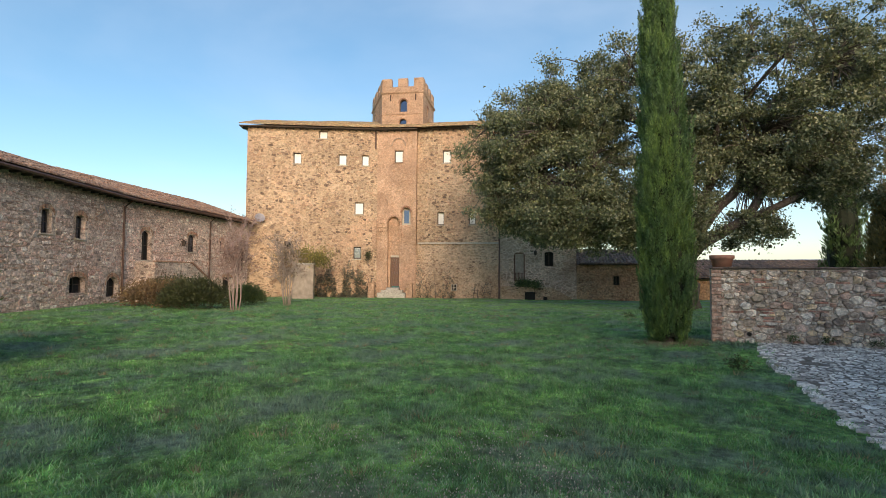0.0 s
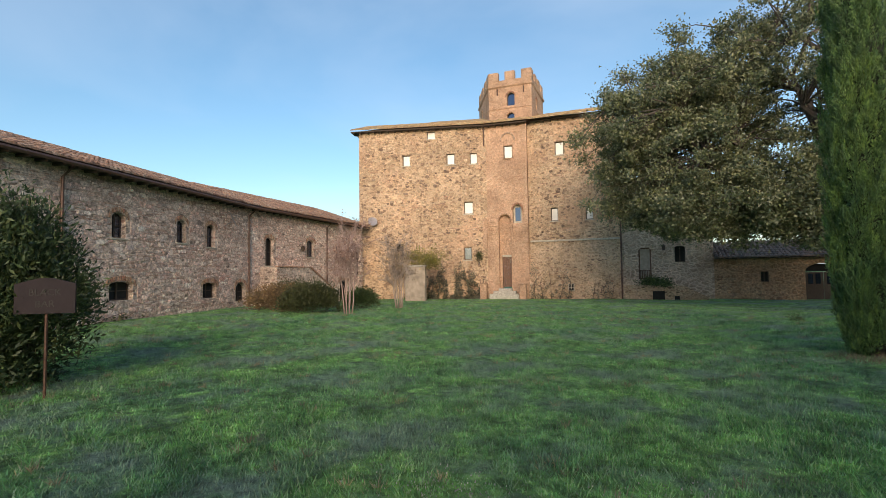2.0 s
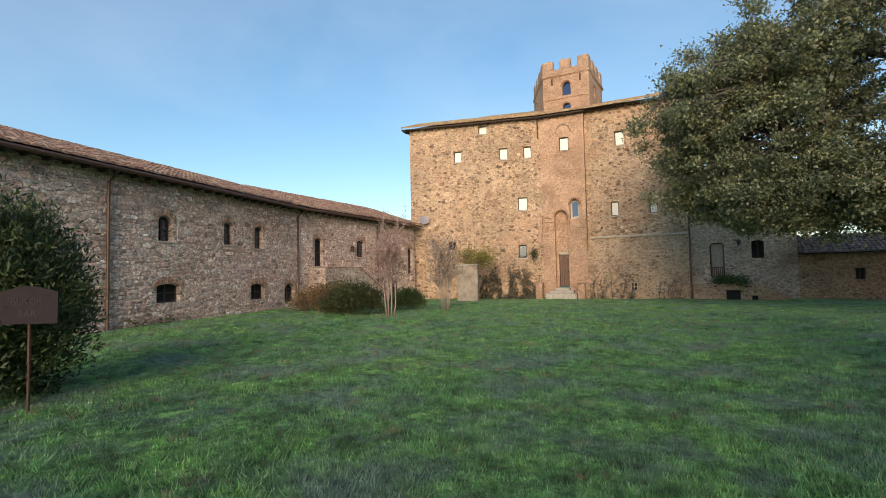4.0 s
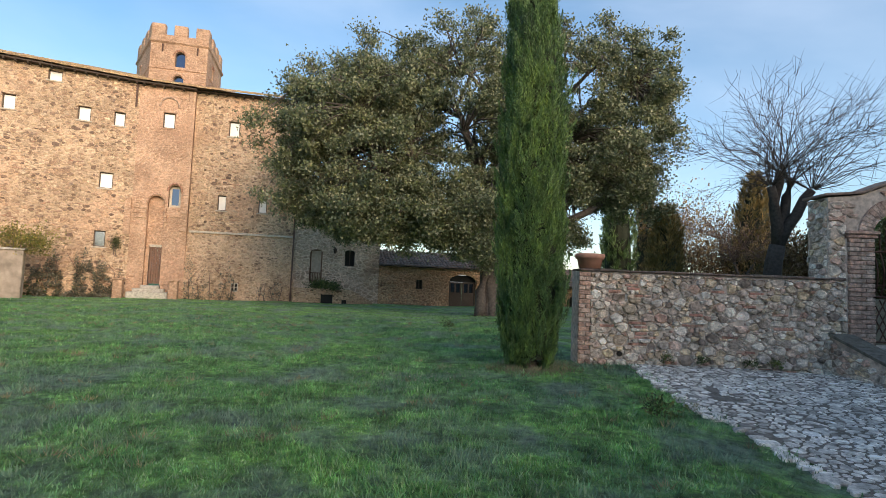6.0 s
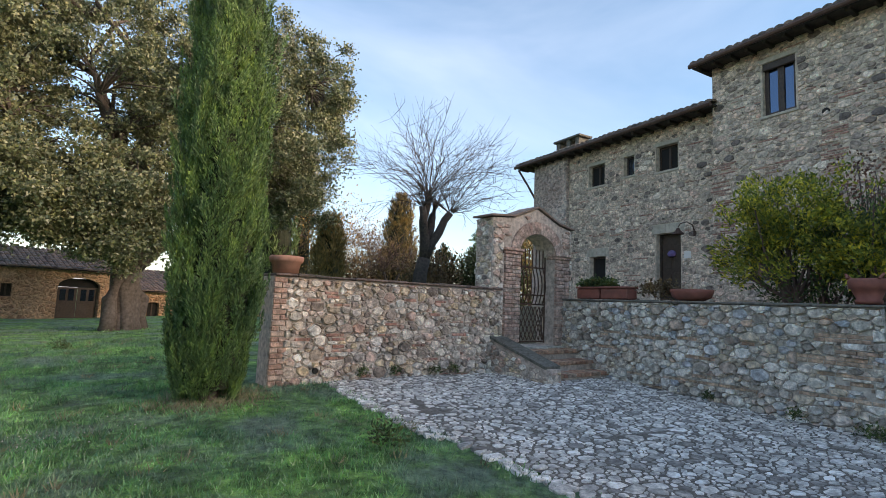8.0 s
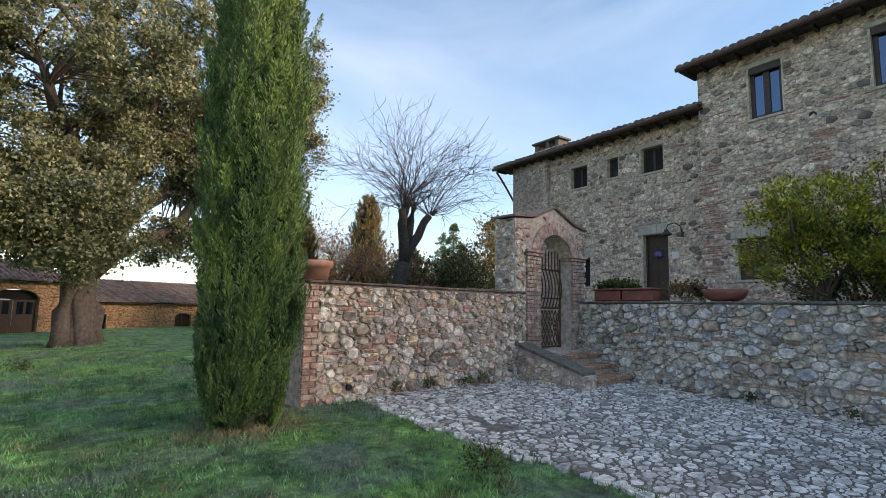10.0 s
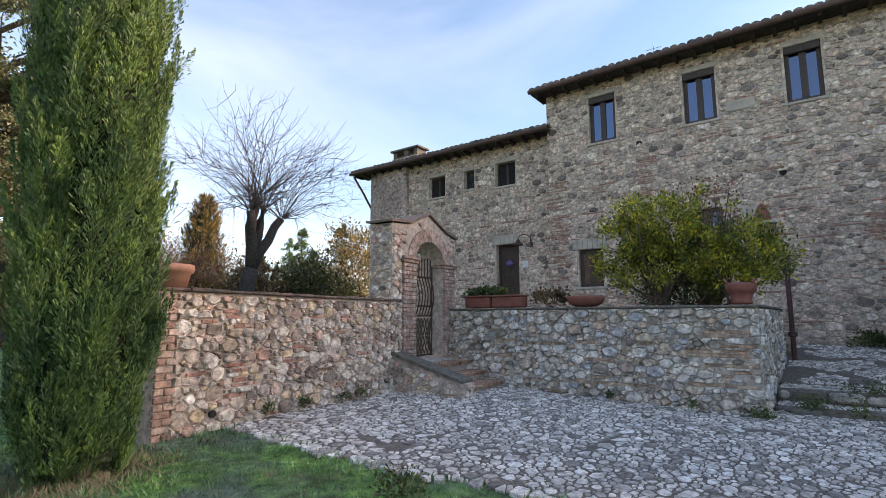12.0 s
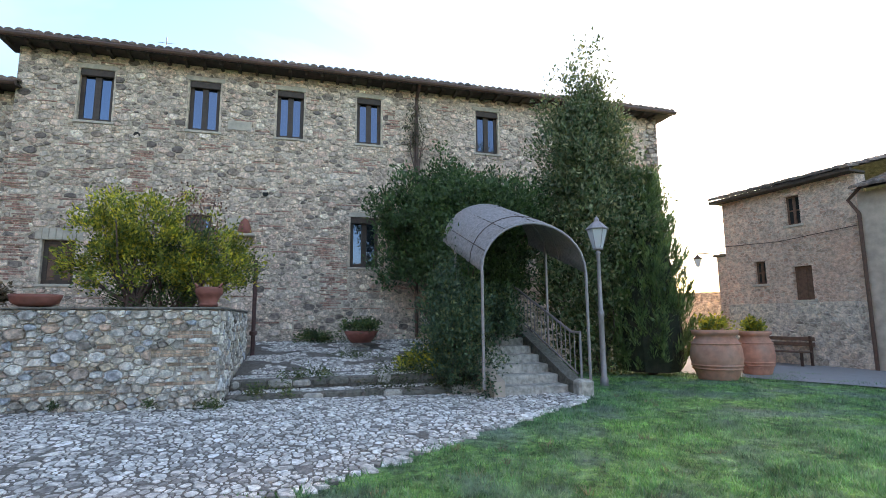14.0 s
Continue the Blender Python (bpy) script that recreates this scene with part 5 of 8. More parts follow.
for (a, za), (c, zc) in zip(top_line, top_line[1:]):
    n_sl = max(2, int((c - a) / 0.22))
    for i in range(n_sl):
        k0, k1 = i / n_sl, (i + 1) / n_sl
        p = [(a + (c - a) * k0, za + (zc - za) * k0), (a + (c - a) * k1 - 0.006, za + (zc - za) * k1)]
        Solid().add([F_GT(s, d, z + h) for s, z in p for d in (-0.55, 0.055) for h in (0.0, 0.04)], [(0, 1, 3, 2), (4, 6, 7, 5), (0, 2, 6, 4), (1, 5, 7, 3), (0, 4, 5, 1), (2, 3, 7, 6)]).done("coping_slab", M_KERB_WARM, gate_wall)
# brick piers beside the opening
for side, (a0, a1) in enumerate(((0.8, GL), (GR, 2.77))):
    z, k = GZ0, 0
    while z < GSP - 0.12:
        cuts = [a0, a0 + 0.2 if k % 2 else a0 + 0.28, a1]
        for a, c in zip(cuts, cuts[1:]):
            Solid().box(F_GT, (a + 0.005, c - 0.005), (-0.2, 0.06), (z + 0.005, z + 0.073), 0.008).done("brick", M_BRICK_WING, gate_wall)
        z += 0.078
        k += 1
    for d, h in ((0.085, 0.06), (0.11, 0.06)):
        Solid().box(F_GT, (a0 - d + 0.05, a1 + d - 0.05), (-0.2, d), (z + 0.003, z + h), 0.01).done("capital", M_BRICK_WING, gate_wall)
        z += 0.065
    Solid().box(F_GT, (a0 - 0.06, a1 + 0.06), (-0.2, 0.09), (GZ0 - 0.12, GZ0 - 0.003), 0.015).done("pier_base", M_SLAB, gate_wall)
# arch of bricks on edge
for i in range(25):
    ang = math.pi * (i + 0.5) / 25
    cs, cz = (GL + GR) / 2, GTOP - 0.43
    half = math.pi / 25 * 0.46
    pts = [(cs - a * math.cos(q), cz + h * math.sin(q)) for a, h, q in ((0.55, 0.435, ang - half), (0.55, 0.435, ang + half), (0.80, 0.69, ang + half), (0.80, 0.69, ang - half))]
    Solid().add([F_GT(s, d, z) for d in (-0.3, 0.035) for s, z in pts], [(0, 1, 2, 3), (7, 6, 5, 4), (0, 4, 5, 1), (1, 5, 6, 2), (2, 6, 7, 3), (3, 7, 4, 0)]).done("arch_brick", M_BRICK_WING, gate_wall)
gt_cells = rubble_cells(2.86, 3.3, ((0.11, 0.5), (0.075, 1.2), (0.05, 2.2), (0.035, 2.5)), 61, [(-1, G0, -1, 4), (0.78, 2.79, -1, 3.3)], 1.4, lambda s, z: s > G0 + 0.03)
lay_stones(gt_cells, lambda s, z, d: F_GT(s, d, z - 0.1), 0.012, 0.035, M_STONE_WARM, gate_wall, 62, 160)
gt2 = [c for c in stone_cells(2.86, 0.8, 0.22, 0.09, 63, [], jitter=0.4) if all(p[0] > G0 + 0.02 and math.hypot((p[0] - 1.785) / 0.83, (p[1] + 2.75 - 2.62) / 0.72) > 1 and p[1] + 2.75 < 3.24 + 0.36 * max(0, 1 - abs(p[0] - 1.75) / 0.75) for p in c)]
lay_stones(gt2, lambda s, z, d: F_GT(s, d, z + 2.75), 0.01, 0.025, M_BRICK_WING, gate_wall, 64, 100)
# outer side of the gateway that faces along the garden wall
F_GS = Frame(tuple(F_GT(G0, -0.5, 0).xy), tuple(F_GT(G0, 0.0, 0).xy))
lay_stones(stone_cells(0.49, 1.5, 0.18, 0.11, 66), lambda s, z, d: F_GS(s, d, z + 1.75), 0.01, 0.03, M_STONE_WARM, gate_wall, 67, 40)
# iron gate leaf
gate = thing("iron_gate", F_GT(1.65, -0.2, GZ0), "rusty wrought iron garden gate with bowed bars", "gate")
fr_g = Solid()
for s in (GL + 0.03, GR - 0.03):
    fr_g.tube([F_GT(s, -0.25, GZ0 + 0.04), F_GT(s, -0.25, 2.6)], 0.018, 6)
for z in (0.75, 1.55, 1.75, 2.35):
    fr_g.tube([F_GT(GL + 0.02, -0.25, z), F_GT(GR - 0.02, -0.25, z)], 0.02, 6)
fr_g.done("gate_frame", M_IRON, gate)
for i in range(9):
    s = GL + 0.1 + i * (GR - GL - 0.2) / 8
    Solid().tube([F_GT(s, -0.25 + 0.09 * math.sin(math.pi * k / 8) * (1 if k < 9 else 0), 1.55 + 0.8 * k / 8 - 0.0) for k in range(9)] + [F_GT(s, -0.25, 2.75)], 0.014, 5).done("bar", M_IRON, gate)
for i in range(8):
    a = GL + 0.06 + i * 0.12
    for z0, z1 in ((0.78, 1.5), (1.5, 0.78)):
        Solid().tube([F_GT(a, -0.25, z0), F_GT(min(a + 0.35, GR - 0.05), -0.25, z1)], 0.012, 5).done("lattice_bar", M_IRON, gate)

# ---------------- gate steps ----------------
steps = thing("gate_steps", (4.0, 12.6, 0), "worn brick steps with a low stone cheek wall", "steps")
for k in range(3):
    fr = F_GT
    d1 = 1.35 - 0.4 * k
    z1 = 0.30 + 0.17 * k
    Solid().box(fr, (0.85, 2.8), (0.02, d1 - 0.05), (-0.2, z1 - 0.07), 0.01).done("step_body", M_MORTAR_WARM, steps)
    nb = 16
    for i in range(nb):
        a = 0.85 + 1.95 * i / nb
        Solid().box(fr, (a + 0.004, a + 1.95 / nb - 0.004), (d1 - 0.4, d1), (z1 - 0.068, z1 + rng.uniform(-0.004, 0.006)), 0.008).done("step_brick", M_BRICK, steps)
Solid().box(F_GT, (0.85, 2.8), (-0.5, 0.2), (0.55, GZ0 - 0.008), 0.01).done("threshold", M_SLAB, steps)
cheek = Solid()
c_out = [(0.02, -0.2), (1.5, -0.2), (1.5, 0.42), (0.85, 0.62), (0.02, 0.84)]
cheek.add([F_GT(s, d, z) for s in (0.5, 0.82) for d, z in c_out], [(4, 3, 2, 1, 0), (5, 6, 7, 8, 9)] + [(i, (i + 1) % 5, (i + 1) % 5 + 5, i + 5) for i in range(5)])
cheek = cheek.done("cheek_wall", M_MORTAR_WARM, steps)
F_CK = Frame((F_GT(0.5, 0.02, 0).x, F_GT(0.5, 0.02, 0).y), (F_GT(0.5, 1.5, 0).x, F_GT(0.5, 1.5, 0).y))
F_CKE = Frame((F_GT(0.5, 1.5, 0).x, F_GT(0.5, 1.5, 0).y), (F_GT(0.82, 1.5, 0).x, F_GT(0.82, 1.5, 0).y))
ck = [c for c in stone_cells(1.48, 0.85, 0.17, 0.1, 71) if all(p[1] < 0.80 - 0.28 * p[0] for p in c)]
lay_stones(ck, lambda s, z, d: F_CK(s, d, z), 0.012, 0.03, M_STONE_WARM, cheek, 72, 60)
lay_stones(stone_cells(0.32, 0.38, 0.16, 0.09, 73), lambda s, z, d: F_CKE(s, d, z), 0.012, 0.03, M_STONE_WARM, cheek, 74, 20)
for k in range(5):
    d0 = 0.02 + k * 0.29
    za, zb = 0.85 - 0.29 * d0, 0.85 - 0.29 * (d0 + 0.28)
    Solid().add([F_GT(s, d, z) for s in (0.46, 0.86) for d, z in ((d0, za), (d0 + 0.28, zb), (d0 + 0.28, zb + 0.05), (d0, za + 0.05))], [(3, 2, 1, 0), (4, 5, 6, 7), (0, 1, 5, 4), (1, 2, 6, 5), (2, 3, 7, 6), (3, 0, 4, 7)]).done("cap_slab", M_KERB, cheek)

# ---------------- terrace ----------------
F_T = Frame((4.83, 13.72), (4.83, 7.97))
F_TR = Frame((4.83, 7.97), (9.2, 7.97))
TT = 1.66
terrace_wall = tagged(wall_mesh(F_T, (0, F_T.length - 0.0), (-0.3, TT), 0.45).done("wall_terrace", M_MORTAR_GREY), "grey rubble terrace retaining wall", "wall", kind="structure")
terrace_side = tagged(wall_mesh(F_TR, (0.003, F_TR.length), (-0.3, TT), 0.45).done("wall_terrace_side", M_MORTAR_GREY), "grey rubble return of the terrace wall", "wall", kind="structure")
t_runs = brick_runs(F_T.length, TT - 0.05, 9, 85, 3) + [(4.75 + 0.23 * (k * 2 % 3), 5.72 - 0.1 * (k % 2), 0.42 + 0.15 * k, 0.474 + 0.15 * k + 0.062 * (k % 2)) for k in range(6)] + [(2.6, 4.2, 0.33, 0.38), (1.9, 2.7, 0.98, 1.03)]
t_runs = [r for i, r in enumerate(t_runs) if all(r[1] < o[0] or r[0] > o[1] or r[3] < o[2] or r[2] > o[3] for o in t_runs[i + 1:])]
t_cells = rubble_cells(F_T.length, TT - 0.03, ((0.09, 0.35), (0.062, 1.2), (0.044, 2.2), (0.03, 3.0)), 81, t_runs, 1.5)
lay_stones(t_cells, lambda s, z, d: F_T(s, d, z + 0.03), 0.007, 0.06, M_STONE_GREY, terrace_wall, 82, 300)
lay_bricks(t_runs, lambda s, z, d: F_T(s, d, z + 0.03), M_BRICK_TAN, terrace_wall, 86, 120)
lay_stones(rubble_cells(F_TR.length, TT - 0.03, ((0.11, 0.5), (0.078, 1.2), (0.05, 2.4)), 83, [], 1.5), lambda s, z, d: F_TR(s, d, z + 0.03), 0.013, 0.04, M_STONE_GREY, terrace_side, 84, 120)
for fr, par in ((F_T, terrace_wall), (F_TR, terrace_side)):
    s = 0.0
    while s < fr.length - 0.05:
        w = min(rng.uniform(0.3, 0.5), fr.length - s)
        Solid().box(fr, (s + 0.004, s + w - 0.004), (-0.5 if fr is F_T else -0.45, 0.06 if fr is F_T else 0.05), (TT + 0.003, TT + rng.uniform(0.035, 0.05)), 0.012).done("coping_slab", M_KERB, par)
        s += w
tagged(Solid().box(flat, (5.3, 12.2), (8.4, 23.2), (-0.3, 1.5)).done("floor_terrace", m_plain("terrace_gravel", (0.26, 0.22, 0.17), 0.95, 0.35, 30)), "gravel terrace in front of the house", "terrace", kind="structure")

# ---------------- cobbled yard ----------------
yard = Solid()
ys = [1.2 + 0.2 * i for i in range(61)]
for y0, y1 in zip(ys, ys[1:]):
    for k in range(12):
        xa0, xa1 = cobble_edge(y0), cobble_edge(y1)
        p = []
        for y, xa in ((y0, xa0), (y1, xa1)):
            for kk in (k, k + 1):
                x = xa + (5.6 - xa) * kk / 12
                p.append((x, y, cobble_z(x, y) - 0.0))
        yard.add(p, [(0, 1, 3, 2)])
M_GRIT = m_plain("yard_grit", (0.16, 0.14, 0.12), 0.95, 0.6, 30, bump=1.0, dirt=(0.30, 0.28, 0.25), dirt_amount=0.7)
yard = tagged(yard.done("pavement", M_GRIT), "cobbled yard of pale uneven river stones", "pavement", kind="structure")
COBBLES = ((0.072, 0.35), (0.053, 1.0), (0.037, 1.6), (0.025, 1.6))


def yard_keep(x, y):
    return cobble_edge(y + 1.2) - 0.1 + 0.22 * noise.noise(Vector((y * 1.7, 0, 0))) < x - 0.7 < 5.5 and noise.noise(Vector((x * 1.9, y * 1.9, 5))) > -0.42


c_cells = rubble_cells(6.4, 12.1, COBBLES, 91, [], 1.3, yard_keep)
lay_stones(c_cells, lambda x, y, d: Vector((x - 0.7, y + 1.2, cobble_z(x - 0.7, y + 1.2) + d)), 0.012, 0.009, M_COBBLE, yard, 92, 300, "cobble", chosen=lambda c: math.hypot(c[0][0] - 0.7 - 0.2, c[0][1] + 1.2 - 9.0), cap=0.8)
# two low kerbs and a paved slope that rises to the house
for k, (x0, x1, z) in enumerate(((5.45, 6.1, 0.16), (6.05, 6.9, 0.36))):
    st = tagged(Solid().box(flat, (x0, x1), (0.9, 7.93), (-0.3, z), 0.03).done("paved_step", M_GRIT), "broad low cobbled step with a worn kerb", "step", "steps to the house", "structure")
    cells = rubble_cells(x1 - x0 - 0.12, 5.0, COBBLES, 95 + k, [], 1.15)
    lay_stones(cells, lambda x, y, d, x0=x0, z=z: Vector((x0 + 0.12 + x, 2.9 + y, z + d)), 0.012, 0.01, M_COBBLE, st, 96 + k, 0, "cobble", cap=0.8)
    a = 2.6
    while a < 7.9:
        w = min(rng.uniform(0.18, 0.6), 7.92 - a)
        Solid().box(flat, (x0 - 0.05 + rng.uniform(-0.05, 0.04), x0 + rng.uniform(0.12, 0.24)), (a, a + w - rng.uniform(0.01, 0.035)), (z - 0.16, z + rng.uniform(-0.045, 0.03)), 0.035).done("kerb_stone", M_KERB if rng.random() < 0.6 else M_SLAB, st)
        a += w
slope = tagged(Solid().add([(x, y, z) for y in (0.9, 7.93) for x, z in ((6.85, -0.3), (11.8, -0.3), (11.8, 0.85), (6.85, 0.37))], [(0, 1, 2, 3), (7, 6, 5, 4), (3, 2, 6, 7), (0, 3, 7, 4)]).done("pavement_slope", M_GRIT), "cobbled slope rising to the house wall", "pavement", kind="structure")
lay_stones(rubble_cells(4.85, 5.2, COBBLES, 99, [], 1.4, lambda x, y: noise.noise(Vector((x * 1.3, y * 1.3, 9))) > -0.08), lambda x, y, d: Vector((6.9 + x, 2.7 + y, 0.375 + x * 0.097 + d)), 0.012, 0.012, M_COBBLE, slope, 98, 0, "cobble", cap=0.8)


# ---------------- plants ----------------
def leaf_material(name, colors, **k):
    n = len(colors)
    return m_leaf(name, [(i / max(1, n - 1), c) for i, c in enumerate(colors)], **k)


L_OAK = leaf_material("holm_oak_leaf", [(0.075, 0.105, 0.06), (0.12, 0.15, 0.085), (0.18, 0.205, 0.125), (0.28, 0.29, 0.195), (0.16, 0.19, 0.08), (0.10, 0.13, 0.07)], rough=0.42)
L_CYP = leaf_material("cypress_leaf", [(0.085, 0.145, 0.055), (0.115, 0.19, 0.07), (0.15, 0.235, 0.085), (0.10, 0.165, 0.06)], through_light=0.2)


def plume_tint(n, l, c, col):
    """Random upright streaks from dark bluish to light yellowish, with wider tone patches."""
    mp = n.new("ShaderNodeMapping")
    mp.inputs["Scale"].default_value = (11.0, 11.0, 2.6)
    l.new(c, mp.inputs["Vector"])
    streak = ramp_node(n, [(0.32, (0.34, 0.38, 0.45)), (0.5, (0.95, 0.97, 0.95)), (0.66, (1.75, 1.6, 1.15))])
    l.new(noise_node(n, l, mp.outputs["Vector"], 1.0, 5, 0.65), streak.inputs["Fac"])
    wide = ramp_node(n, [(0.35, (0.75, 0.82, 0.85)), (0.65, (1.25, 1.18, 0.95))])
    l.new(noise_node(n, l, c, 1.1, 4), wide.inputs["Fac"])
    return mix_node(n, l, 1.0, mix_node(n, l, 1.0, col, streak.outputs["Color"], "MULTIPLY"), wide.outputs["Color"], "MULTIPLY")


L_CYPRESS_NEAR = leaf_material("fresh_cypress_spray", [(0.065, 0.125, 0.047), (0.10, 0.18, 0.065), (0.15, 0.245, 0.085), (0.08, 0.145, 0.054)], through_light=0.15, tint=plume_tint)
L_CYP_BROWN = leaf_material("browned_cypress_leaf", [(0.14, 0.12, 0.05), (0.21, 0.16, 0.06), (0.29, 0.20, 0.075), (0.13, 0.135, 0.055)], through_light=0.2)
# near-black green for crown cores: shade between the plumes put into colour
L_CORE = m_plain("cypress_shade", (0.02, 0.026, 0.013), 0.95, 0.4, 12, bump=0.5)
L_IVY = leaf_material("climber_leaf", [(0.035, 0.08, 0.028), (0.055, 0.115, 0.04), (0.10, 0.17, 0.06), (0.05, 0.095, 0.033)])
L_IVYTREE = leaf_material("ivy_tree_leaf", [(0.06, 0.105, 0.048), (0.09, 0.145, 0.062), (0.14, 0.19, 0.085), (0.25, 0.26, 0.14), (0.07, 0.12, 0.05)])
L_YELLOW = leaf_material("yellow_shrub_leaf", [(0.10, 0.15, 0.035), (0.19, 0.25, 0.045), (0.40, 0.41, 0.06), (0.74, 0.62, 0.06), (0.13, 0.19, 0.04), (0.24, 0.29, 0.05), (0.56, 0.50, 0.06)], through_light=0.35)
L_CLIMBER_YELLOW = leaf_material("yellowing_climber_leaf", [(0.10, 0.13, 0.04), (0.19, 0.20, 0.05), (0.34, 0.29, 0.06), (0.16, 0.13, 0.05)])
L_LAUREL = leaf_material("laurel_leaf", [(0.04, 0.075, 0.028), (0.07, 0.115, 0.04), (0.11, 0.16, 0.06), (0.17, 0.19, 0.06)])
# darker copy of the laurel leaf, with shade put into its colours
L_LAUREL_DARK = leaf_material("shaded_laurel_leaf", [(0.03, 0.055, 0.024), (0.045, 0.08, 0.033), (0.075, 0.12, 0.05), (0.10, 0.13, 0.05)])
L_BLUEGREEN = leaf_material("blue_green_leaf", [(0.035, 0.075, 0.042), (0.055, 0.11, 0.06), (0.09, 0.155, 0.085), (0.16, 0.18, 0.07)])
L_HEDGE = leaf_material("hedge_leaf", [(0.04, 0.055, 0.02), (0.07, 0.085, 0.03), (0.10, 0.10, 0.045)])
L_BROWN = leaf_material("dry_leaf", [(0.13, 0.08, 0.045), (0.20, 0.13, 0.07), (0.26, 0.19, 0.10)])
L_MYRTLE = leaf_material("reddish_twig_leaf", [(0.24, 0.13, 0.11), (0.30, 0.19, 0.15), (0.20, 0.12, 0.10)])
L_AUTUMN = leaf_material("autumn_leaf", [(0.30, 0.16, 0.04), (0.40, 0.25, 0.06), (0.24, 0.15, 0.06), (0.16, 0.12, 0.05)])
L_GRASS = leaf_material("grass_blade", [(0.065, 0.175, 0.06), (0.12, 0.30, 0.11), (0.165, 0.375, 0.14), (0.26, 0.36, 0.22), (0.095, 0.24, 0.12)], through_light=0.35, tint=lawn_tint)
L_DRYGRASS = leaf_material("straw", [(0.22, 0.20, 0.12), (0.30, 0.28, 0.18)])


def leaf_quads(points, size, rng, aspect=0.5, axis=None, spread_out=0.6):
    """Diamond leaves at the points: random turn, or along axis with some spread."""
    n = len(points)
    a = rng.normal(size=(n, 3))
    if axis is not None:
        a = np.asarray(axis) + spread_out * a
    a /= np.linalg.norm(a, axis=1, keepdims=True) + 1e-9
    b = np.cross(a, rng.normal(size=(n, 3)))
    b /= np.linalg.norm(b, axis=1, keepdims=True) + 1e-9
    ln = (size * rng.uniform(0.6, 1.35, size=(n, 1)))
    p = np.asarray(points)
    lift = np.cross(a, b) * ln * 0.12
    return np.stack([p, p + a * ln * 0.5 + b * ln * aspect * 0.5 + lift, p + a * ln, p + a * ln * 0.5 - b * ln * aspect * 0.5 + lift], 1).reshape(-1, 3)


def leaf_wedges(points, size, rng, aspect=0.5, axis=None, spread_out=0.6):
    """Small wedge leaves that widen towards the tip."""
    n = len(points)
    a = rng.normal(size=(n, 3))
    if axis is not None:
        a = np.asarray(axis) + spread_out * a
    a /= np.linalg.norm(a, axis=1, keepdims=True) + 1e-9
    b = np.cross(a, rng.normal(size=(n, 3)))
    b /= np.linalg.norm(b, axis=1, keepdims=True) + 1e-9
    ln = size * rng.uniform(0.6, 1.35, size=(n, 1))
    p = np.asarray(points)
    skew = rng.uniform(0.75, 1.0, size=(n, 1))
    return np.stack([p, p + a * ln * skew + b * ln * aspect * 0.5, p + a * ln - b * ln * aspect * 0.5], 1).reshape(-1, 3)


def crown_clumps(rng, centre, radii, count, rough=0.25, hollow=0.45, low=-1.0):
    """Clump centres in an uneven, partly hollow ellipsoid."""
    out = []
    while len(out) < count:
        d = rng.normal(size=3)
        d /= np.linalg.norm(d)
        if d[2] < low:
            continue
        v = Vector(d)
        reach = 1.0 + rough * noise.noise(v * 2.1 + Vector(centre) * 0.37) + 0.5 * rough * noise.noise(v * 4.7)
        if noise.noise(v * 2.9 + Vector((7.1, 3.3, 1.7))) < -0.32:
            reach *= 0.72
        r = reach * (hollow + (1 - hollow) * rng.uniform() ** 0.5)
        out.append(np.array(centre) + d * r * np.array(radii))
    return np.array(out)


def shrub(name, label, centre, radii, clumps, per, size, mat, seed, sigma=0.16, stems=7, stem_mat=None, aspect=0.5, low=-0.3, rough=0.35, category="shrub", hollow=0.35):
    rng = np.random.default_rng(seed)
    base = (centre[0], centre[1], centre[2] - radii[2])
    ob = thing(name, base, label, category)
    cc = crown_clumps(rng, centre, radii, clumps, rough, hollow, low)
    pts = (cc[:, None, :] + rng.normal(size=(clumps, per, 3)) * sigma).reshape(-1, 3)
    pts[:, 2] = np.maximum(pts[:, 2], base[2] + 0.02)
    out = pts - np.array(base)
    out /= np.linalg.norm(out, axis=1, keepdims=True) + 1e-6
    under(fast_mesh("crown", leaf_quads(pts, size, rng, aspect, out, 0.8), 4, mat), ob)
    for k in range(stems):
        c = cc[int(rng.integers(len(cc)))]
        mid = np.array(base) * 0.5 + c * 0.5 + rng.normal(size=3) * 0.06 * radii[2]
        thin = min(1.0, radii[2])
        Solid().tube([np.array(base) + rng.normal(size=3) * [0.05, 0.05, 0], mid, c], [0.03 * thin, 0.02 * thin, 0.008 * thin], 5).done("stem", stem_mat or M_TWIG, ob)
    return ob


def branch_path(a, b, rng, bend=0.12, steps=4):
    a, b = np.array(a, float), np.array(b, float)
    ln = np.linalg.norm(b - a)
    k = np.linspace(0, 1, steps + 1)[:, None]
    wig = rng.normal(size=(steps + 1, 3)) * bend * ln * 0.35 * np.sin(np.pi * k)
    sag = np.array([0, 0, 1]) * np.sin(np.pi * k) * bend * ln
    return a + (b - a) * k + wig + sag


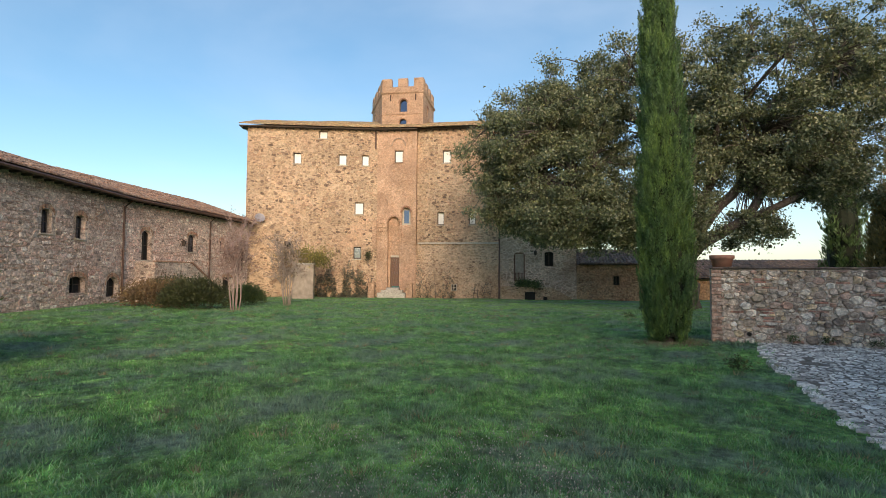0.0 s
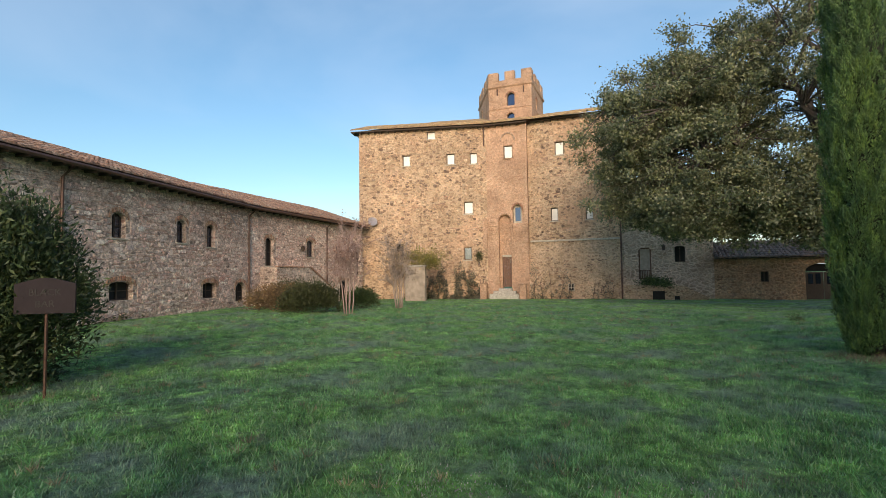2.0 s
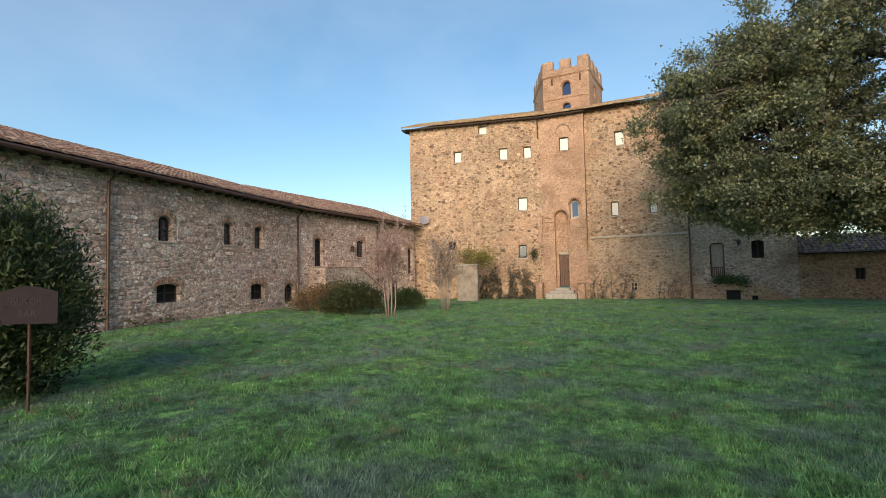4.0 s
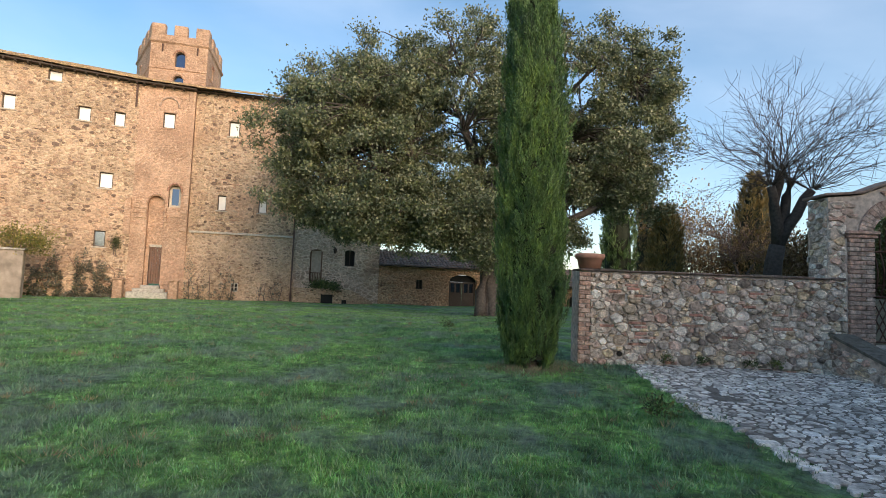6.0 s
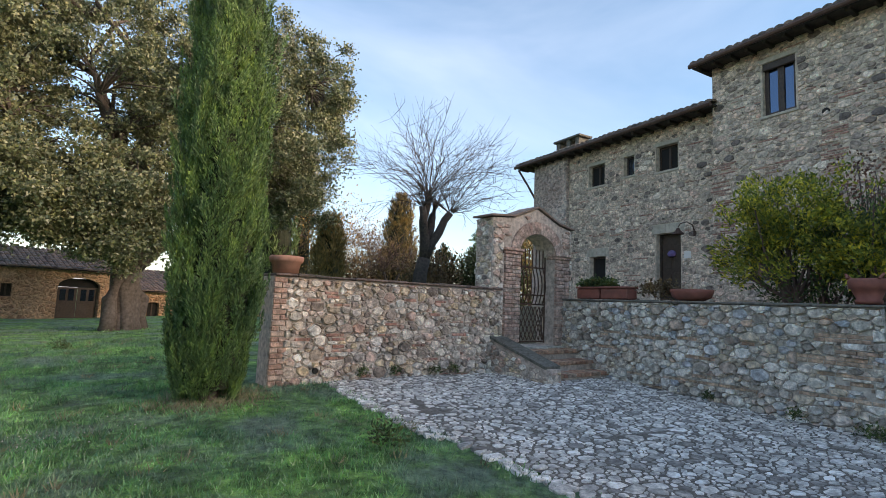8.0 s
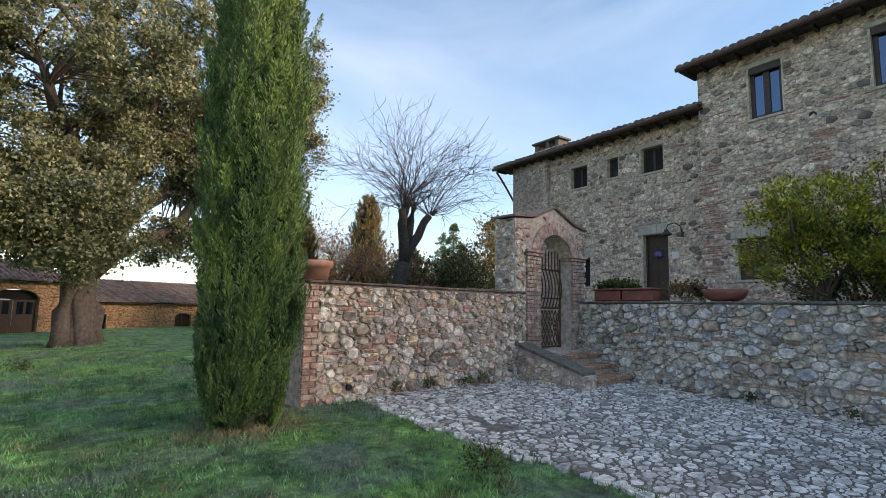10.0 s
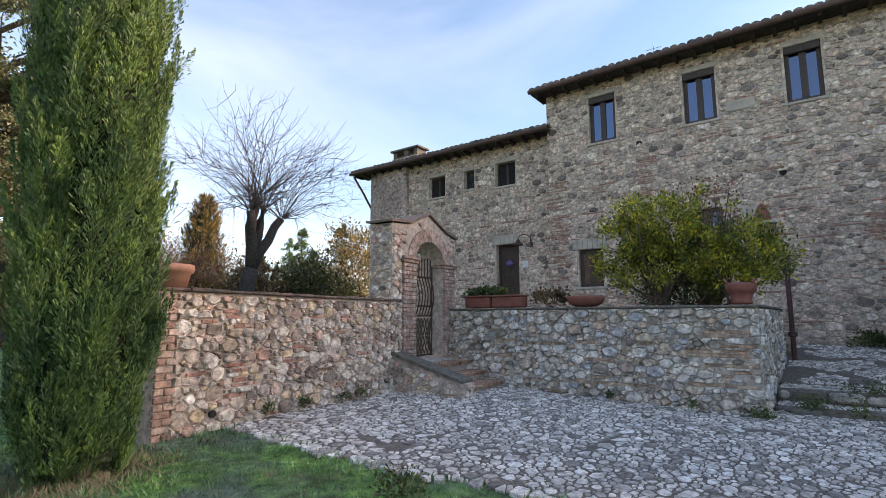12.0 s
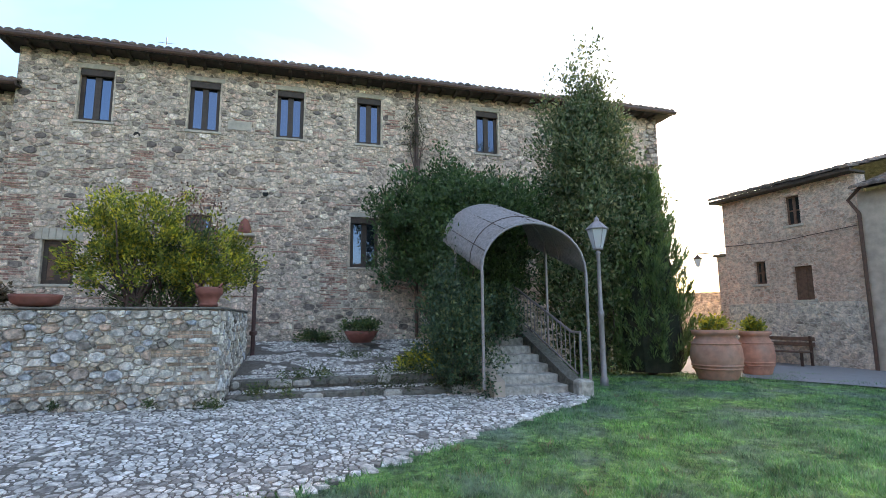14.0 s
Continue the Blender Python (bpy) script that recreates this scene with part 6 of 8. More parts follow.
# holm oak with a wide, uneven crown
def holm_oak():
    rng = np.random.default_rng(101)
    ob = thing("holm_oak", (-3.8, 29.0, -0.2), "large old holm oak with a wide grey-green crown", "tree")
    fork = np.array([-4.0, 29.0, 2.5])
    b = Solid()
    b.tube(branch_path((-4.0, 29.0, -0.3), fork, rng, 0.04, 5), [0.85, 0.62, 0.55, 0.52, 0.5, 0.52], 12)
    for k in range(5):
        a = k * 1.26 + rng.uniform(-0.3, 0.5)
        out = np.array([math.cos(a), math.sin(a), 0.0])
        root = np.array([-4.0, 29.0, -0.3]) + out * rng.uniform(0.62, 0.95)
        Solid().tube(branch_path(root, fork + out * rng.uniform(0.1, 0.3), rng, 0.1, 5), list(np.linspace(rng.uniform(0.26, 0.36), 0.18, 6)), 8).done("root_flare", M_BARK, ob, smooth=True)
    domes = (((-10.9, 27.2, 7.8), (4.2, 4.0, 4.6), 230, 3.0, 0.3), ((-5.6, 29.0, 10.0), (4.7, 4.4, 5.4), 260, 3.4, 0.35), ((0.5, 30.2, 10.8), (4.7, 4.5, 4.5), 220, 5.4, 0.55), ((-9.5, 28.2, 10.2), (3.4, 3.2, 2.6), 120, 8.0, 0.3), ((-8.4, 26.2, 4.7), (3.4, 2.0, 1.8), 110, 2.9, 0.3), ((-4.9, 27.2, 4.6), (2.9, 1.9, 2.0), 120, 2.5, 0.25), ((-0.9, 29.6, 3.9), (1.5, 1.2, 1.0), 26, 2.9, 0.2), ((2.6, 30.0, 6.0), (1.8, 1.6, 1.3), 34, 4.6, 0.3), ((-12.6, 28.0, 7.3), (2.4, 2.5, 3.2), 115, 4.2, 0.3), ((-11.3, 28.6, 10.9), (2.7, 2.7, 2.9), 80, 7.5, 0.3), ((1.2, 29.8, 7.0), (2.8, 2.2, 1.6), 90, 5.3, 0.2), ((3.0, 30.0, 10.0), (2.2, 2.4, 3.4), 70, 6.5, 0.4), ((-2.2, 28.6, 8.6), (3.0, 2.2, 3.2), 60, 5.0, 0.3), ((-7.6, 27.4, 4.0), (2.3, 1.6, 1.2), 70, 2.6, 0.2), ((-4.9, 27.2, 3.7), (2.1, 1.5, 1.4), 64, 2.2, 0.2), ((-10.4, 27.5, 4.3), (1.7, 1.4, 1.3), 50, 2.9, 0.2), ((-12.3, 27.6, 4.9), (1.5, 1.4, 1.1), 32, 3.9, 0.2))
    # great limbs that lean outwards from the fork
    for ways, r0, r1 in ((((-3.9, 29.0, 2.3), (-3.0, 29.1, 3.3), (-1.0, 29.4, 4.5), (0.1, 29.6, 6.6), (1.6, 29.9, 9.0)), 0.36, 0.12), (((-1.6, 29.3, 4.1), (0.6, 29.5, 5.2), (2.3, 29.9, 6.3), (3.6, 30.2, 8.4)), 0.22, 0.08), (((-4.0, 29.0, 2.4), (-3.3, 29.1, 4.4), (-2.7, 29.2, 6.1), (-1.4, 29.4, 8.4), (-0.6, 29.6, 11.0)), 0.34, 0.1), (((-2.7, 29.2, 6.1), (-2.5, 28.9, 7.7), (-2.1, 29.0, 9.6), (-2.4, 29.2, 11.5)), 0.2, 0.08)):
        Solid().tube(ways, list(np.linspace(r0, r1, len(ways))), 9).done("limb", M_BARK, ob, smooth=True)
    limbs = []
    for (cx, cy, cz), (rx, ry, rz), _, _, _ in domes[:3]:
        hub = np.array([cx, cy, cz - rz * 0.45]) * 0.6 + fork * 0.4
        Solid().tube(branch_path(fork, hub, rng, 0.1, 6), list(np.linspace(0.34, 0.22, 7)), 9).done("limb", M_BARK, ob, smooth=True)
        for k in range(5):
            ang = 2 * math.pi * k / 5 + rng.uniform(-0.3, 0.3)
            el = rng.uniform(0.0, 1.1)
            end = np.array([cx, cy, cz]) + 0.7 * np.array([rx * math.cos(ang) * math.cos(el), ry * math.sin(ang) * math.cos(el), rz * math.sin(el)])
            path = branch_path(hub, end, rng, 0.22, 7)
            Solid().tube(path, list(np.linspace(rng.uniform(0.14, 0.2), 0.05, 8)), 7).done("limb", M_BARK, ob, smooth=True)
            limbs.append(path)
    nodes_ = np.concatenate([p[1:] for p in limbs])
    b.done("trunk", M_BARK, ob, "thick grey trunk that forks low", smooth=True)
    cc = []
    for centre, radii, count, floor, hollow in domes:
        d = crown_clumps(rng, centre, radii, count, 0.38, hollow)
        d[:, 2] = np.maximum(d[:, 2], floor + rng.uniform(0, 0.6, len(d)))
        cc.append(d)
    cc = np.concatenate(cc)
    tw = Solid()
    for c in cc:
        start = nodes_[np.argmin(np.linalg.norm(nodes_ - c - [0, 0, -0.6], axis=1))]
        tw.tube(branch_path(start, c, rng, 0.12, 3), [0.055, 0.04, 0.025, 0.012], 4, caps=False)
    tagged(tw.done("twig_crown", M_BARK, ob), kind="stuff")
    pts = (cc[:, None, :] + rng.normal(size=(len(cc), 260, 3)) * [0.30, 0.30, 0.19] * rng.uniform(0.6, 1.25, (len(cc), 1, 1))).reshape(-1, 3)
    axis = np.tile([0.0, 0.0, 0.25], (len(pts), 1))
    under(fast_mesh("crown", leaf_wedges(pts, 0.125, rng, 0.75, axis, 0.7), 3, L_OAK), ob, "dense small evergreen leaves with gaps of sky")


holm_oak()


def cypress(name, label, at, height, profile, tufts, sprays, size, mat, seed, core=0.72, trunk=0.12, lumpy=0.4, loose=1.0, aspect=0.15, bend=0.0):
    """A column of upright tufts. profile: (share of height, radius). bend: how far it leans to the west with height."""
    rng = np.random.default_rng(seed)
    ob = thing(name, at, label, "cypress tree")
    hs, rs = zip(*profile)

    def radius(z):
        return np.interp(z / height, hs, rs)

    b = Solid().tube([(at[0], at[1], at[2] - 0.1), (at[0], at[1], at[2] + height * 0.8)], [trunk, 0.02], 8)
    b.done("trunk", M_BARK, ob)
    # solid core added behind the plumes, coloured as dark as shaded gaps
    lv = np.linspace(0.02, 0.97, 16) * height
    Solid().lathe(at, [(0.01, lv[0])] + [(max(0.01, radius(z) * core), z) for z in lv] + [(0.005, height * 0.985)], 14).done("shade_core", L_CORE, ob)
    z0 = rng.uniform(0.0, 0.97, tufts) * height
    ang = rng.uniform(0, 2 * np.pi, tufts)
    ln = rng.uniform(0.3, 0.8, tufts) * min(1.0, height / 6) * (0.4 + 0.6 * loose)
    lump = np.array([1 + 0.5 * lumpy * noise.noise(Vector((math.cos(q) * 1.6, math.sin(q) * 1.6, w * 1.1 + seed))) + 0.3 * lumpy * noise.noise(Vector((math.cos(q) * 4, math.sin(q) * 4, w * 3.3))) for q, w in zip(ang, z0)])
    k = rng.uniform(0.0, 1.0, (tufts, sprays))
    # each plume leans out from the crown, curls up and tapers to its tip
    lean = rng.uniform(0.12, 0.5, tufts)[:, None] * loose
    turn = rng.normal(size=(tufts, 1)) * 0.22
    start = np.maximum(radius(z0) * lump * rng.uniform(0.62, 0.92, tufts), 0.02)[:, None]
    fat = (0.2 * ln)[:, None] * np.sin(np.pi * np.clip(k * 0.85 + 0.12, 0, 1)) * (1.05 - 0.6 * k)
    side, out = rng.normal(size=k.shape) * fat * 0.55, rng.normal(size=k.shape) * fat * 0.3
    rr = start + lean * ln[:, None] * np.sin(k * 1.5) * np.clip(radius(z0)[:, None] / 0.4, 0.3, 1) + out
    ta = turn * ln[:, None] * k + side
    zz = z0[:, None] + ln[:, None] * k
    keep_ = (zz < height * 1.01) & (zz > 0.03)
    ca, sa = np.cos(ang)[:, None], np.sin(ang)[:, None]
    pts = np.stack([at[0] + rr * ca - ta * sa, at[1] + rr * sa + ta * ca, at[2] + zz], -1)[keep_]
    pts[:, 0] -= bend * (pts[:, 2] - at[2])
    swing = turn + 1.5 * side / np.maximum(fat, 0.02) * 0.45
    rad = lean * 0.9 + 0.25 * out / np.maximum(fat, 0.02)
    axis = np.stack([rad * ca - swing * sa, rad * sa + swing * ca, np.full_like(rr, 0.85)], -1)[keep_]
    if loose < 1:
        under(fast_mesh("crown", leaf_wedges(pts, size, rng, aspect, axis, 0.16), 3, mat), ob, "dense upright dark green sprays")
    else:
        under(fast_mesh("crown", leaf_quads(pts, size, rng, aspect, axis, 0.15), 4, mat), ob, "dense upright dark green sprays")
    return ob


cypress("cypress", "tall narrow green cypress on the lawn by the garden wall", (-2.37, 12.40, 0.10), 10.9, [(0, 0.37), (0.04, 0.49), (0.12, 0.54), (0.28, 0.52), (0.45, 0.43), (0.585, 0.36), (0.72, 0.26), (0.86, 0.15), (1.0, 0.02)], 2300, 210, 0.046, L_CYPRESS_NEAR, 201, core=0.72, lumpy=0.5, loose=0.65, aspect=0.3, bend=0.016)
for at, h, r, mat, seed in (((5.2, 48.9, 0), 12.3, 1.0, L_CYP, 211), ((8.9, 53.3, 0), 14.3, 1.1, L_CYP_BROWN, 212), ((11.4, 36.9, 0.5), 8.2, 1.5, L_CYP_BROWN, 213), ((3.9, 39.0, 0), 10.5, 1.2, L_CYP, 214), ((4.6, 30.5, 0.0), 5.6, 0.9, L_CYP_BROWN, 215)):
    cypress("cypress", "distant cypress tree beyond the garden" if mat is L_CYP else "browned cypress tree beyond the garden", at, h, [(0, r * 0.5), (0.1, r * 0.9), (0.3, r), (0.6, r * 0.75), (0.85, r * 0.4), (1, 0.03)], 420, 26, 0.3, mat, seed)


def twig_tree(name, label, base, knuckles, reach, twigs, subs, seed, trunk_r, up=0.55, category="tree", leaf=None, leaf_n=0, mat=None, thick=0.06, sub_len=(0.12, 0.34), low_fork=0.45):
    """A leafless tree: trunk, limbs to each knuckle, fans of thin twigs."""
    rng = np.random.default_rng(seed)
    ob = thing(name, base, label, category)
    base = np.array(base, float)
    fork = base + (np.mean(knuckles, axis=0) - base) * low_fork
    b = Solid().tube(branch_path(base, fork, rng, 0.05, 4), list(np.linspace(trunk_r, trunk_r * 0.75, 5)), 10)
    for q in knuckles:
        b.tube(branch_path(fork, q, rng, 0.08, 4), list(np.linspace(trunk_r * 0.62, trunk_r * 0.42, 5)), 8)
    b.done("trunk", mat or M_BARK, ob, smooth=True)
    tw, ends = Solid(), []
    for q in knuckles:
        q = np.array(q, float)
        for _ in range(twigs):
            d = rng.normal(size=3)
            d[2] = abs(d[2]) * 0.75 + up * rng.uniform(-0.35, 1.2)
            d /= np.linalg.norm(d)
            tip = q + d * reach * rng.uniform(0.55, 1.05)
            path = branch_path(q + d * 0.1, tip, rng, 0.11, 4)
            r = max(trunk_r * thick, 0.013)
            tw.tube(path, [r, r * 0.75, r * 0.55, r * 0.4, r * 0.18], 4, caps=False)
            for _ in range(subs):
                k = int(rng.integers(1, 5))
                s = path[k - 1] * 0.4 + path[k] * 0.6
                e = d * 0.7 + rng.normal(size=3) * 0.55
                e2 = s + e / np.linalg.norm(e) * reach * rng.uniform(*sub_len)
                q_ = max(r * 0.42, 0.009) if thick < 0.1 else r * 0.26
                tw.tube([s, (s + e2) / 2 + rng.normal(size=3) * 0.03 * reach, e2], [q_, q_ * 0.7, q_ * 0.35], 3, caps=False)
                ends.append(e2)
    tagged(tw.done("twig_crown", mat or M_TWIG, ob), kind="stuff")
    if leaf:
        ends = np.array(ends)
        pick = ends[rng.integers(len(ends), size=leaf_n)] + rng.normal(size=(leaf_n, 3)) * 0.12 * reach
        under(fast_mesh("leaves", leaf_quads(pick, 0.09 * max(1.0, reach / 2), rng, 0.6), 4, leaf), ob)
    return ob


twig_tree("bare_tree", "leafless pollarded tree with a leaning dark trunk", (7.0, 25.6, 0.3), [(7.0, 25.0, 5.7), (7.5, 25.4, 6.4), (8.5, 25.1, 5.6), (8.0, 25.6, 6.0)], 4.6, 22, 10, 301, 0.38, up=0.25, thick=0.05, low_fork=0.56, sub_len=(0.12, 0.42), mat=m_plain("dark_bark", (0.055, 0.045, 0.04), 0.95, 0.4, 10, bump=0.8))
twig_tree("autumn_tree", "thin tree with orange autumn leaves beyond the garden", (10.8, 50.5, 0), [(10.4, 50.3, 5.5), (11.6, 50.8, 5.2), (11.0, 49.8, 6.5)], 4.2, 30, 6, 302, 0.3, leaf=L_AUTUMN, leaf_n=2600)
twig_tree("autumn_tree", "sparse brown tree beyond the garden wall", (13.3, 46.0, 0), [(13.0, 46.2, 4.6), (14.2, 45.6, 4.8), (12.6, 45.5, 5.6)], 3.8, 34, 8, 303, 0.28, leaf=L_BROWN, leaf_n=1500)
twig_tree("autumn_tree", "sparse brown tree beyond the garden wall", (9.2, 33.5, 0), [(9.0, 33.6, 3.2), (9.9, 33.2, 3.4)], 2.4, 30, 8, 304, 0.16, leaf=L_BROWN, leaf_n=900)
# conifers behind the gate
for x, y, h, r, seed in ((14.5, 30.5, 5.4, 2.4, 321), (12.8, 33.0, 5.2, 2.3, 322), (17.7, 35.7, 7.6, 2.6, 323), (22.0, 36.5, 9.0, 3.0, 324), (19.5, 39.5, 7.6, 3.0, 325), (30.5, 35.0, 16.2, 2.2, 326), (-47, 1.0, 10.8, 1.8, 327)):
    rng = np.random.default_rng(seed)
    ob = thing("conifer", (x, y, 0.3), "dark green conifer with drooping branches", "tree")
    Solid().tube([(x, y, 0), (x, y, h)], [0.16, 0.02], 7).done("trunk", M_BARK, ob)
    pts, ax = [], []
    for k in range(150):
        z = h * (1 - rng.uniform() ** 0.8 * 0.94)
        ln = (r * (1 - z / h) ** 0.85 + 0.1) * rng.uniform(0.5, 1.2)
        a = rng.uniform(0, 2 * np.pi)
        tt = rng.uniform(0.05, 1.0, 75)[:, None]
        d = np.array([math.cos(a), math.sin(a), rng.uniform(-0.05, 0.3)])
        p = np.array([x, y, z]) + d * ln * tt + np.array([0, 0, -0.3]) * ln * tt**2 + rng.normal(size=(75, 3)) * [0.07, 0.07, 0.04] * (1.3 - tt)
        p[:, 2] -= np.abs(rng.normal(size=75)) * 0.1
        pts.append(p)
        ax.append(np.tile(d, (75, 1)))
    under(fast_mesh("crown", leaf_quads(np.concatenate(pts), 0.15, rng, 0.3, np.concatenate(ax), 0.6), 4, L_CYP if seed % 2 else L_HEDGE), ob)

for x, y, z, rx, rz, mat, seed in ((13.5, 29.0, 2.8, 2.3, 2.0, L_HEDGE, 331), (10.4, 29.8, 2.5, 1.6, 1.5, L_BROWN, 332), (18.6, 31.4, 4.4, 2.4, 3.4, L_CYP_BROWN, 333), (9.0, 37.5, 2.6, 2.4, 1.9, L_BROWN, 334), (14.8, 41.0, 3.0, 3.0, 2.6, L_BROWN, 335)):
    shrub("garden_thicket", "brown and green thicket beyond the garden wall", (x, y, z), (rx, rx * 0.8, rz), 170, 36, 0.2, mat, seed, 0.3, 16, rough=0.6, low=-1.0)

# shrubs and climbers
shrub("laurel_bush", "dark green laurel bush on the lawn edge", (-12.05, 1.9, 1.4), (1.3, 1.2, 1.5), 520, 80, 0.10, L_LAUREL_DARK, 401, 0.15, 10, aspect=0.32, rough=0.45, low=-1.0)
shrub("yellow_shrub", "yellow-green evergreen shrub on the terrace", (6.1, 9.65, 2.8), (0.75, 0.95, 1.05), 200, 60, 0.08, L_YELLOW, 402, 0.075, 22, rough=0.9, low=-0.6, hollow=0.5, aspect=0.4)
shrub("yellow_shrub", "yellow-green low shrub beside a red pot", (6.05, 8.4, 2.5), (0.65, 0.85, 0.75), 140, 55, 0.075, L_YELLOW, 403, 0.075, 14, rough=0.9, low=-0.7, hollow=0.5, aspect=0.4)
# inner mass added: green base of the yellow shrubs, interior shade in its colour
shrub("shrub_dark_interior", "dark green base and shaded inside of the yellow shrubs", (6.3, 9.25, 2.35), (0.6, 1.1, 0.95), 140, 50, 0.065, L_LAUREL, 419, 0.1, 14, rough=0.8, low=-1.0, hollow=0.3, aspect=0.45)
shrub("dry_shrub", "dry reddish brown shrub against the house", (7.3, 9.0, 2.95), (0.5, 0.8, 1.45), 120, 14, 0.055, leaf_material("reddish_dry_leaf", [(0.20, 0.09, 0.07), (0.28, 0.14, 0.10), (0.16, 0.09, 0.07)]), 404, 0.14, 40, aspect=0.7)
shrub("vine", "thin brown vine climbing beside the downpipe", (11.62, 3.1, 7.7), (0.13, 0.35, 1.5), 46, 18, 0.07, L_HEDGE, 414, 0.09, 8, rough=0.6, low=-1.0, category="climber")
shrub("climber", "dark green climber covering the house wall", (10.6, 2.3, 3.4), (1.4, 2.3, 3.0), 560, 62, 0.12, L_IVY, 405, 0.14, 10, rough=0.5, category="climber", hollow=0.5)
shrub("climber", "dark climber over the back of the canopy", (8.7, 1.6, 4.0), (1.7, 1.9, 1.35), 330, 55, 0.11, L_IVY, 406, 0.13, 6, rough=0.55, category="climber")
shrub("climber", "green shrub round the foot of the canopy post", (5.75, 3.55, 1.25), (1.0, 0.65, 1.25), 290, 60, 0.075, L_BLUEGREEN, 407, 0.12, 10, category="shrub", rough=0.6, low=-1.0)
shrub("climber", "green climber trailing over the entrance stair", (6.7, 2.35, 1.3), (0.8, 0.55, 0.6), 120, 50, 0.08, L_BLUEGREEN, 417, 0.12, 6, category="climber", rough=0.8)
# leaf mass added as dark fill where the stair head lies in shade
shrub("climber", "climber leaves added as dark fill at the stair head", (8.3, 1.75, 2.35), (0.8, 0.7, 1.0), 170, 55, 0.10, L_IVY, 418, 0.16, 6, category="climber", rough=0.7)
shrub("low_plant", "low green plants along the paved steps", (6.6, 3.9, 0.5), (0.7, 0.7, 0.25), 60, 40, 0.08, L_YELLOW, 408, 0.1, 4)
for k, (x, y, z, r) in enumerate(((5.48, 7.2, 0.16, 0.5), (5.5, 5.0, 0.16, 0.6), (6.1, 6.4, 0.36, 0.7), (6.15, 4.6, 0.38, 0.6), (5.5, 3.6, 0.14, 0.6), (8.6, 5.4, 0.54, 0.5), (11.4, 5.4, 0.85, 0.7), (7.4, 4.2, 0.43, 0.7), (4.72, 8.05, 0.06, 0.18))):
    shrub("low_plant", "low green and yellowed plants on the paved steps", (x, y, z + 0.03), (r * 0.35, r, 0.06 + 0.05 * r), int(14 + 26 * r), 18, 0.05, L_HEDGE if k % 3 == 1 else L_LAUREL, 470 + k, 0.07, 4, category="plant", rough=0.9)
# vines that also fill the canopy's shaded inside with dark leaves
shrub("climber", "dark tangled climber inside the canopy", (9.0, 2.1, 2.9), (0.9, 1.1, 1.9), 260, 55, 0.12, L_IVY, 415, 0.22, 6, rough=0.6, category="climber")
shrub("climber", "straggling climber hanging beside the stair", (6.9, 3.2, 1.9), (1.1, 0.4, 1.4), 110, 45, 0.10, L_IVY, 416, 0.16, 9, rough=0.9, category="climber")
shrub("hedge_bush", "clipped olive green bush beside the long wing", (-21.3, 13.2, 0.55), (1.45, 1.3, 0.75), 220, 60, 0.09, L_HEDGE, 409, 0.13, 5, rough=0.15)
shrub("hedge_bush", "clipped dark green bush beside the long wing", (-22.6, 16.8, 0.38), (0.85, 0.85, 0.55), 140, 55, 0.09, L_LAUREL, 410, 0.11, 4, rough=0.12)
shrub("dry_bush", "brown dry bush beside the long wing", (-24.2, 13.2, 0.5), (1.6, 1.3, 0.65), 180, 40, 0.10, L_BROWN, 411, 0.18, 12)
shrub("dry_bush", "brown dry bush below the stair", (-26.5, 15.2, 0.6), (1.2, 1.0, 0.75), 120, 40, 0.10, L_HEDGE, 412, 0.18, 12)
shrub("rose_climber", "yellowing climber spreading over a stone pier", (-28.6, 26.7, 2.75), (2.3, 0.8, 0.7), 120, 30, 0.11, L_CLIMBER_YELLOW, 413, 0.2, 26, rough=0.9, low=-1.0)
def wall_creeper(fr, s0, s1, z1, count, seed, mat, out=0.12, label="grey-green creeper on the foot of the castle wall"):
    """Leaves that cling to a wall in an uneven patch."""
    rng = np.random.default_rng(seed)
    ob = thing("wall_creeper", tuple(fr((s0 + s1) / 2, out, 0)), label, "climber")
    pts = []
    while len(pts) < count:
        s, k = rng.uniform(s0, s1), rng.uniform() ** 1.5
        edge = z1 * (0.55 + 0.9 * noise.noise(Vector((s * 1.3, seed, 0))) + 0.4 * noise.noise(Vector((s * 4.1, seed, 2))))
        z = -0.2 + k * z1 * 1.2
        if z < edge and noise.noise(Vector((s * 2.2, z * 2.2, seed))) > -0.15:
            pts.append(fr(s, out + abs(rng.normal()) * out * 0.6 + 0.1 * max(0.0, 0.5 - z), z))
    under(fast_mesh("foliage", leaf_quads(np.array(pts), 0.12, rng, 0.6, np.tile(np.array(fr.n) - [0, 0, 0.3], (count, 1)), 0.6), 4, mat), ob)
    for k in range(5):
        s = s0 + (s1 - s0) * (k + 0.5) / 5
        Solid().tube([fr(s, out, -0.3), fr(s + rng.normal() * 0.2, 0.06, z1 * 0.4), fr(s + rng.normal() * 0.5, 0.05, z1 * 0.8)], [0.025, 0.018, 0.008], 4).done("stem", M_TWIG, ob)


L_CREEPER = leaf_material("creeper_leaf", [(0.14, 0.13, 0.105), (0.20, 0.19, 0.15), (0.28, 0.26, 0.21), (0.11, 0.13, 0.07)])
wall_creeper(F_CL, 5.6, 9.9, 3.0, 5200, 421, L_CREEPER, out=0.3)
wall_creeper(F_CL, 3.6, 6.4, 1.0, 500, 422, L_LAUREL)
wall_creeper(F_CR.shifted(0.5), 0.2, 3.2, 2.4, 700, 423, L_CREEPER)
wall_creeper(F_CR.shifted(0.5), 4.5, 6.0, 1.2, 200, 424, L_CREEPER)
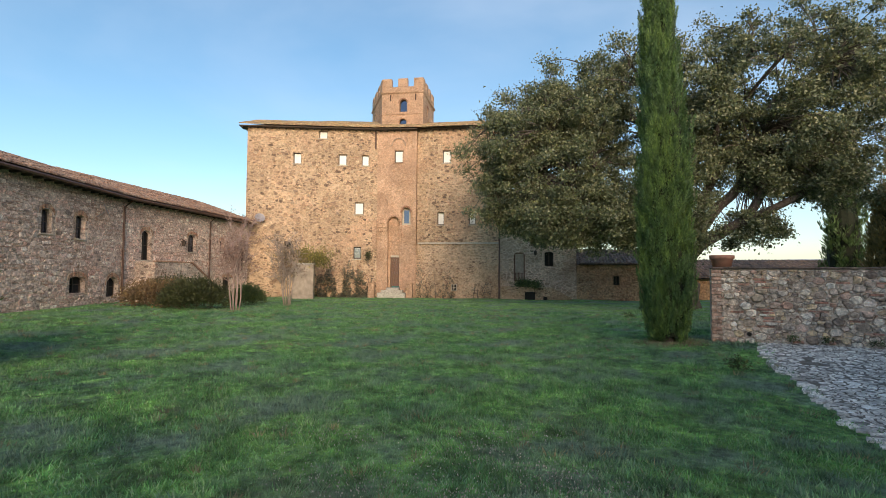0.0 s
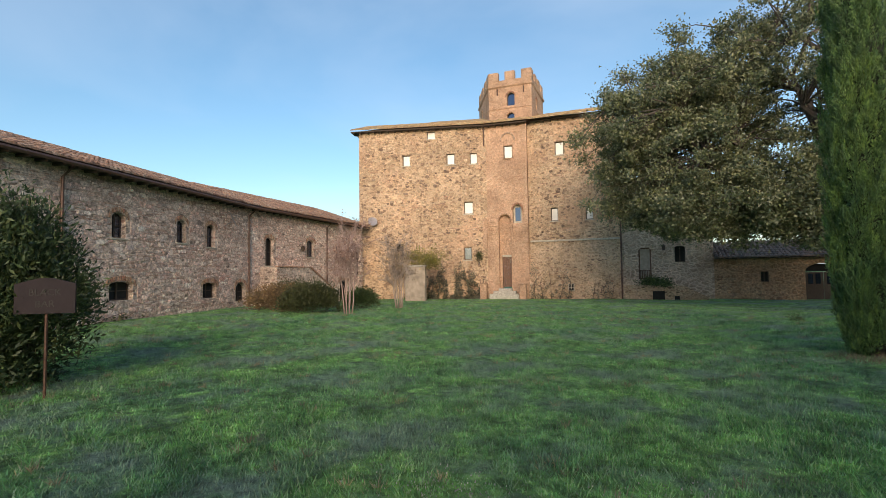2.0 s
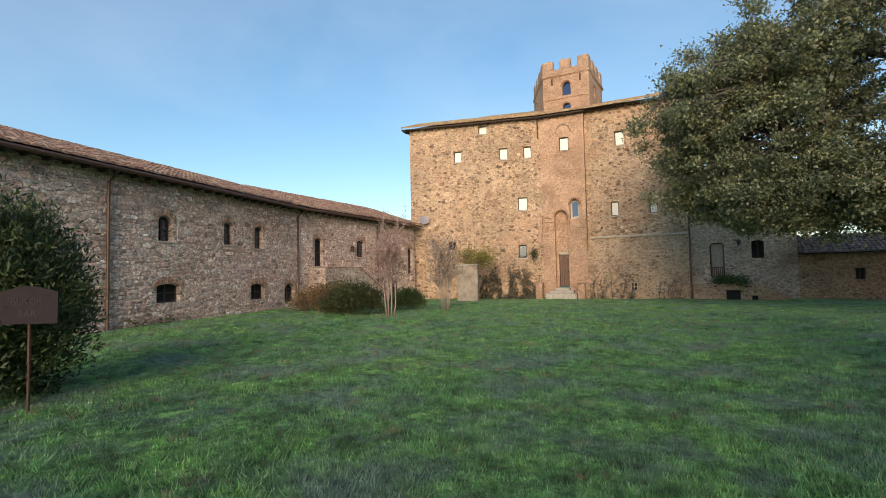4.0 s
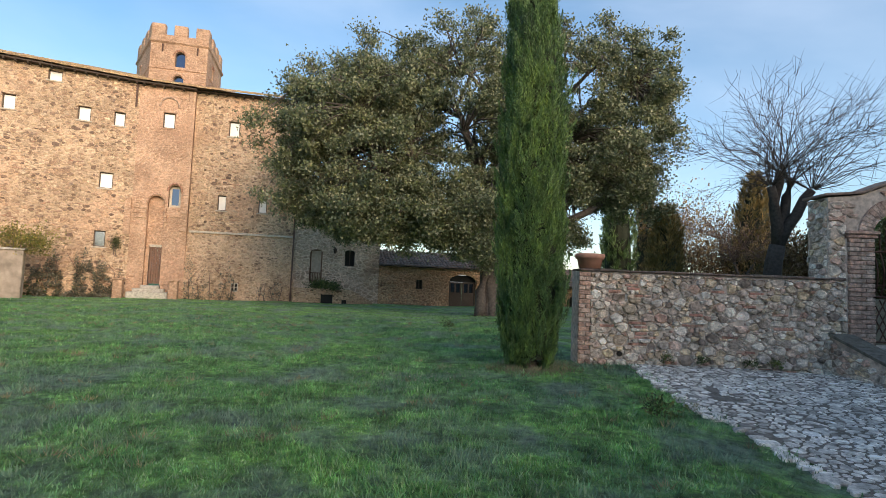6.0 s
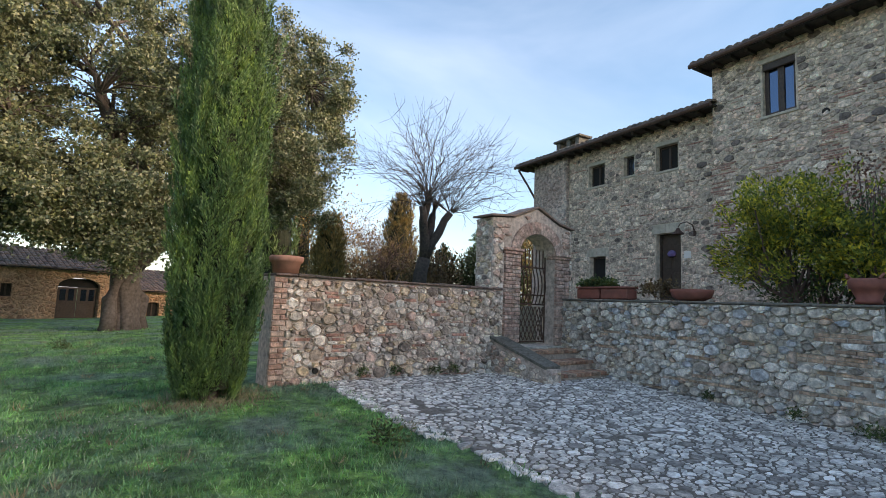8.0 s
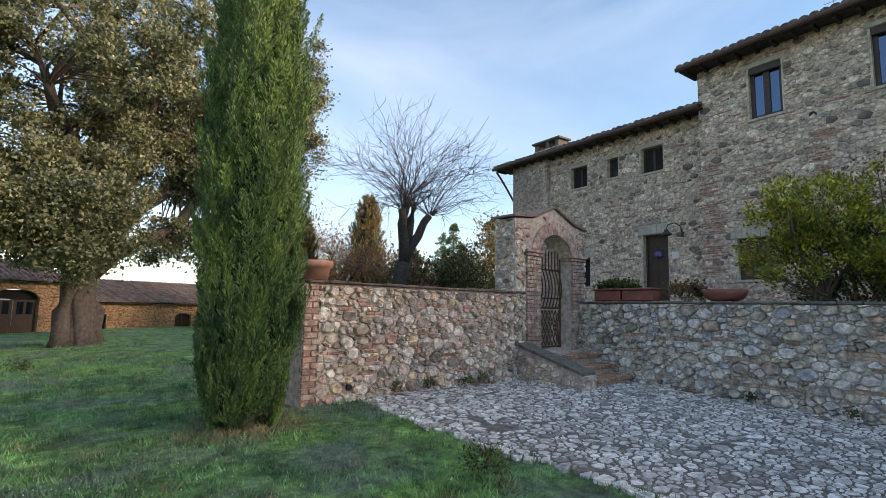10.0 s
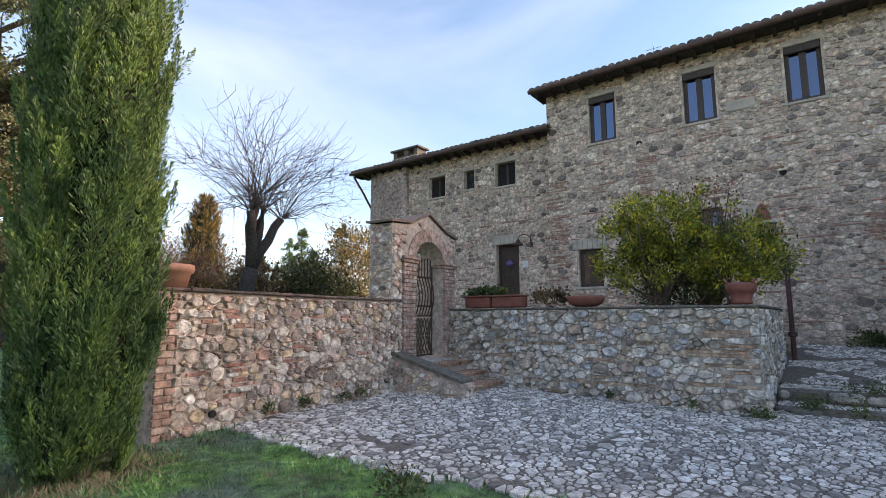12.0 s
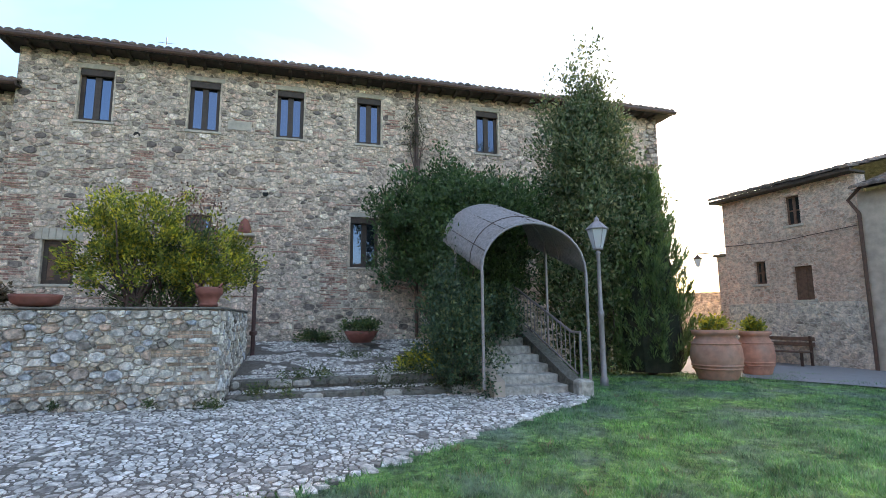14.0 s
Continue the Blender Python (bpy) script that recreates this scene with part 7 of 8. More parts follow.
wall_creeper(F_WA, 12.5, 16.0, 0.5, 260, 425, L_HEDGE, label="low green creeper along the long wing")
shrub("wall_creeper", "green creeper beside the castle door", (-26.75, 31.15, 2.9), (0.16, 0.16, 0.6), 22, 22, 0.09, L_HEDGE, 427, 0.12, 3, category="climber")
shrub("wall_plant", "hanging green plants on the annex stair wall", (-15.3, 35.7, 0.85), (1.1, 0.4, 0.3), 50, 35, 0.12, L_LAUREL, 428, 0.12, 3, category="plant")
shrub("lavender_bush", "grey rounded bush beside the outbuilding", (4.6, 43.6, 0.5), (1.6, 1.0, 0.9), 120, 40, 0.14, leaf_material("grey_leaf", [(0.16, 0.17, 0.17), (0.22, 0.23, 0.24)]), 429, 0.2, 5)
def many_stems(name, label, base, stems, height, seed, bark, leaf, leaf_n):
    """A shrub tree of thin upright stems from one root, twiggy in its upper half."""
    rng = np.random.default_rng(seed)
    ob = thing(name, base, label, "tree")
    tw, ends = Solid(), []
    for k in range(stems):
        a = 2 * math.pi * k / stems + rng.uniform(-0.4, 0.4)
        foot = np.array(base) + [0.14 * math.cos(a), 0.14 * math.sin(a), -0.05]
        h = height * rng.uniform(0.72, 1.0)
        head = foot + np.array([rng.uniform(0.15, 0.55) * math.cos(a), rng.uniform(0.15, 0.55) * math.sin(a), h])
        path = branch_path(foot, head, rng, 0.03, 6)
        Solid().tube(path, list(np.linspace(0.03, 0.014, 7)), 6).done("stem", bark, ob, smooth=True)
        for _ in range(16):
            q = rng.integers(3, 7)
            s = path[q - 1] + (path[q] - path[q - 1]) * rng.uniform()
            d = rng.normal(size=3) * [0.6, 0.6, 0.3] + [0, 0, 0.75]
            tip = s + d / np.linalg.norm(d) * rng.uniform(0.5, 1.1)
            mid = (s + tip) / 2 + rng.normal(size=3) * 0.05
            tw.tube([s, mid, tip], [0.017, 0.013, 0.008], 4, caps=False)
            for _ in range(4):
                e2 = mid + (tip - mid) * rng.uniform() + rng.normal(size=3) * [0.22, 0.22, 0.16] + [0, 0, 0.12]
                tw.tube([mid * 0.5 + tip * 0.5, e2], [0.011, 0.007], 3, caps=False)
                ends.append(e2)
    tagged(tw.done("twig_crown", bark, ob), kind="stuff")
    pick = np.array(ends)[rng.integers(len(ends), size=leaf_n)] + rng.normal(size=(leaf_n, 3)) * 0.08
    under(fast_mesh("leaves", leaf_quads(pick, 0.07, rng, 0.6), 4, leaf), ob)


many_stems("crape_myrtle", "bare multi-stemmed shrub tree with pinkish bark", (-19.3, 13.7, 0.0), 6, 3.5, 431, m_plain("pale_pink_bark", (0.38, 0.27, 0.245), 0.8, 0.25, 8), L_MYRTLE, 2000)
many_stems("crape_myrtle", "bare multi-stemmed shrub tree with dry leaves", (-20.8, 17.8, 0.0), 7, 3.3, 432, m_plain("pale_grey_bark", (0.36, 0.29, 0.255), 0.8, 0.25, 8), L_BROWN, 1600)
shrub("ivy_conifer", "tall dark conifer overgrown with ivy at the house corner", (7.95, -1.2, 3.6), (1.5, 1.6, 3.7), 620, 60, 0.12, L_IVYTREE, 441, 0.22, 8, stem_mat=M_BARK, rough=0.6, low=-1.0, category="tree", hollow=0.45)
shrub("ivy_conifer", "ragged ivy covered top of an old conifer", (7.9, -0.95, 6.7), (0.95, 1.1, 1.9), 300, 60, 0.11, L_IVYTREE, 443, 0.17, 8, stem_mat=M_BARK, rough=0.9, low=-1.0, category="tree", hollow=0.3)
cypress("juniper", "broad dark green juniper beside the lamp post", (7.15, -2.25, 0.0), 5.4, [(0, 0.85), (0.1, 1.05), (0.35, 1.0), (0.7, 0.62), (0.9, 0.3), (1, 0.03)], 520, 60, 0.14, L_CYP, 442, core=0.75)
for k, (x, y) in enumerate(((-0.05, 13.0), (0.55, 13.08), (1.35, 13.15), (1.75, 13.2), (4.55, 8.9), (4.65, 10.2))):
    shrub("weed", "small green weeds at the foot of the wall", (x, y, cobble_z(x, y) + 0.1), (0.1, 0.05, 0.06), 9, 14, 0.04, L_LAUREL, 450 + k, 0.03, 3, category="weed")
for k, (x, y) in enumerate(((-0.95, 9.95), (-4.85, 20.4))):
    shrub("weed", "dark leafy weed clump in the lawn", (x, y, float(ground_z(np.float64(x), np.float64(y))) + 0.1), (0.2, 0.18, 0.07), 16, 16, 0.05, L_LAUREL, 460 + k, 0.05, 3, category="weed")


# ---------------- grass ----------------
def build_grass():
    rng = np.random.default_rng(500)
    path = np.stack([np.linspace(-0.7, -4.4, 9), np.linspace(0.0, 7.0, 9)], 1)  # points along the camera's way; blades are densest and thinnest near it
    n = 3000000
    x, y = rng.uniform(-32, 9, n), rng.uniform(-6, 32, n)
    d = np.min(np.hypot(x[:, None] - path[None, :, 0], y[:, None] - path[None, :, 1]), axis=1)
    edge = np.interp(y, [1.2, 1.5, 3.0, 5.7, 6.5, 8.0, 9.3, 11.0, 13.2], [4.8, 4.3, 3.1, 1.15, 0.55, 0.2, 0.02, -0.45, -0.55])
    lawn = np.where(y < 1.2, x < 8.0, np.where(y < 13.2, x < edge + rng.normal(size=n) * 0.06, (x < -1.7) | (y > 13.9)))
    lawn &= ~((y > 13.2) & (x > -1.7)) & ~((x < -15) & (y < 8 + (-x - 15) * 0.0) & (x * 0.82 + y * 0.571 < -15.0))
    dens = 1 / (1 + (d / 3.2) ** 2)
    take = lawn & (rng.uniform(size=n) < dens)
    x, y, d = x[take], y[take], d[take]
    n = len(x)
    z = ground_z(x, y)
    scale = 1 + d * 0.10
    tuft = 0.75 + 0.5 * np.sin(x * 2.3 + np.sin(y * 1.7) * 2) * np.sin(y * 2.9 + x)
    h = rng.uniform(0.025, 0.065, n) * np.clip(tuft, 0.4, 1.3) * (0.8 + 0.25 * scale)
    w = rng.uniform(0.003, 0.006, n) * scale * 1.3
    a = rng.uniform(0, 2 * np.pi, n)
    lean = rng.normal(size=(n, 2)) * 0.5 * h[:, None]
    p0 = np.stack([x - w * np.cos(a), y - w * np.sin(a), z - 0.005], 1)
    p1 = np.stack([x + w * np.cos(a), y + w * np.sin(a), z - 0.005], 1)
    p2 = np.stack([x + lean[:, 0], y + lean[:, 1], z + h], 1)
    ob = fast_mesh("grass", np.stack([p0, p1, p2], 1).reshape(-1, 3), 3, L_GRASS)
    tagged(ob, "short green winter grass with taller tufts", "grass", kind="stuff")
    # coarse tufts, darker or yellowed, scattered over the turf
    m = 7000
    tx, ty = rng.uniform(-22, 6, m), rng.uniform(0.5, 24, m)
    te = np.interp(ty, [1.2, 1.5, 3.0, 5.7, 6.5, 8.0, 9.3, 11.0, 13.2], [4.8, 4.3, 3.1, 1.15, 0.55, 0.2, 0.02, -0.45, -0.55])
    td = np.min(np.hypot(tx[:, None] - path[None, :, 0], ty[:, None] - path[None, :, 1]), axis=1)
    ok = ((ty < 13.2) & (tx < te - 0.1) | (ty >= 13.2) & (tx < -1.7)) & (tx * 0.82 + ty * 0.571 > -14.6)
    tx, ty, td = tx[ok], ty[ok], td[ok]
    per, m = 26, len(tx)
    r = np.abs(rng.normal(size=(m, per))) * 0.06 * rng.uniform(0.5, 1.7, (m, 1))
    a = rng.uniform(0, 2 * np.pi, (m, per))
    x, y = (tx[:, None] + r * np.cos(a)).ravel(), (ty[:, None] + r * np.sin(a)).ravel()
    z = ground_z(x, y)
    h = rng.uniform(0.03, 0.10, m * per)
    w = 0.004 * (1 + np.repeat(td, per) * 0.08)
    lean = np.stack([np.cos(a).ravel(), np.sin(a).ravel()], 1) * h[:, None] * 0.6 + rng.normal(size=(m * per, 2)) * 0.35 * h[:, None]
    b = rng.uniform(0, 2 * np.pi, m * per)
    p0, p1 = np.stack([x - w * np.cos(b), y - w * np.sin(b), z - 0.005], 1), np.stack([x + w * np.cos(b), y + w * np.sin(b), z - 0.005], 1)
    tri = np.stack([p0, p1, np.stack([x + lean[:, 0], y + lean[:, 1], z + h], 1)], 1).reshape(m, per * 3, 3)
    dry = rng.uniform(size=m) < 0.09
    tagged(fast_mesh("grass_tufts", tri[~dry].reshape(-1, 3), 3, L_GRASS), "coarse green grass tufts in the lawn", "grass", kind="stuff")
    tagged(fast_mesh("grass_tufts", tri[dry].reshape(-1, 3), 3, L_DRYGRASS), "yellowed dry grass tufts in the lawn", "grass", kind="stuff")
    # dry straw round the cypress and along the edges
    n = 1700
    a, r = rng.uniform(0, 2 * np.pi, n), np.abs(rng.normal(size=n)) * 0.24 + 0.28
    x, y = -2.37 + r * np.cos(a), 12.40 + r * np.sin(a)
    z = ground_z(x, y)
    h = rng.uniform(0.03, 0.1, n)
    lean = rng.normal(size=(n, 2)) * 0.9 * h[:, None]
    p0, p1 = np.stack([x - 0.006, y, z], 1), np.stack([x + 0.006, y, z], 1)
    ob = fast_mesh("straw", np.stack([p0, p1, np.stack([x + lean[:, 0], y + lean[:, 1], z + h], 1)], 1).reshape(-1, 3), 3, L_DRYGRASS)
    tagged(ob, "dry straw coloured grass round the cypress", "grass", kind="stuff")


build_grass()


# pale gravel in the worn turf
def build_gravel():
    rng = np.random.default_rng(510)
    b = Solid()
    for cx, cy, sx, sy, count in ((-4.5, 4.0, 0.35, 0.2, 260), (-2.95, 4.3, 0.4, 0.3, 420), (-1.9, 4.0, 0.4, 0.22, 650), (-3.4, 3.1, 0.4, 0.22, 420), (-2.5, 3.3, 0.3, 0.2, 380), (-2.75, 5.2, 0.3, 0.2, 160), (-4.0, 11.3, 0.55, 0.45, 300)):
        for _ in range(count):
            x, y = cx + rng.normal() * sx, cy + rng.normal() * sy
            z, r, a = float(ground_z(np.float64(x), np.float64(y))), rng.uniform(0.003, 0.008), rng.uniform(0, 6.28)
            ring = [(x + r * q * math.cos(a + k * math.pi / 3), y + 0.75 * r * q * math.sin(a + k * math.pi / 3), z + h) for q, h in ((1.0, 0.0), (0.6, 0.008 + r * 0.5)) for k in range(6)]
            b.add(ring, [(k, (k + 1) % 6, 6 + (k + 1) % 6, 6 + k) for k in range(6)] + [(6, 7, 8, 9, 10, 11)])
    ob = b.done("gravel", m_pieces("pale_gravel", [(0.0, (0.22, 0.21, 0.19)), (0.6, (0.40, 0.39, 0.36)), (1.0, (0.52, 0.50, 0.47))], grime_amount=0.3))
    tagged(ob, "pale gravel scattered in the worn turf", "gravel", kind="stuff")


build_gravel()


# ---------------- pots ----------------
def pot(label, at, profile, mat, name="flower_pot", soil=True, rim=True):
    ob = thing(name, at, label, "pot")
    Solid().lathe(at, profile, 32).done("pot_body", mat, ob, smooth=True)
    top = max(profile, key=lambda p: p[1])
    if soil:
        Solid().lathe((at[0], at[1], at[2]), [(0.001, top[1] - 0.05), (top[0] * 0.9, top[1] - 0.05)], 24).done("soil", m_plain("potting_soil", (0.06, 0.045, 0.035), 0.95), ob)
    return ob


pot("round terracotta pot on the end of the garden wall", tuple(F_G(0.24, -0.22, GT + 0.055)), [(0.001, 0), (0.19, 0), (0.22, 0.16), (0.25, 0.17), (0.26, 0.22), (0.255, 0.26), (0.22, 0.26), (0.2, 0.15)], M_TERRA)
pot("wide terracotta bowl on the terrace wall", (5.03, 10.72, TT + 0.055), [(0.001, 0), (0.2, 0), (0.31, 0.06), (0.34, 0.14), (0.35, 0.19), (0.31, 0.19), (0.28, 0.1)], M_TERRA_DARK)
rp = pot("red terracotta pot with small handles on the terrace wall", (5.03, 8.2, TT + 0.055), [(0.001, 0), (0.14, 0), (0.15, 0.05), (0.13, 0.06), (0.18, 0.18), (0.21, 0.2), (0.22, 0.3), (0.2, 0.33), (0.17, 0.33), (0.16, 0.2)], M_TERRA_DARK)
for dy in (-0.17, 0.17):
    Solid().tube([(5.03 - 0.05, 8.2 + dy, TT + 0.38), (5.03 - 0.1, 8.2 + dy * 1.2, TT + 0.44), (5.03 - 0.14, 8.2 + dy, TT + 0.38)], 0.018, 6).done("handle", M_TERRA_DARK, rp)
for k, (y0, y1) in enumerate(((13.35, 12.72), (12.68, 12.0))):
    bx = thing("planter_box", (5.05, (y0 + y1) / 2, TT + 0.055), "long dark terracotta planter box on the terrace wall", "planter", "planter boxes")
    Solid().box(flat, (4.9, 5.2), (y1, y0), (TT + 0.055, TT + 0.27), 0.02).done("box", M_TERRA_DARK, bx)
    Solid().box(flat, (4.88, 5.22), (y1 - 0.02, y0 + 0.02), (TT + 0.272, TT + 0.31), 0.012).done("rim", M_TERRA_DARK, bx)
shrub("planter_grass", "green grassy plants in the planter box", (5.05, 12.9, TT + 0.36), (0.12, 0.5, 0.07), 40, 20, 0.08, L_LAUREL, 601, 0.04, 2, category="plant")
shrub("planter_plant", "dry brown plants in a row on the terrace", (5.2, 11.5, TT + 0.2), (0.15, 0.45, 0.18), 40, 20, 0.07, L_BROWN, 602, 0.05, 8, category="plant")
pot("low terracotta bowl with a green plant on the steps", (10.2, 5.0, 0.84), [(0.001, 0), (0.28, 0), (0.42, 0.2), (0.48, 0.32), (0.43, 0.32), (0.36, 0.2)], M_TERRA_DARK)
shrub("potted_plant", "low green plant in a terracotta bowl", (10.2, 5.0, 1.25), (0.4, 0.5, 0.16), 40, 30, 0.09, L_LAUREL, 603, 0.08, 4, category="plant")
shrub("low_plant", "green weeds along the house wall", (11.4, 6.3, 0.95), (0.25, 0.5, 0.15), 30, 30, 0.08, L_LAUREL, 604, 0.08, 3, category="weed")
JAR = [(0.001, 0), (0.42, 0), (0.45, 0.06), (0.55, 0.25), (0.6, 0.42), (0.58, 0.6), (0.5, 0.76), (0.44, 0.82), (0.46, 0.85), (0.53, 0.88), (0.54, 0.94), (0.47, 0.95), (0.42, 0.86)]
for k, (x, y, sc, fac) in enumerate(((5.68, -2.92, 0.96, 1.26), (6.15, -4.6, 0.72, 1.2))):
    j = thing("oil_jar", (x, y, 0.0), "huge weathered terracotta oil jar with a plant", "jar", "oil jars")
    Solid().lathe((x, y, -0.02), [(r * sc, z * fac) for r, z in JAR], 36).done("jar_body", M_TERRA, j, smooth=True)
    for zz, rr in ((0.24, 0.555), (0.3, 0.575), (0.7, 0.55)):
        Solid().lathe((x, y, -0.02), [(rr * sc, (zz - 0.02) * fac), ((rr + 0.018) * sc, zz * fac), (rr * sc, (zz + 0.02) * fac)], 36).done("band", M_TERRA, j)
    Solid().lathe((x, y, -0.02), [(0.001, 0.88 * fac), (0.43 * sc, 0.88 * fac)], 24).done("soil", M_TERRA_DARK, j)
    shrub("jar_plant", "yellow-green succulent plant in an oil jar", (x, y, 1.0 * fac), (0.3 * sc, 0.3 * sc, 0.15), 34, 26, 0.09, L_YELLOW, 610 + k, 0.07, 3, category="plant")

# ---------------- canopy, stair and railing ----------------
stair = thing("entrance_stair", (6, 2.1, 0), "grey stone entrance stair under the canopy", "stairs")
for k in range(9):
    x0 = 4.85 + 0.42 * k
    Solid().box(flat, (x0, x0 + 0.45 if k < 8 else 11.75), (1.5, 2.9), (-0.2 if k == 0 else 0.17 * k - 0.15, 0.17 * (k + 1)), 0.02).done("step", M_SLAB, stair)
str_b = Solid()
str_b.add([(x, y, z) for y in (1.22, 1.48) for x, z in ((4.5, -0.1), (8.6, -0.1), (8.6, 1.75), (4.9, 0.28), (4.5, 0.22))], [(0, 1, 2, 3, 4), (9, 8, 7, 6, 5), (4, 3, 8, 9), (3, 2, 7, 8), (0, 4, 9, 5), (1, 6, 7, 2)])
str_b.done("stringer", M_KERB, stair)
Solid().add([(x, y, z) for y in (2.92, 3.15) for x, z in ((4.7, -0.1), (8.6, -0.1), (8.6, 1.75), (4.9, 0.35), (4.7, 0.3))], [(0, 1, 2, 3, 4), (9, 8, 7, 6, 5), (4, 3, 8, 9), (3, 2, 7, 8), (0, 4, 9, 5), (1, 6, 7, 2)]).done("stringer", M_PLASTER, stair)
Solid().box(flat, (4.42, 4.72), (1.18, 1.5), (-0.2, 0.3), 0.04).done("newel", M_SLAB, stair)
railing = thing("stair_railing", (4.8, 1.34, 0.3), "grey painted steel stair railing", "railing")
pr = Solid().tube([(4.62, 1.34, 0.2), (4.62, 1.34, 1.22)], 0.025, 8)
pr.tube([(4.62, 1.34, 1.2), (4.95, 1.34, 1.2), (8.4, 1.34, 2.55)], 0.026, 8).tube([(4.75, 1.34, 0.38), (8.4, 1.34, 1.85)], 0.018, 8)
pr.done("handrail", M_STEELGREY, railing)
for i in range(20):
    x = 4.85 + i * 0.18
    z = 0.42 + (x - 4.85) * 0.402
    Solid().tube([(x, 1.34, z), (x, 1.34, max(1.2, 1.2 + (x - 4.95) * 0.391))], 0.010, 6).done("baluster", M_STEELGREY, railing)
canopy = thing("canopy", (5.5, 2.2, 0), "arched entrance canopy of grey reed matting on steel posts", "canopy")
CY0, CY1 = 3.42, 1.22


def hoop(x, lift, n=16, grow=0.0):
    pts = []
    for i in range(n + 1):
        a = math.pi * i / n
        c, r = (CY0 + CY1) / 2, (CY0 - CY1) / 2 + grow
        pts.append((x, c + r * math.cos(a), 2.38 + lift + (0.95 + grow) * math.sin(a)))
    return pts


mat_b = Solid()
rings = [hoop(4.5 + 0.1 * i, 0.36 * 0.1 * i + 0.012 * math.sin(i * 2.1), grow=0.03 + 0.008 * math.sin(i * 3.3)) for i in range(27)]
inner = [[(x, y + (0.02 if y < (CY0 + CY1) / 2 else -0.02), z - 0.025) for x, y, z in r] for r in rings]
nn = 17
vv = [p for r in rings for p in r] + [p for r in inner for p in r]
off_i = len(rings) * nn
ff = []
for i in range(len(rings) - 1):
    for j in range(nn - 1):
        ff.append((i * nn + j, i * nn + j + 1, (i + 1) * nn + j + 1, (i + 1) * nn + j))
        ff.append((off_i + (i + 1) * nn + j, off_i + (i + 1) * nn + j + 1, off_i + i * nn + j + 1, off_i + i * nn + j))
for j in range(nn - 1):
    ff.append((j, off_i + j, off_i + j + 1, j + 1))
for i in range(len(rings) - 1):
    ff.append((i * nn, (i + 1) * nn, off_i + (i + 1) * nn, off_i + i * nn))
    ff.append((i * nn + nn - 1, off_i + i * nn + nn - 1, off_i + (i + 1) * nn + nn - 1, (i + 1) * nn + nn - 1))
mat_b.add(vv, ff).done("reed_mat", M_REED, canopy, "sagging grey reed matting", smooth=True)
for x, lift in ((4.5, 0.0), (5.6, 0.4), (6.2, 0.61)):
    Solid().tube(hoop(x, lift), 0.022, 6).done("hoop", M_STEELGREY, canopy)
for j in (2, 5, 8, 11, 14):
    Solid().tube([rings[0][j], rings[-1][j]], 0.012, 5).done("purlin", M_DARKWOOD, canopy)
for x, y, z0, z1 in ((4.5, CY0, 0.2, 2.38), (4.5, CY1, 0.1, 2.38), (6.2, CY0, 0.9, 2.98), (6.2, CY1, 0.9, 2.98)):
    Solid().tube([(x, y, z0), (x, y, z1)], 0.03, 8).done("post", M_STEELGREY, canopy)
Solid().tube([rings[6][j] for j in range(nn)], 0.012, 5).done("tie_rope", M_DARKWOOD, canopy)

lamp = thing("lamp_post", (5.65, 0.18, 0.0), "grey iron lamp post with a glass lantern", "street lamp")
LX, LY = 5.65, 0.18
Solid().lathe((LX, LY, 0), [(0.001, -0.05), (0.09, -0.05), (0.09, 0.15), (0.065, 0.2), (0.06, 1.5), (0.075, 1.53), (0.075, 1.6), (0.05, 1.65), (0.04, 2.9), (0.06, 2.95), (0.03, 3.0), (0.001, 3.0)], 14).done("pole", M_STEELGREY, lamp, smooth=True)
lan = Solid().lathe((LX, LY, 3.0), [(0.001, 0.0), (0.12, 0.02), (0.12, 0.05), (0.1, 0.06)], 6).done("lantern_base", M_STEELGREY, lamp)
Solid().lathe((LX, LY, 3.06), [(0.11, 0.0), (0.22, 0.42)], 6).done("lantern_glass", m_plain("frosted_glass", (0.55, 0.56, 0.58), 0.3, 0.05, 4, bump=0), lamp)
Solid().lathe((LX, LY, 3.48), [(0.25, 0.0), (0.26, 0.02), (0.14, 0.14), (0.06, 0.2), (0.06, 0.25), (0.02, 0.3), (0.001, 0.34)], 6).done("lantern_cap", M_STEELGREY, lamp)
for k in range(6):
    a = 2 * math.pi * k / 6
    Solid().tube([(LX + 0.112 * math.cos(a), LY + 0.112 * math.sin(a), 3.06), (LX + 0.223 * math.cos(a), LY + 0.223 * math.sin(a), 3.48)], 0.008, 5).done("lantern_bar", M_STEELGREY, lamp)

# wall lamp by the front door
wl_ = thing("wall_lamp", tuple(F_HL(hl(-1.0), 0.1, 4.2)), "dark iron swan neck wall lamp", "wall lamp")
q = hl(-0.85)
Solid().box(F_HL, (q - 0.05, q + 0.05), (0.0, 0.03), (3.95, 4.25), 0.008).done("wall_plate", M_IRON, wl_)
Solid().tube([F_HL(q, 0.03, 4.1), F_HL(q, 0.12, 4.35), F_HL(q - 0.1, 0.28, 4.45), F_HL(q - 0.25, 0.4, 4.4), F_HL(q - 0.32, 0.42, 4.28)], 0.018, 7).done("arm", M_IRON, wl_)
sh = F_HL(q - 0.32, 0.42, 4.05)
Solid().lathe(tuple(sh), [(0.19, 0.0), (0.17, 0.04), (0.08, 0.12), (0.05, 0.2), (0.001, 0.22)], 18).done("shade", M_IRON, wl_, smooth=True)
# small plate beside the door
pl = thing("door_plate", tuple(F_HL(hl(-1.1), 0.02, 3.5)), "small pale plaque beside the front door", "plaque")
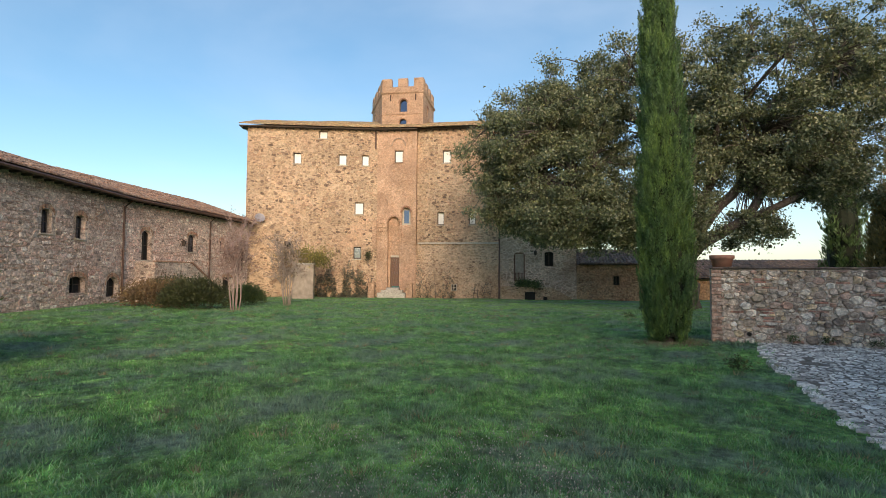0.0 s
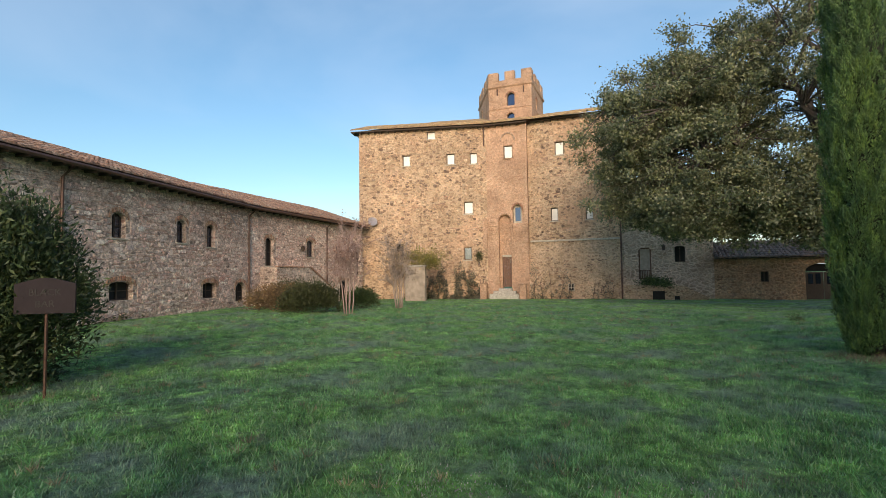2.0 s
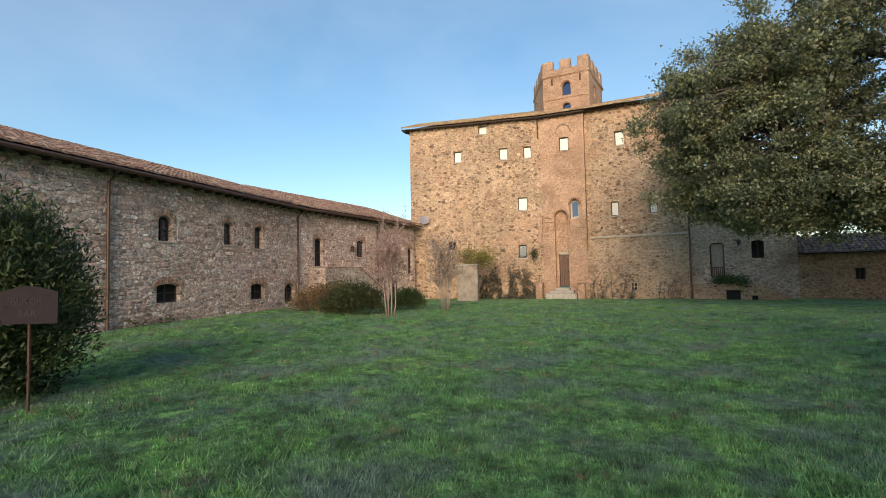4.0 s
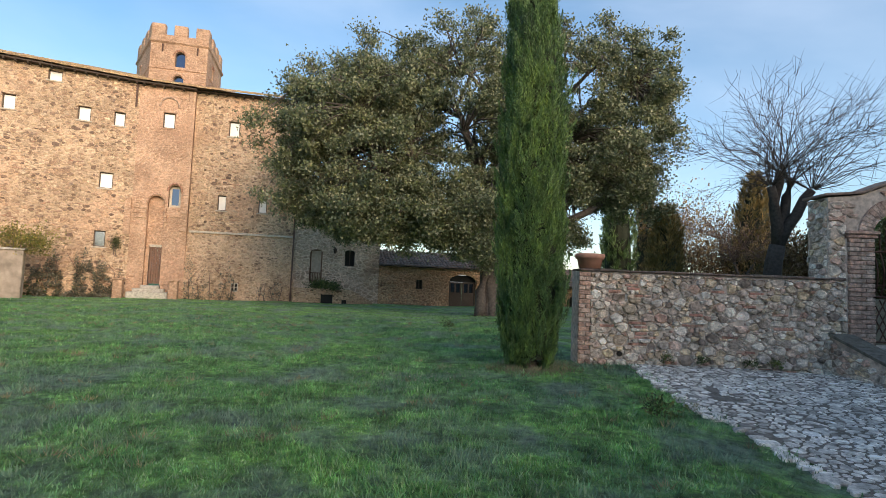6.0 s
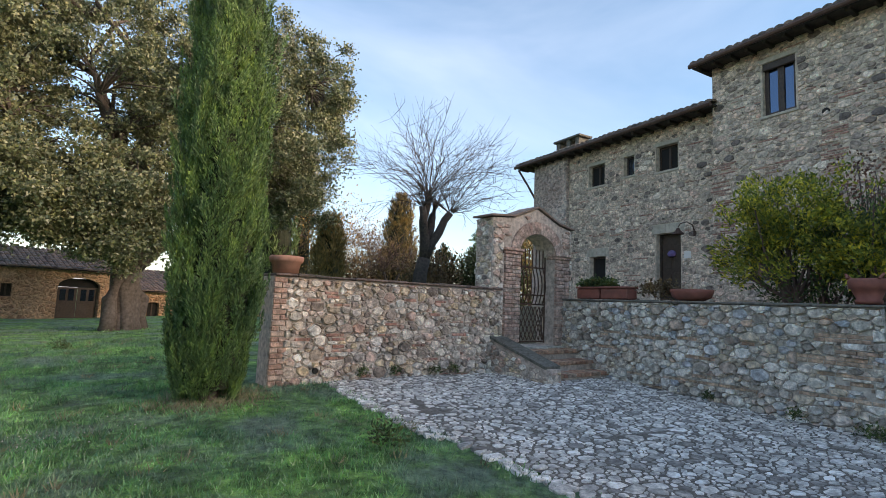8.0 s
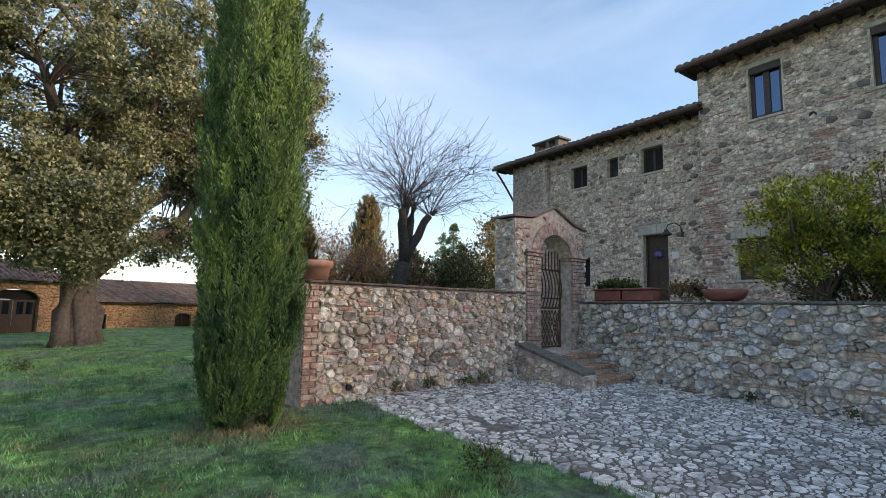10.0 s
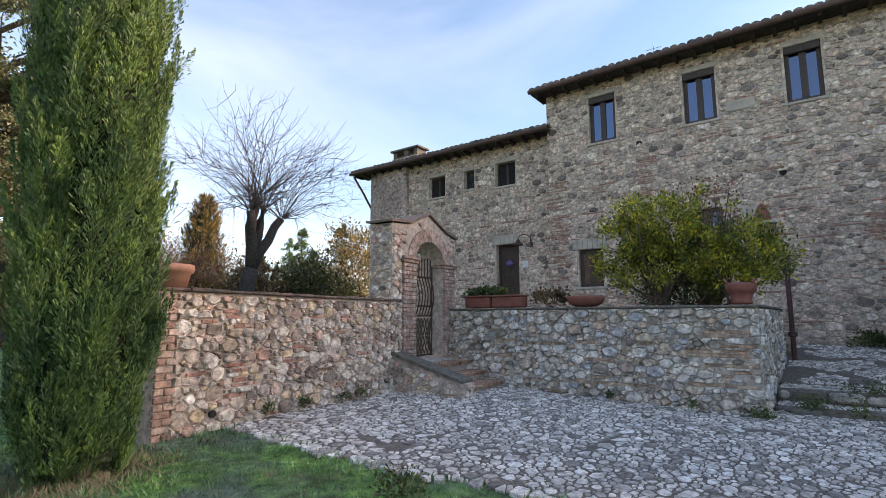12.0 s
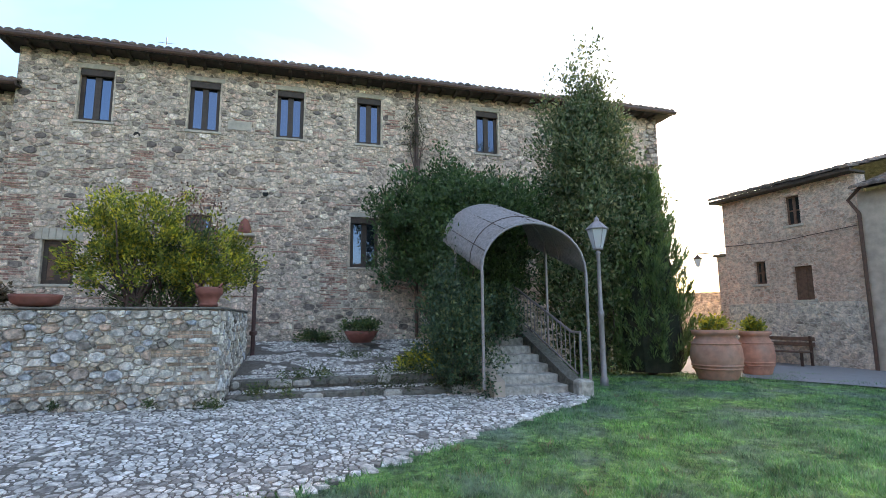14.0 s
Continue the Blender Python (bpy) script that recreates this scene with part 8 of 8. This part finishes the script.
Solid().box(F_HL, (hl(-1.22), hl(-0.98)), (0.03, 0.05), (3.3, 3.52), 0.004).done("plate", M_WHITE, pl)
# red standpipe by the terrace corner
sp = thing("standpipe", (9.4, 7.85, 0.7), "dark red iron standpipe", "pipe")
M_STANDPIPE = m_plain("dark_red_iron", (0.10, 0.045, 0.04), 0.6, 0.35, 14)
Solid().tube([(9.3, 7.8, 0.6), (9.3, 7.8, 3.0)], 0.05, 10).done("pipe", M_STANDPIPE, sp)
Solid().lathe((9.3, 7.8, 1.1), [(0.06, 0), (0.09, 0.02), (0.09, 0.1), (0.06, 0.12)], 12).done("collar", M_STANDPIPE, sp)
# roof aerial
ant = thing("roof_aerial", tuple(F_H(4.6, -1.5, 9.7)), "thin metal roof aerial", "aerial")
Solid().tube([F_H(3.4, -1.2, 9.6), F_H(3.4, -1.2, 10.7)], 0.014, 5).done("mast", M_STEELGREY, ant)
for z in (10.3, 10.5):
    Solid().tube([F_H(3.15, -1.2, z), F_H(3.65, -1.2, z)], 0.008, 4).done("rod", M_STEELGREY, ant)

# garden sign with two lines
sign = thing("garden_sign", (-10.6, 2.3, 0.0), "dark brown board sign on a thin post", "sign")
SX = Frame((-10.75, 2.1), (-10.35, 2.72))
Solid().tube([SX(0.37, 0.02, -0.1), SX(0.37, 0.02, 1.2)], 0.02, 8).done("post", M_IRON, sign)
bd = Solid()
bo = [(0.0, 1.17), (0.74, 1.17), (0.74, 1.58), (0.6, 1.62), (0.45, 1.66), (0.29, 1.66), (0.14, 1.62), (0.0, 1.58)]
bd.add([SX(s, 0.04, z) for s, z in bo] + [SX(s, 0.07, z) for s, z in bo], [tuple(range(7, -1, -1)), tuple(range(8, 16))] + [(i, (i + 1) % 8, (i + 1) % 8 + 8, i + 8) for i in range(8)])
bd = bd.done("board", m_plain("brown_sign_paint", (0.028, 0.02, 0.022), 0.95, 0.12, 12, dirt_amount=0.0), sign)
for text, z in (("BLACK", 1.42), ("BAR", 1.26)):
    cu = bpy.data.curves.new("words", "FONT")
    cu.body, cu.size, cu.extrude, cu.align_x = text, 0.13, 0.002, "CENTER"
    tmp = bpy.data.objects.new("words", cu)
    scene.collection.objects.link(tmp)
    me = bpy.data.meshes.new_from_object(tmp.evaluated_get(bpy.context.evaluated_depsgraph_get()))
    scene.collection.objects.unlink(tmp)
    me.transform(Matrix.Translation(SX(0.37, 0.074, z)) @ Matrix((( SX.u.x, 0, SX.n.x, 0), (SX.u.y, 0, SX.n.y, 0), (0, 1, 0, 0), (0, 0, 0, 1))))
    me.materials.clear()
    me.materials.append(m_plain("black_letter_paint", (0.012, 0.01, 0.01), 0.6, 0.1, 12, bump=0))
    under(new("lettering", me), bd)

# dishes and lamps on the wing and castle
for k, (fr, s, z, d) in enumerate(((F_WA, wa(-27.3), 4.55, 0.1), (F_CL, 1.2, 5.9, 0.1))):
    dish = thing("satellite_dish", tuple(fr(s, 0.3, z)), "small grey satellite dish on a wall bracket", "satellite dish")
    Solid().tube([fr(s, 0.0, z - 0.3), fr(s, 0.3, z - 0.1), fr(s, 0.32, z)], 0.025, 6).done("bracket", M_STEELGREY, dish)
    c = fr(s, 0.4, z)
    b = Solid()
    nrm = (fr.n + Vector((0, 0, 0.5)) + fr.u * 0.5).normalized()
    e1 = nrm.cross(Vector((0, 0, 1))).normalized()
    e2 = nrm.cross(e1)
    ringp = [c] + [c + (e1 * math.cos(a) + e2 * math.sin(a)) * r + nrm * r * r * 0.35 for r in (0.2, 0.38) for a in (2 * math.pi * i / 18 for i in range(18))]
    b.add(ringp, [(0, 1 + i, 1 + (i + 1) % 18) for i in range(18)] + [(1 + i, 19 + i, 19 + (i + 1) % 18, 1 + (i + 1) % 18) for i in range(18)])
    b.done("dish", M_STEELGREY, dish, smooth=True)
    Solid().tube([c + nrm * 0.02 - e2 * 0.3, c + nrm * 0.4], 0.012, 5).done("feed_arm", M_STEELGREY, dish)
for fr, s, z in ((F_WB, wb(-30.4), 3.4), (F_CG, on_frame(F_CG, -15.1), 3.3)):
    lm = thing("wall_lantern", tuple(fr(s, 0.2, z)), "dark iron wall lantern", "wall lamp", "wall lanterns")
    Solid().tube([fr(s, 0.0, z + 0.15), fr(s, 0.25, z + 0.25), fr(s, 0.4, z + 0.15)], 0.02, 6).done("arm", M_IRON, lm)
    Solid().lathe(tuple(fr(s, 0.4, z - 0.2)), [(0.001, 0), (0.08, 0.02), (0.13, 0.26), (0.16, 0.28), (0.04, 0.38), (0.001, 0.4)], 6).done("lantern", M_DARKWOOD, lm)

# stone pier below the yellow climber
pier_b = thing("stone_pier", (-28.3, 26.0, 0), "plastered stone pier on the lawn edge", "pier")
F_P = Frame((-29.1, 25.6), (-27.7, 26.5))
Solid().box(F_P, (0, 1.5), (-0.45, 0.0), (-0.4, 2.25), 0.03).done("shaft", m_plain("weathered_render", (0.34, 0.28, 0.23), 0.95, 0.3, 3, bump=0.5, dirt=(0.16, 0.14, 0.11), dirt_amount=0.7), pier_b)
Solid().box(F_P, (-0.06, 1.56), (-0.5, 0.05), (2.253, 2.36), 0.02).done("cap", M_SLAB, pier_b)

# ---------------- far side of the yard ----------------
far = thing("village_house", (9.5, -9.5, 0), "weathered brick and stone house with wooden shutters", "house")
F_F = Frame((10.1, -7.85), (5.4, -8.34))
F_FE = Frame((10.6, -12.8), (10.1, -7.85))
f_open = [(2.24, 2.7, 4.33, 5.25, 0), (1.04, 1.43, 2.55, 3.3, 0), (2.3, 2.88, 1.98, 3.02, 0)]
wall_mesh(F_F, (0, 4.3), (-0.4, 5.5), 0.45, f_open).done("wall", M_FAR, far)
wall_mesh(F_FE, (0, F_FE.length), (-0.4, 5.5), 0.45).done("side_wall", M_FAR, far)
for i, o in enumerate(f_open):
    window_unit(far, F_F, *o[:4], 0.12, M_OLDWOOD, M_OLDWOOD if i == 2 else M_DARKROOM, bars=1, cross=1 if i != 2 else 0, wide=0.05, sill=M_LINTEL)
Solid().box(F_F, (0.0, 4.3), (0.003, 0.05), (-0.4, 1.9), 0.01).done("stone_base", M_FAR_BASE, far)
Solid().box(F_F, (-0.25, 4.4), (0.26, 0.37), (5.5, 5.6), 0.01).done("fascia", M_EAVE, far)
Solid().box(F_F, (-0.42, -0.004), (-2.0, -0.05), (-0.4, 3.62)).done("lean_to", M_FAR, far)
Solid().box(F_F, (-0.52, -0.004), (-2.1, 0.05), (3.623, 3.72), 0.02).done("lean_to_cap", M_TILE_DARK, far)
Solid().box(F_F, (-0.2, 4.4), (-0.3, 0.3), (5.503, 5.56)).done("eave_board", M_EAVE, far)
coppi("roof_tiles", F_F, (-0.25, 4.4), 0.4, 5.58, -3.5, 6.6, M_TILE_DARK, far, 0.22, 8, 71)
Solid().add([F_F(s, d, z) for s in (-0.25, 4.4) for d, z in ((0.38, 5.565), (-3.5, 6.62), (-7.0, 5.4))], [(0, 3, 4, 1), (1, 4, 5, 2)]).done("roof_deck", M_TILE_DARK, far)
Solid().tube([F_F(0.0, 0.06, 3.95), F_F(2.0, 0.07, 3.85), F_F(4.3, 0.06, 4.0)], 0.012, 5).done("cable", M_IRON, far)
far2 = thing("plastered_house", (4.5, -8.5, 0), "pale plastered house with a downpipe", "house")
F_F2 = Frame((5.82, -8.25), (0.5, -8.9))
wall_mesh(F_F2, (0.02, 5.3), (-0.4, 4.9), 0.45).done("wall", M_PLASTER, far2)
Solid().add([F_F2(s, d, z) for s in (0.05, 5.3) for d, z in ((0.38, 4.905), (-3.5, 6.22), (-7.0, 5.0))], [(0, 3, 4, 1), (1, 4, 5, 2)]).done("roof_deck", M_TILE_DARK, far2)
coppi("roof_tiles", F_F2, (0.05, 5.3), 0.4, 4.92, -3.5, 6.2, M_TILE_DARK, far2, 0.22, 8, 72)
Solid().tube([F_F2(0.08, 0.1, 0.0), F_F2(0.08, 0.1, 4.3), F_F2(-0.1, 0.2, 4.7), F_F2(0.3, 0.3, 5.0)], 0.05, 8).done("downpipe", M_PIPE, far2)
# hills with the distance haze put into their pale blue-grey colour
hill_b = Solid()
hv = []
for i in range(121):
    a = math.radians(-180 + 3 * i)
    hgt = 60 + 55 * noise.noise(Vector((math.cos(a) * 2.5, math.sin(a) * 2.5, 0.4))) + 10 * noise.noise(Vector((i * 0.37, 0, 0)))
    hv += [(2400 * math.cos(a), 2400 * math.sin(a), -20), (2500 * math.cos(a), 2500 * math.sin(a), max(12, hgt))]
hill_b.add(hv, [(2 * i, 2 * i + 2, 2 * i + 3, 2 * i + 1) for i in range(120)])
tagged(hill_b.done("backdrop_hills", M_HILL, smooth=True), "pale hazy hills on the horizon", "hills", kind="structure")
# lane, and a plain wall standing for a farther building beyond the jars
tagged(Solid().add([(6.9, -3.0, 0.04), (9.3, -4.6, 0.04), (11.5, -7.0, 0.04), (13.5, -12.0, 0.04), (10.3, -12.0, 0.04), (10.0, -7.8, 0.04), (5.6, -8.3, 0.04), (-6, -9.5, 0.04), (-8, -7.0, 0.04), (1.0, -5.6, 0.04), (4.0, -4.5, 0.04)], [tuple(range(10, -1, -1))]).done("road", M_ASPHALT), "pale grey asphalt lane", "road", kind="structure")
bench = thing("bench", tuple(F_F(3.0, 0.5, 0)), "weathered wooden bench against the house wall", "bench")
for z, d in ((0.42, 0.35), (0.42, 0.5), (0.42, 0.65)):
    Solid().box(F_F, (1.35, 2.9), (d, d + 0.12), (z, z + 0.04), 0.006).done("seat_slat", M_OLDWOOD, bench)
for z in (0.6, 0.76):
    Solid().box(F_F, (1.35, 2.9), (0.22, 0.26), (z, z + 0.11), 0.006).done("back_slat", M_OLDWOOD, bench)
for s in (1.45, 2.75):
    for d in (0.25, 0.7):
        Solid().box(F_F, (s, s + 0.06), (d - 0.03, d + 0.03), (0.03, 0.42 if d > 0.5 else 0.9)).done("leg", M_IRON, bench)
end = thing("farther_building", (11.8, -8.8, 0), "piece of a farther stone building by the lane", "wall")
F_LW = Frame((15.8, -9.4), (14.0, -11.6))
wall_mesh(F_LW, (0, 2.6), (-0.4, 2.6), 0.4).done("masonry", M_FAR_BASE, end)
lamp2 = thing("hanging_lantern", tuple(F_F(-0.3, 0.4, 3.2)), "small hanging street lantern", "street lamp")
Solid().tube([F_F(0.0, 0.05, 3.75), F_F(-0.9, 0.35, 3.8)], 0.02, 6).done("arm", M_IRON, lamp2)
Solid().lathe(tuple(F_F(-0.9, 0.35, 3.3)), [(0.001, 0), (0.07, 0.02), (0.15, 0.3)], 6).done("lantern", M_WHITE, lamp2)
Solid().lathe(tuple(F_F(-0.9, 0.35, 3.3)), [(0.15, 0.303), (0.19, 0.32), (0.05, 0.42), (0.001, 0.5)], 6).done("lantern_cap", M_IRON, lamp2)

# bell-shaped terracotta on a ledge of the house wall
bell = thing("terracotta_bell", tuple(F_H(6.2, 0.18, 4.05)), "dark red bell shaped terracotta on a stone ledge", "ornament")
Solid().lathe(F_H(6.2, 0.18, 4.053), [(0.001, 0.0), (0.2, 0.0), (0.2, 0.06), (0.17, 0.2), (0.12, 0.36), (0.05, 0.45), (0.001, 0.47)], 20).done("bell_body", M_TERRA_DARK, bell, smooth=True)
Solid().box(F_H, (5.55, 6.5), (0.0, 0.36), (3.97, 4.05), 0.012).done("ledge", M_LINTEL, hw, "pale stone ledge")
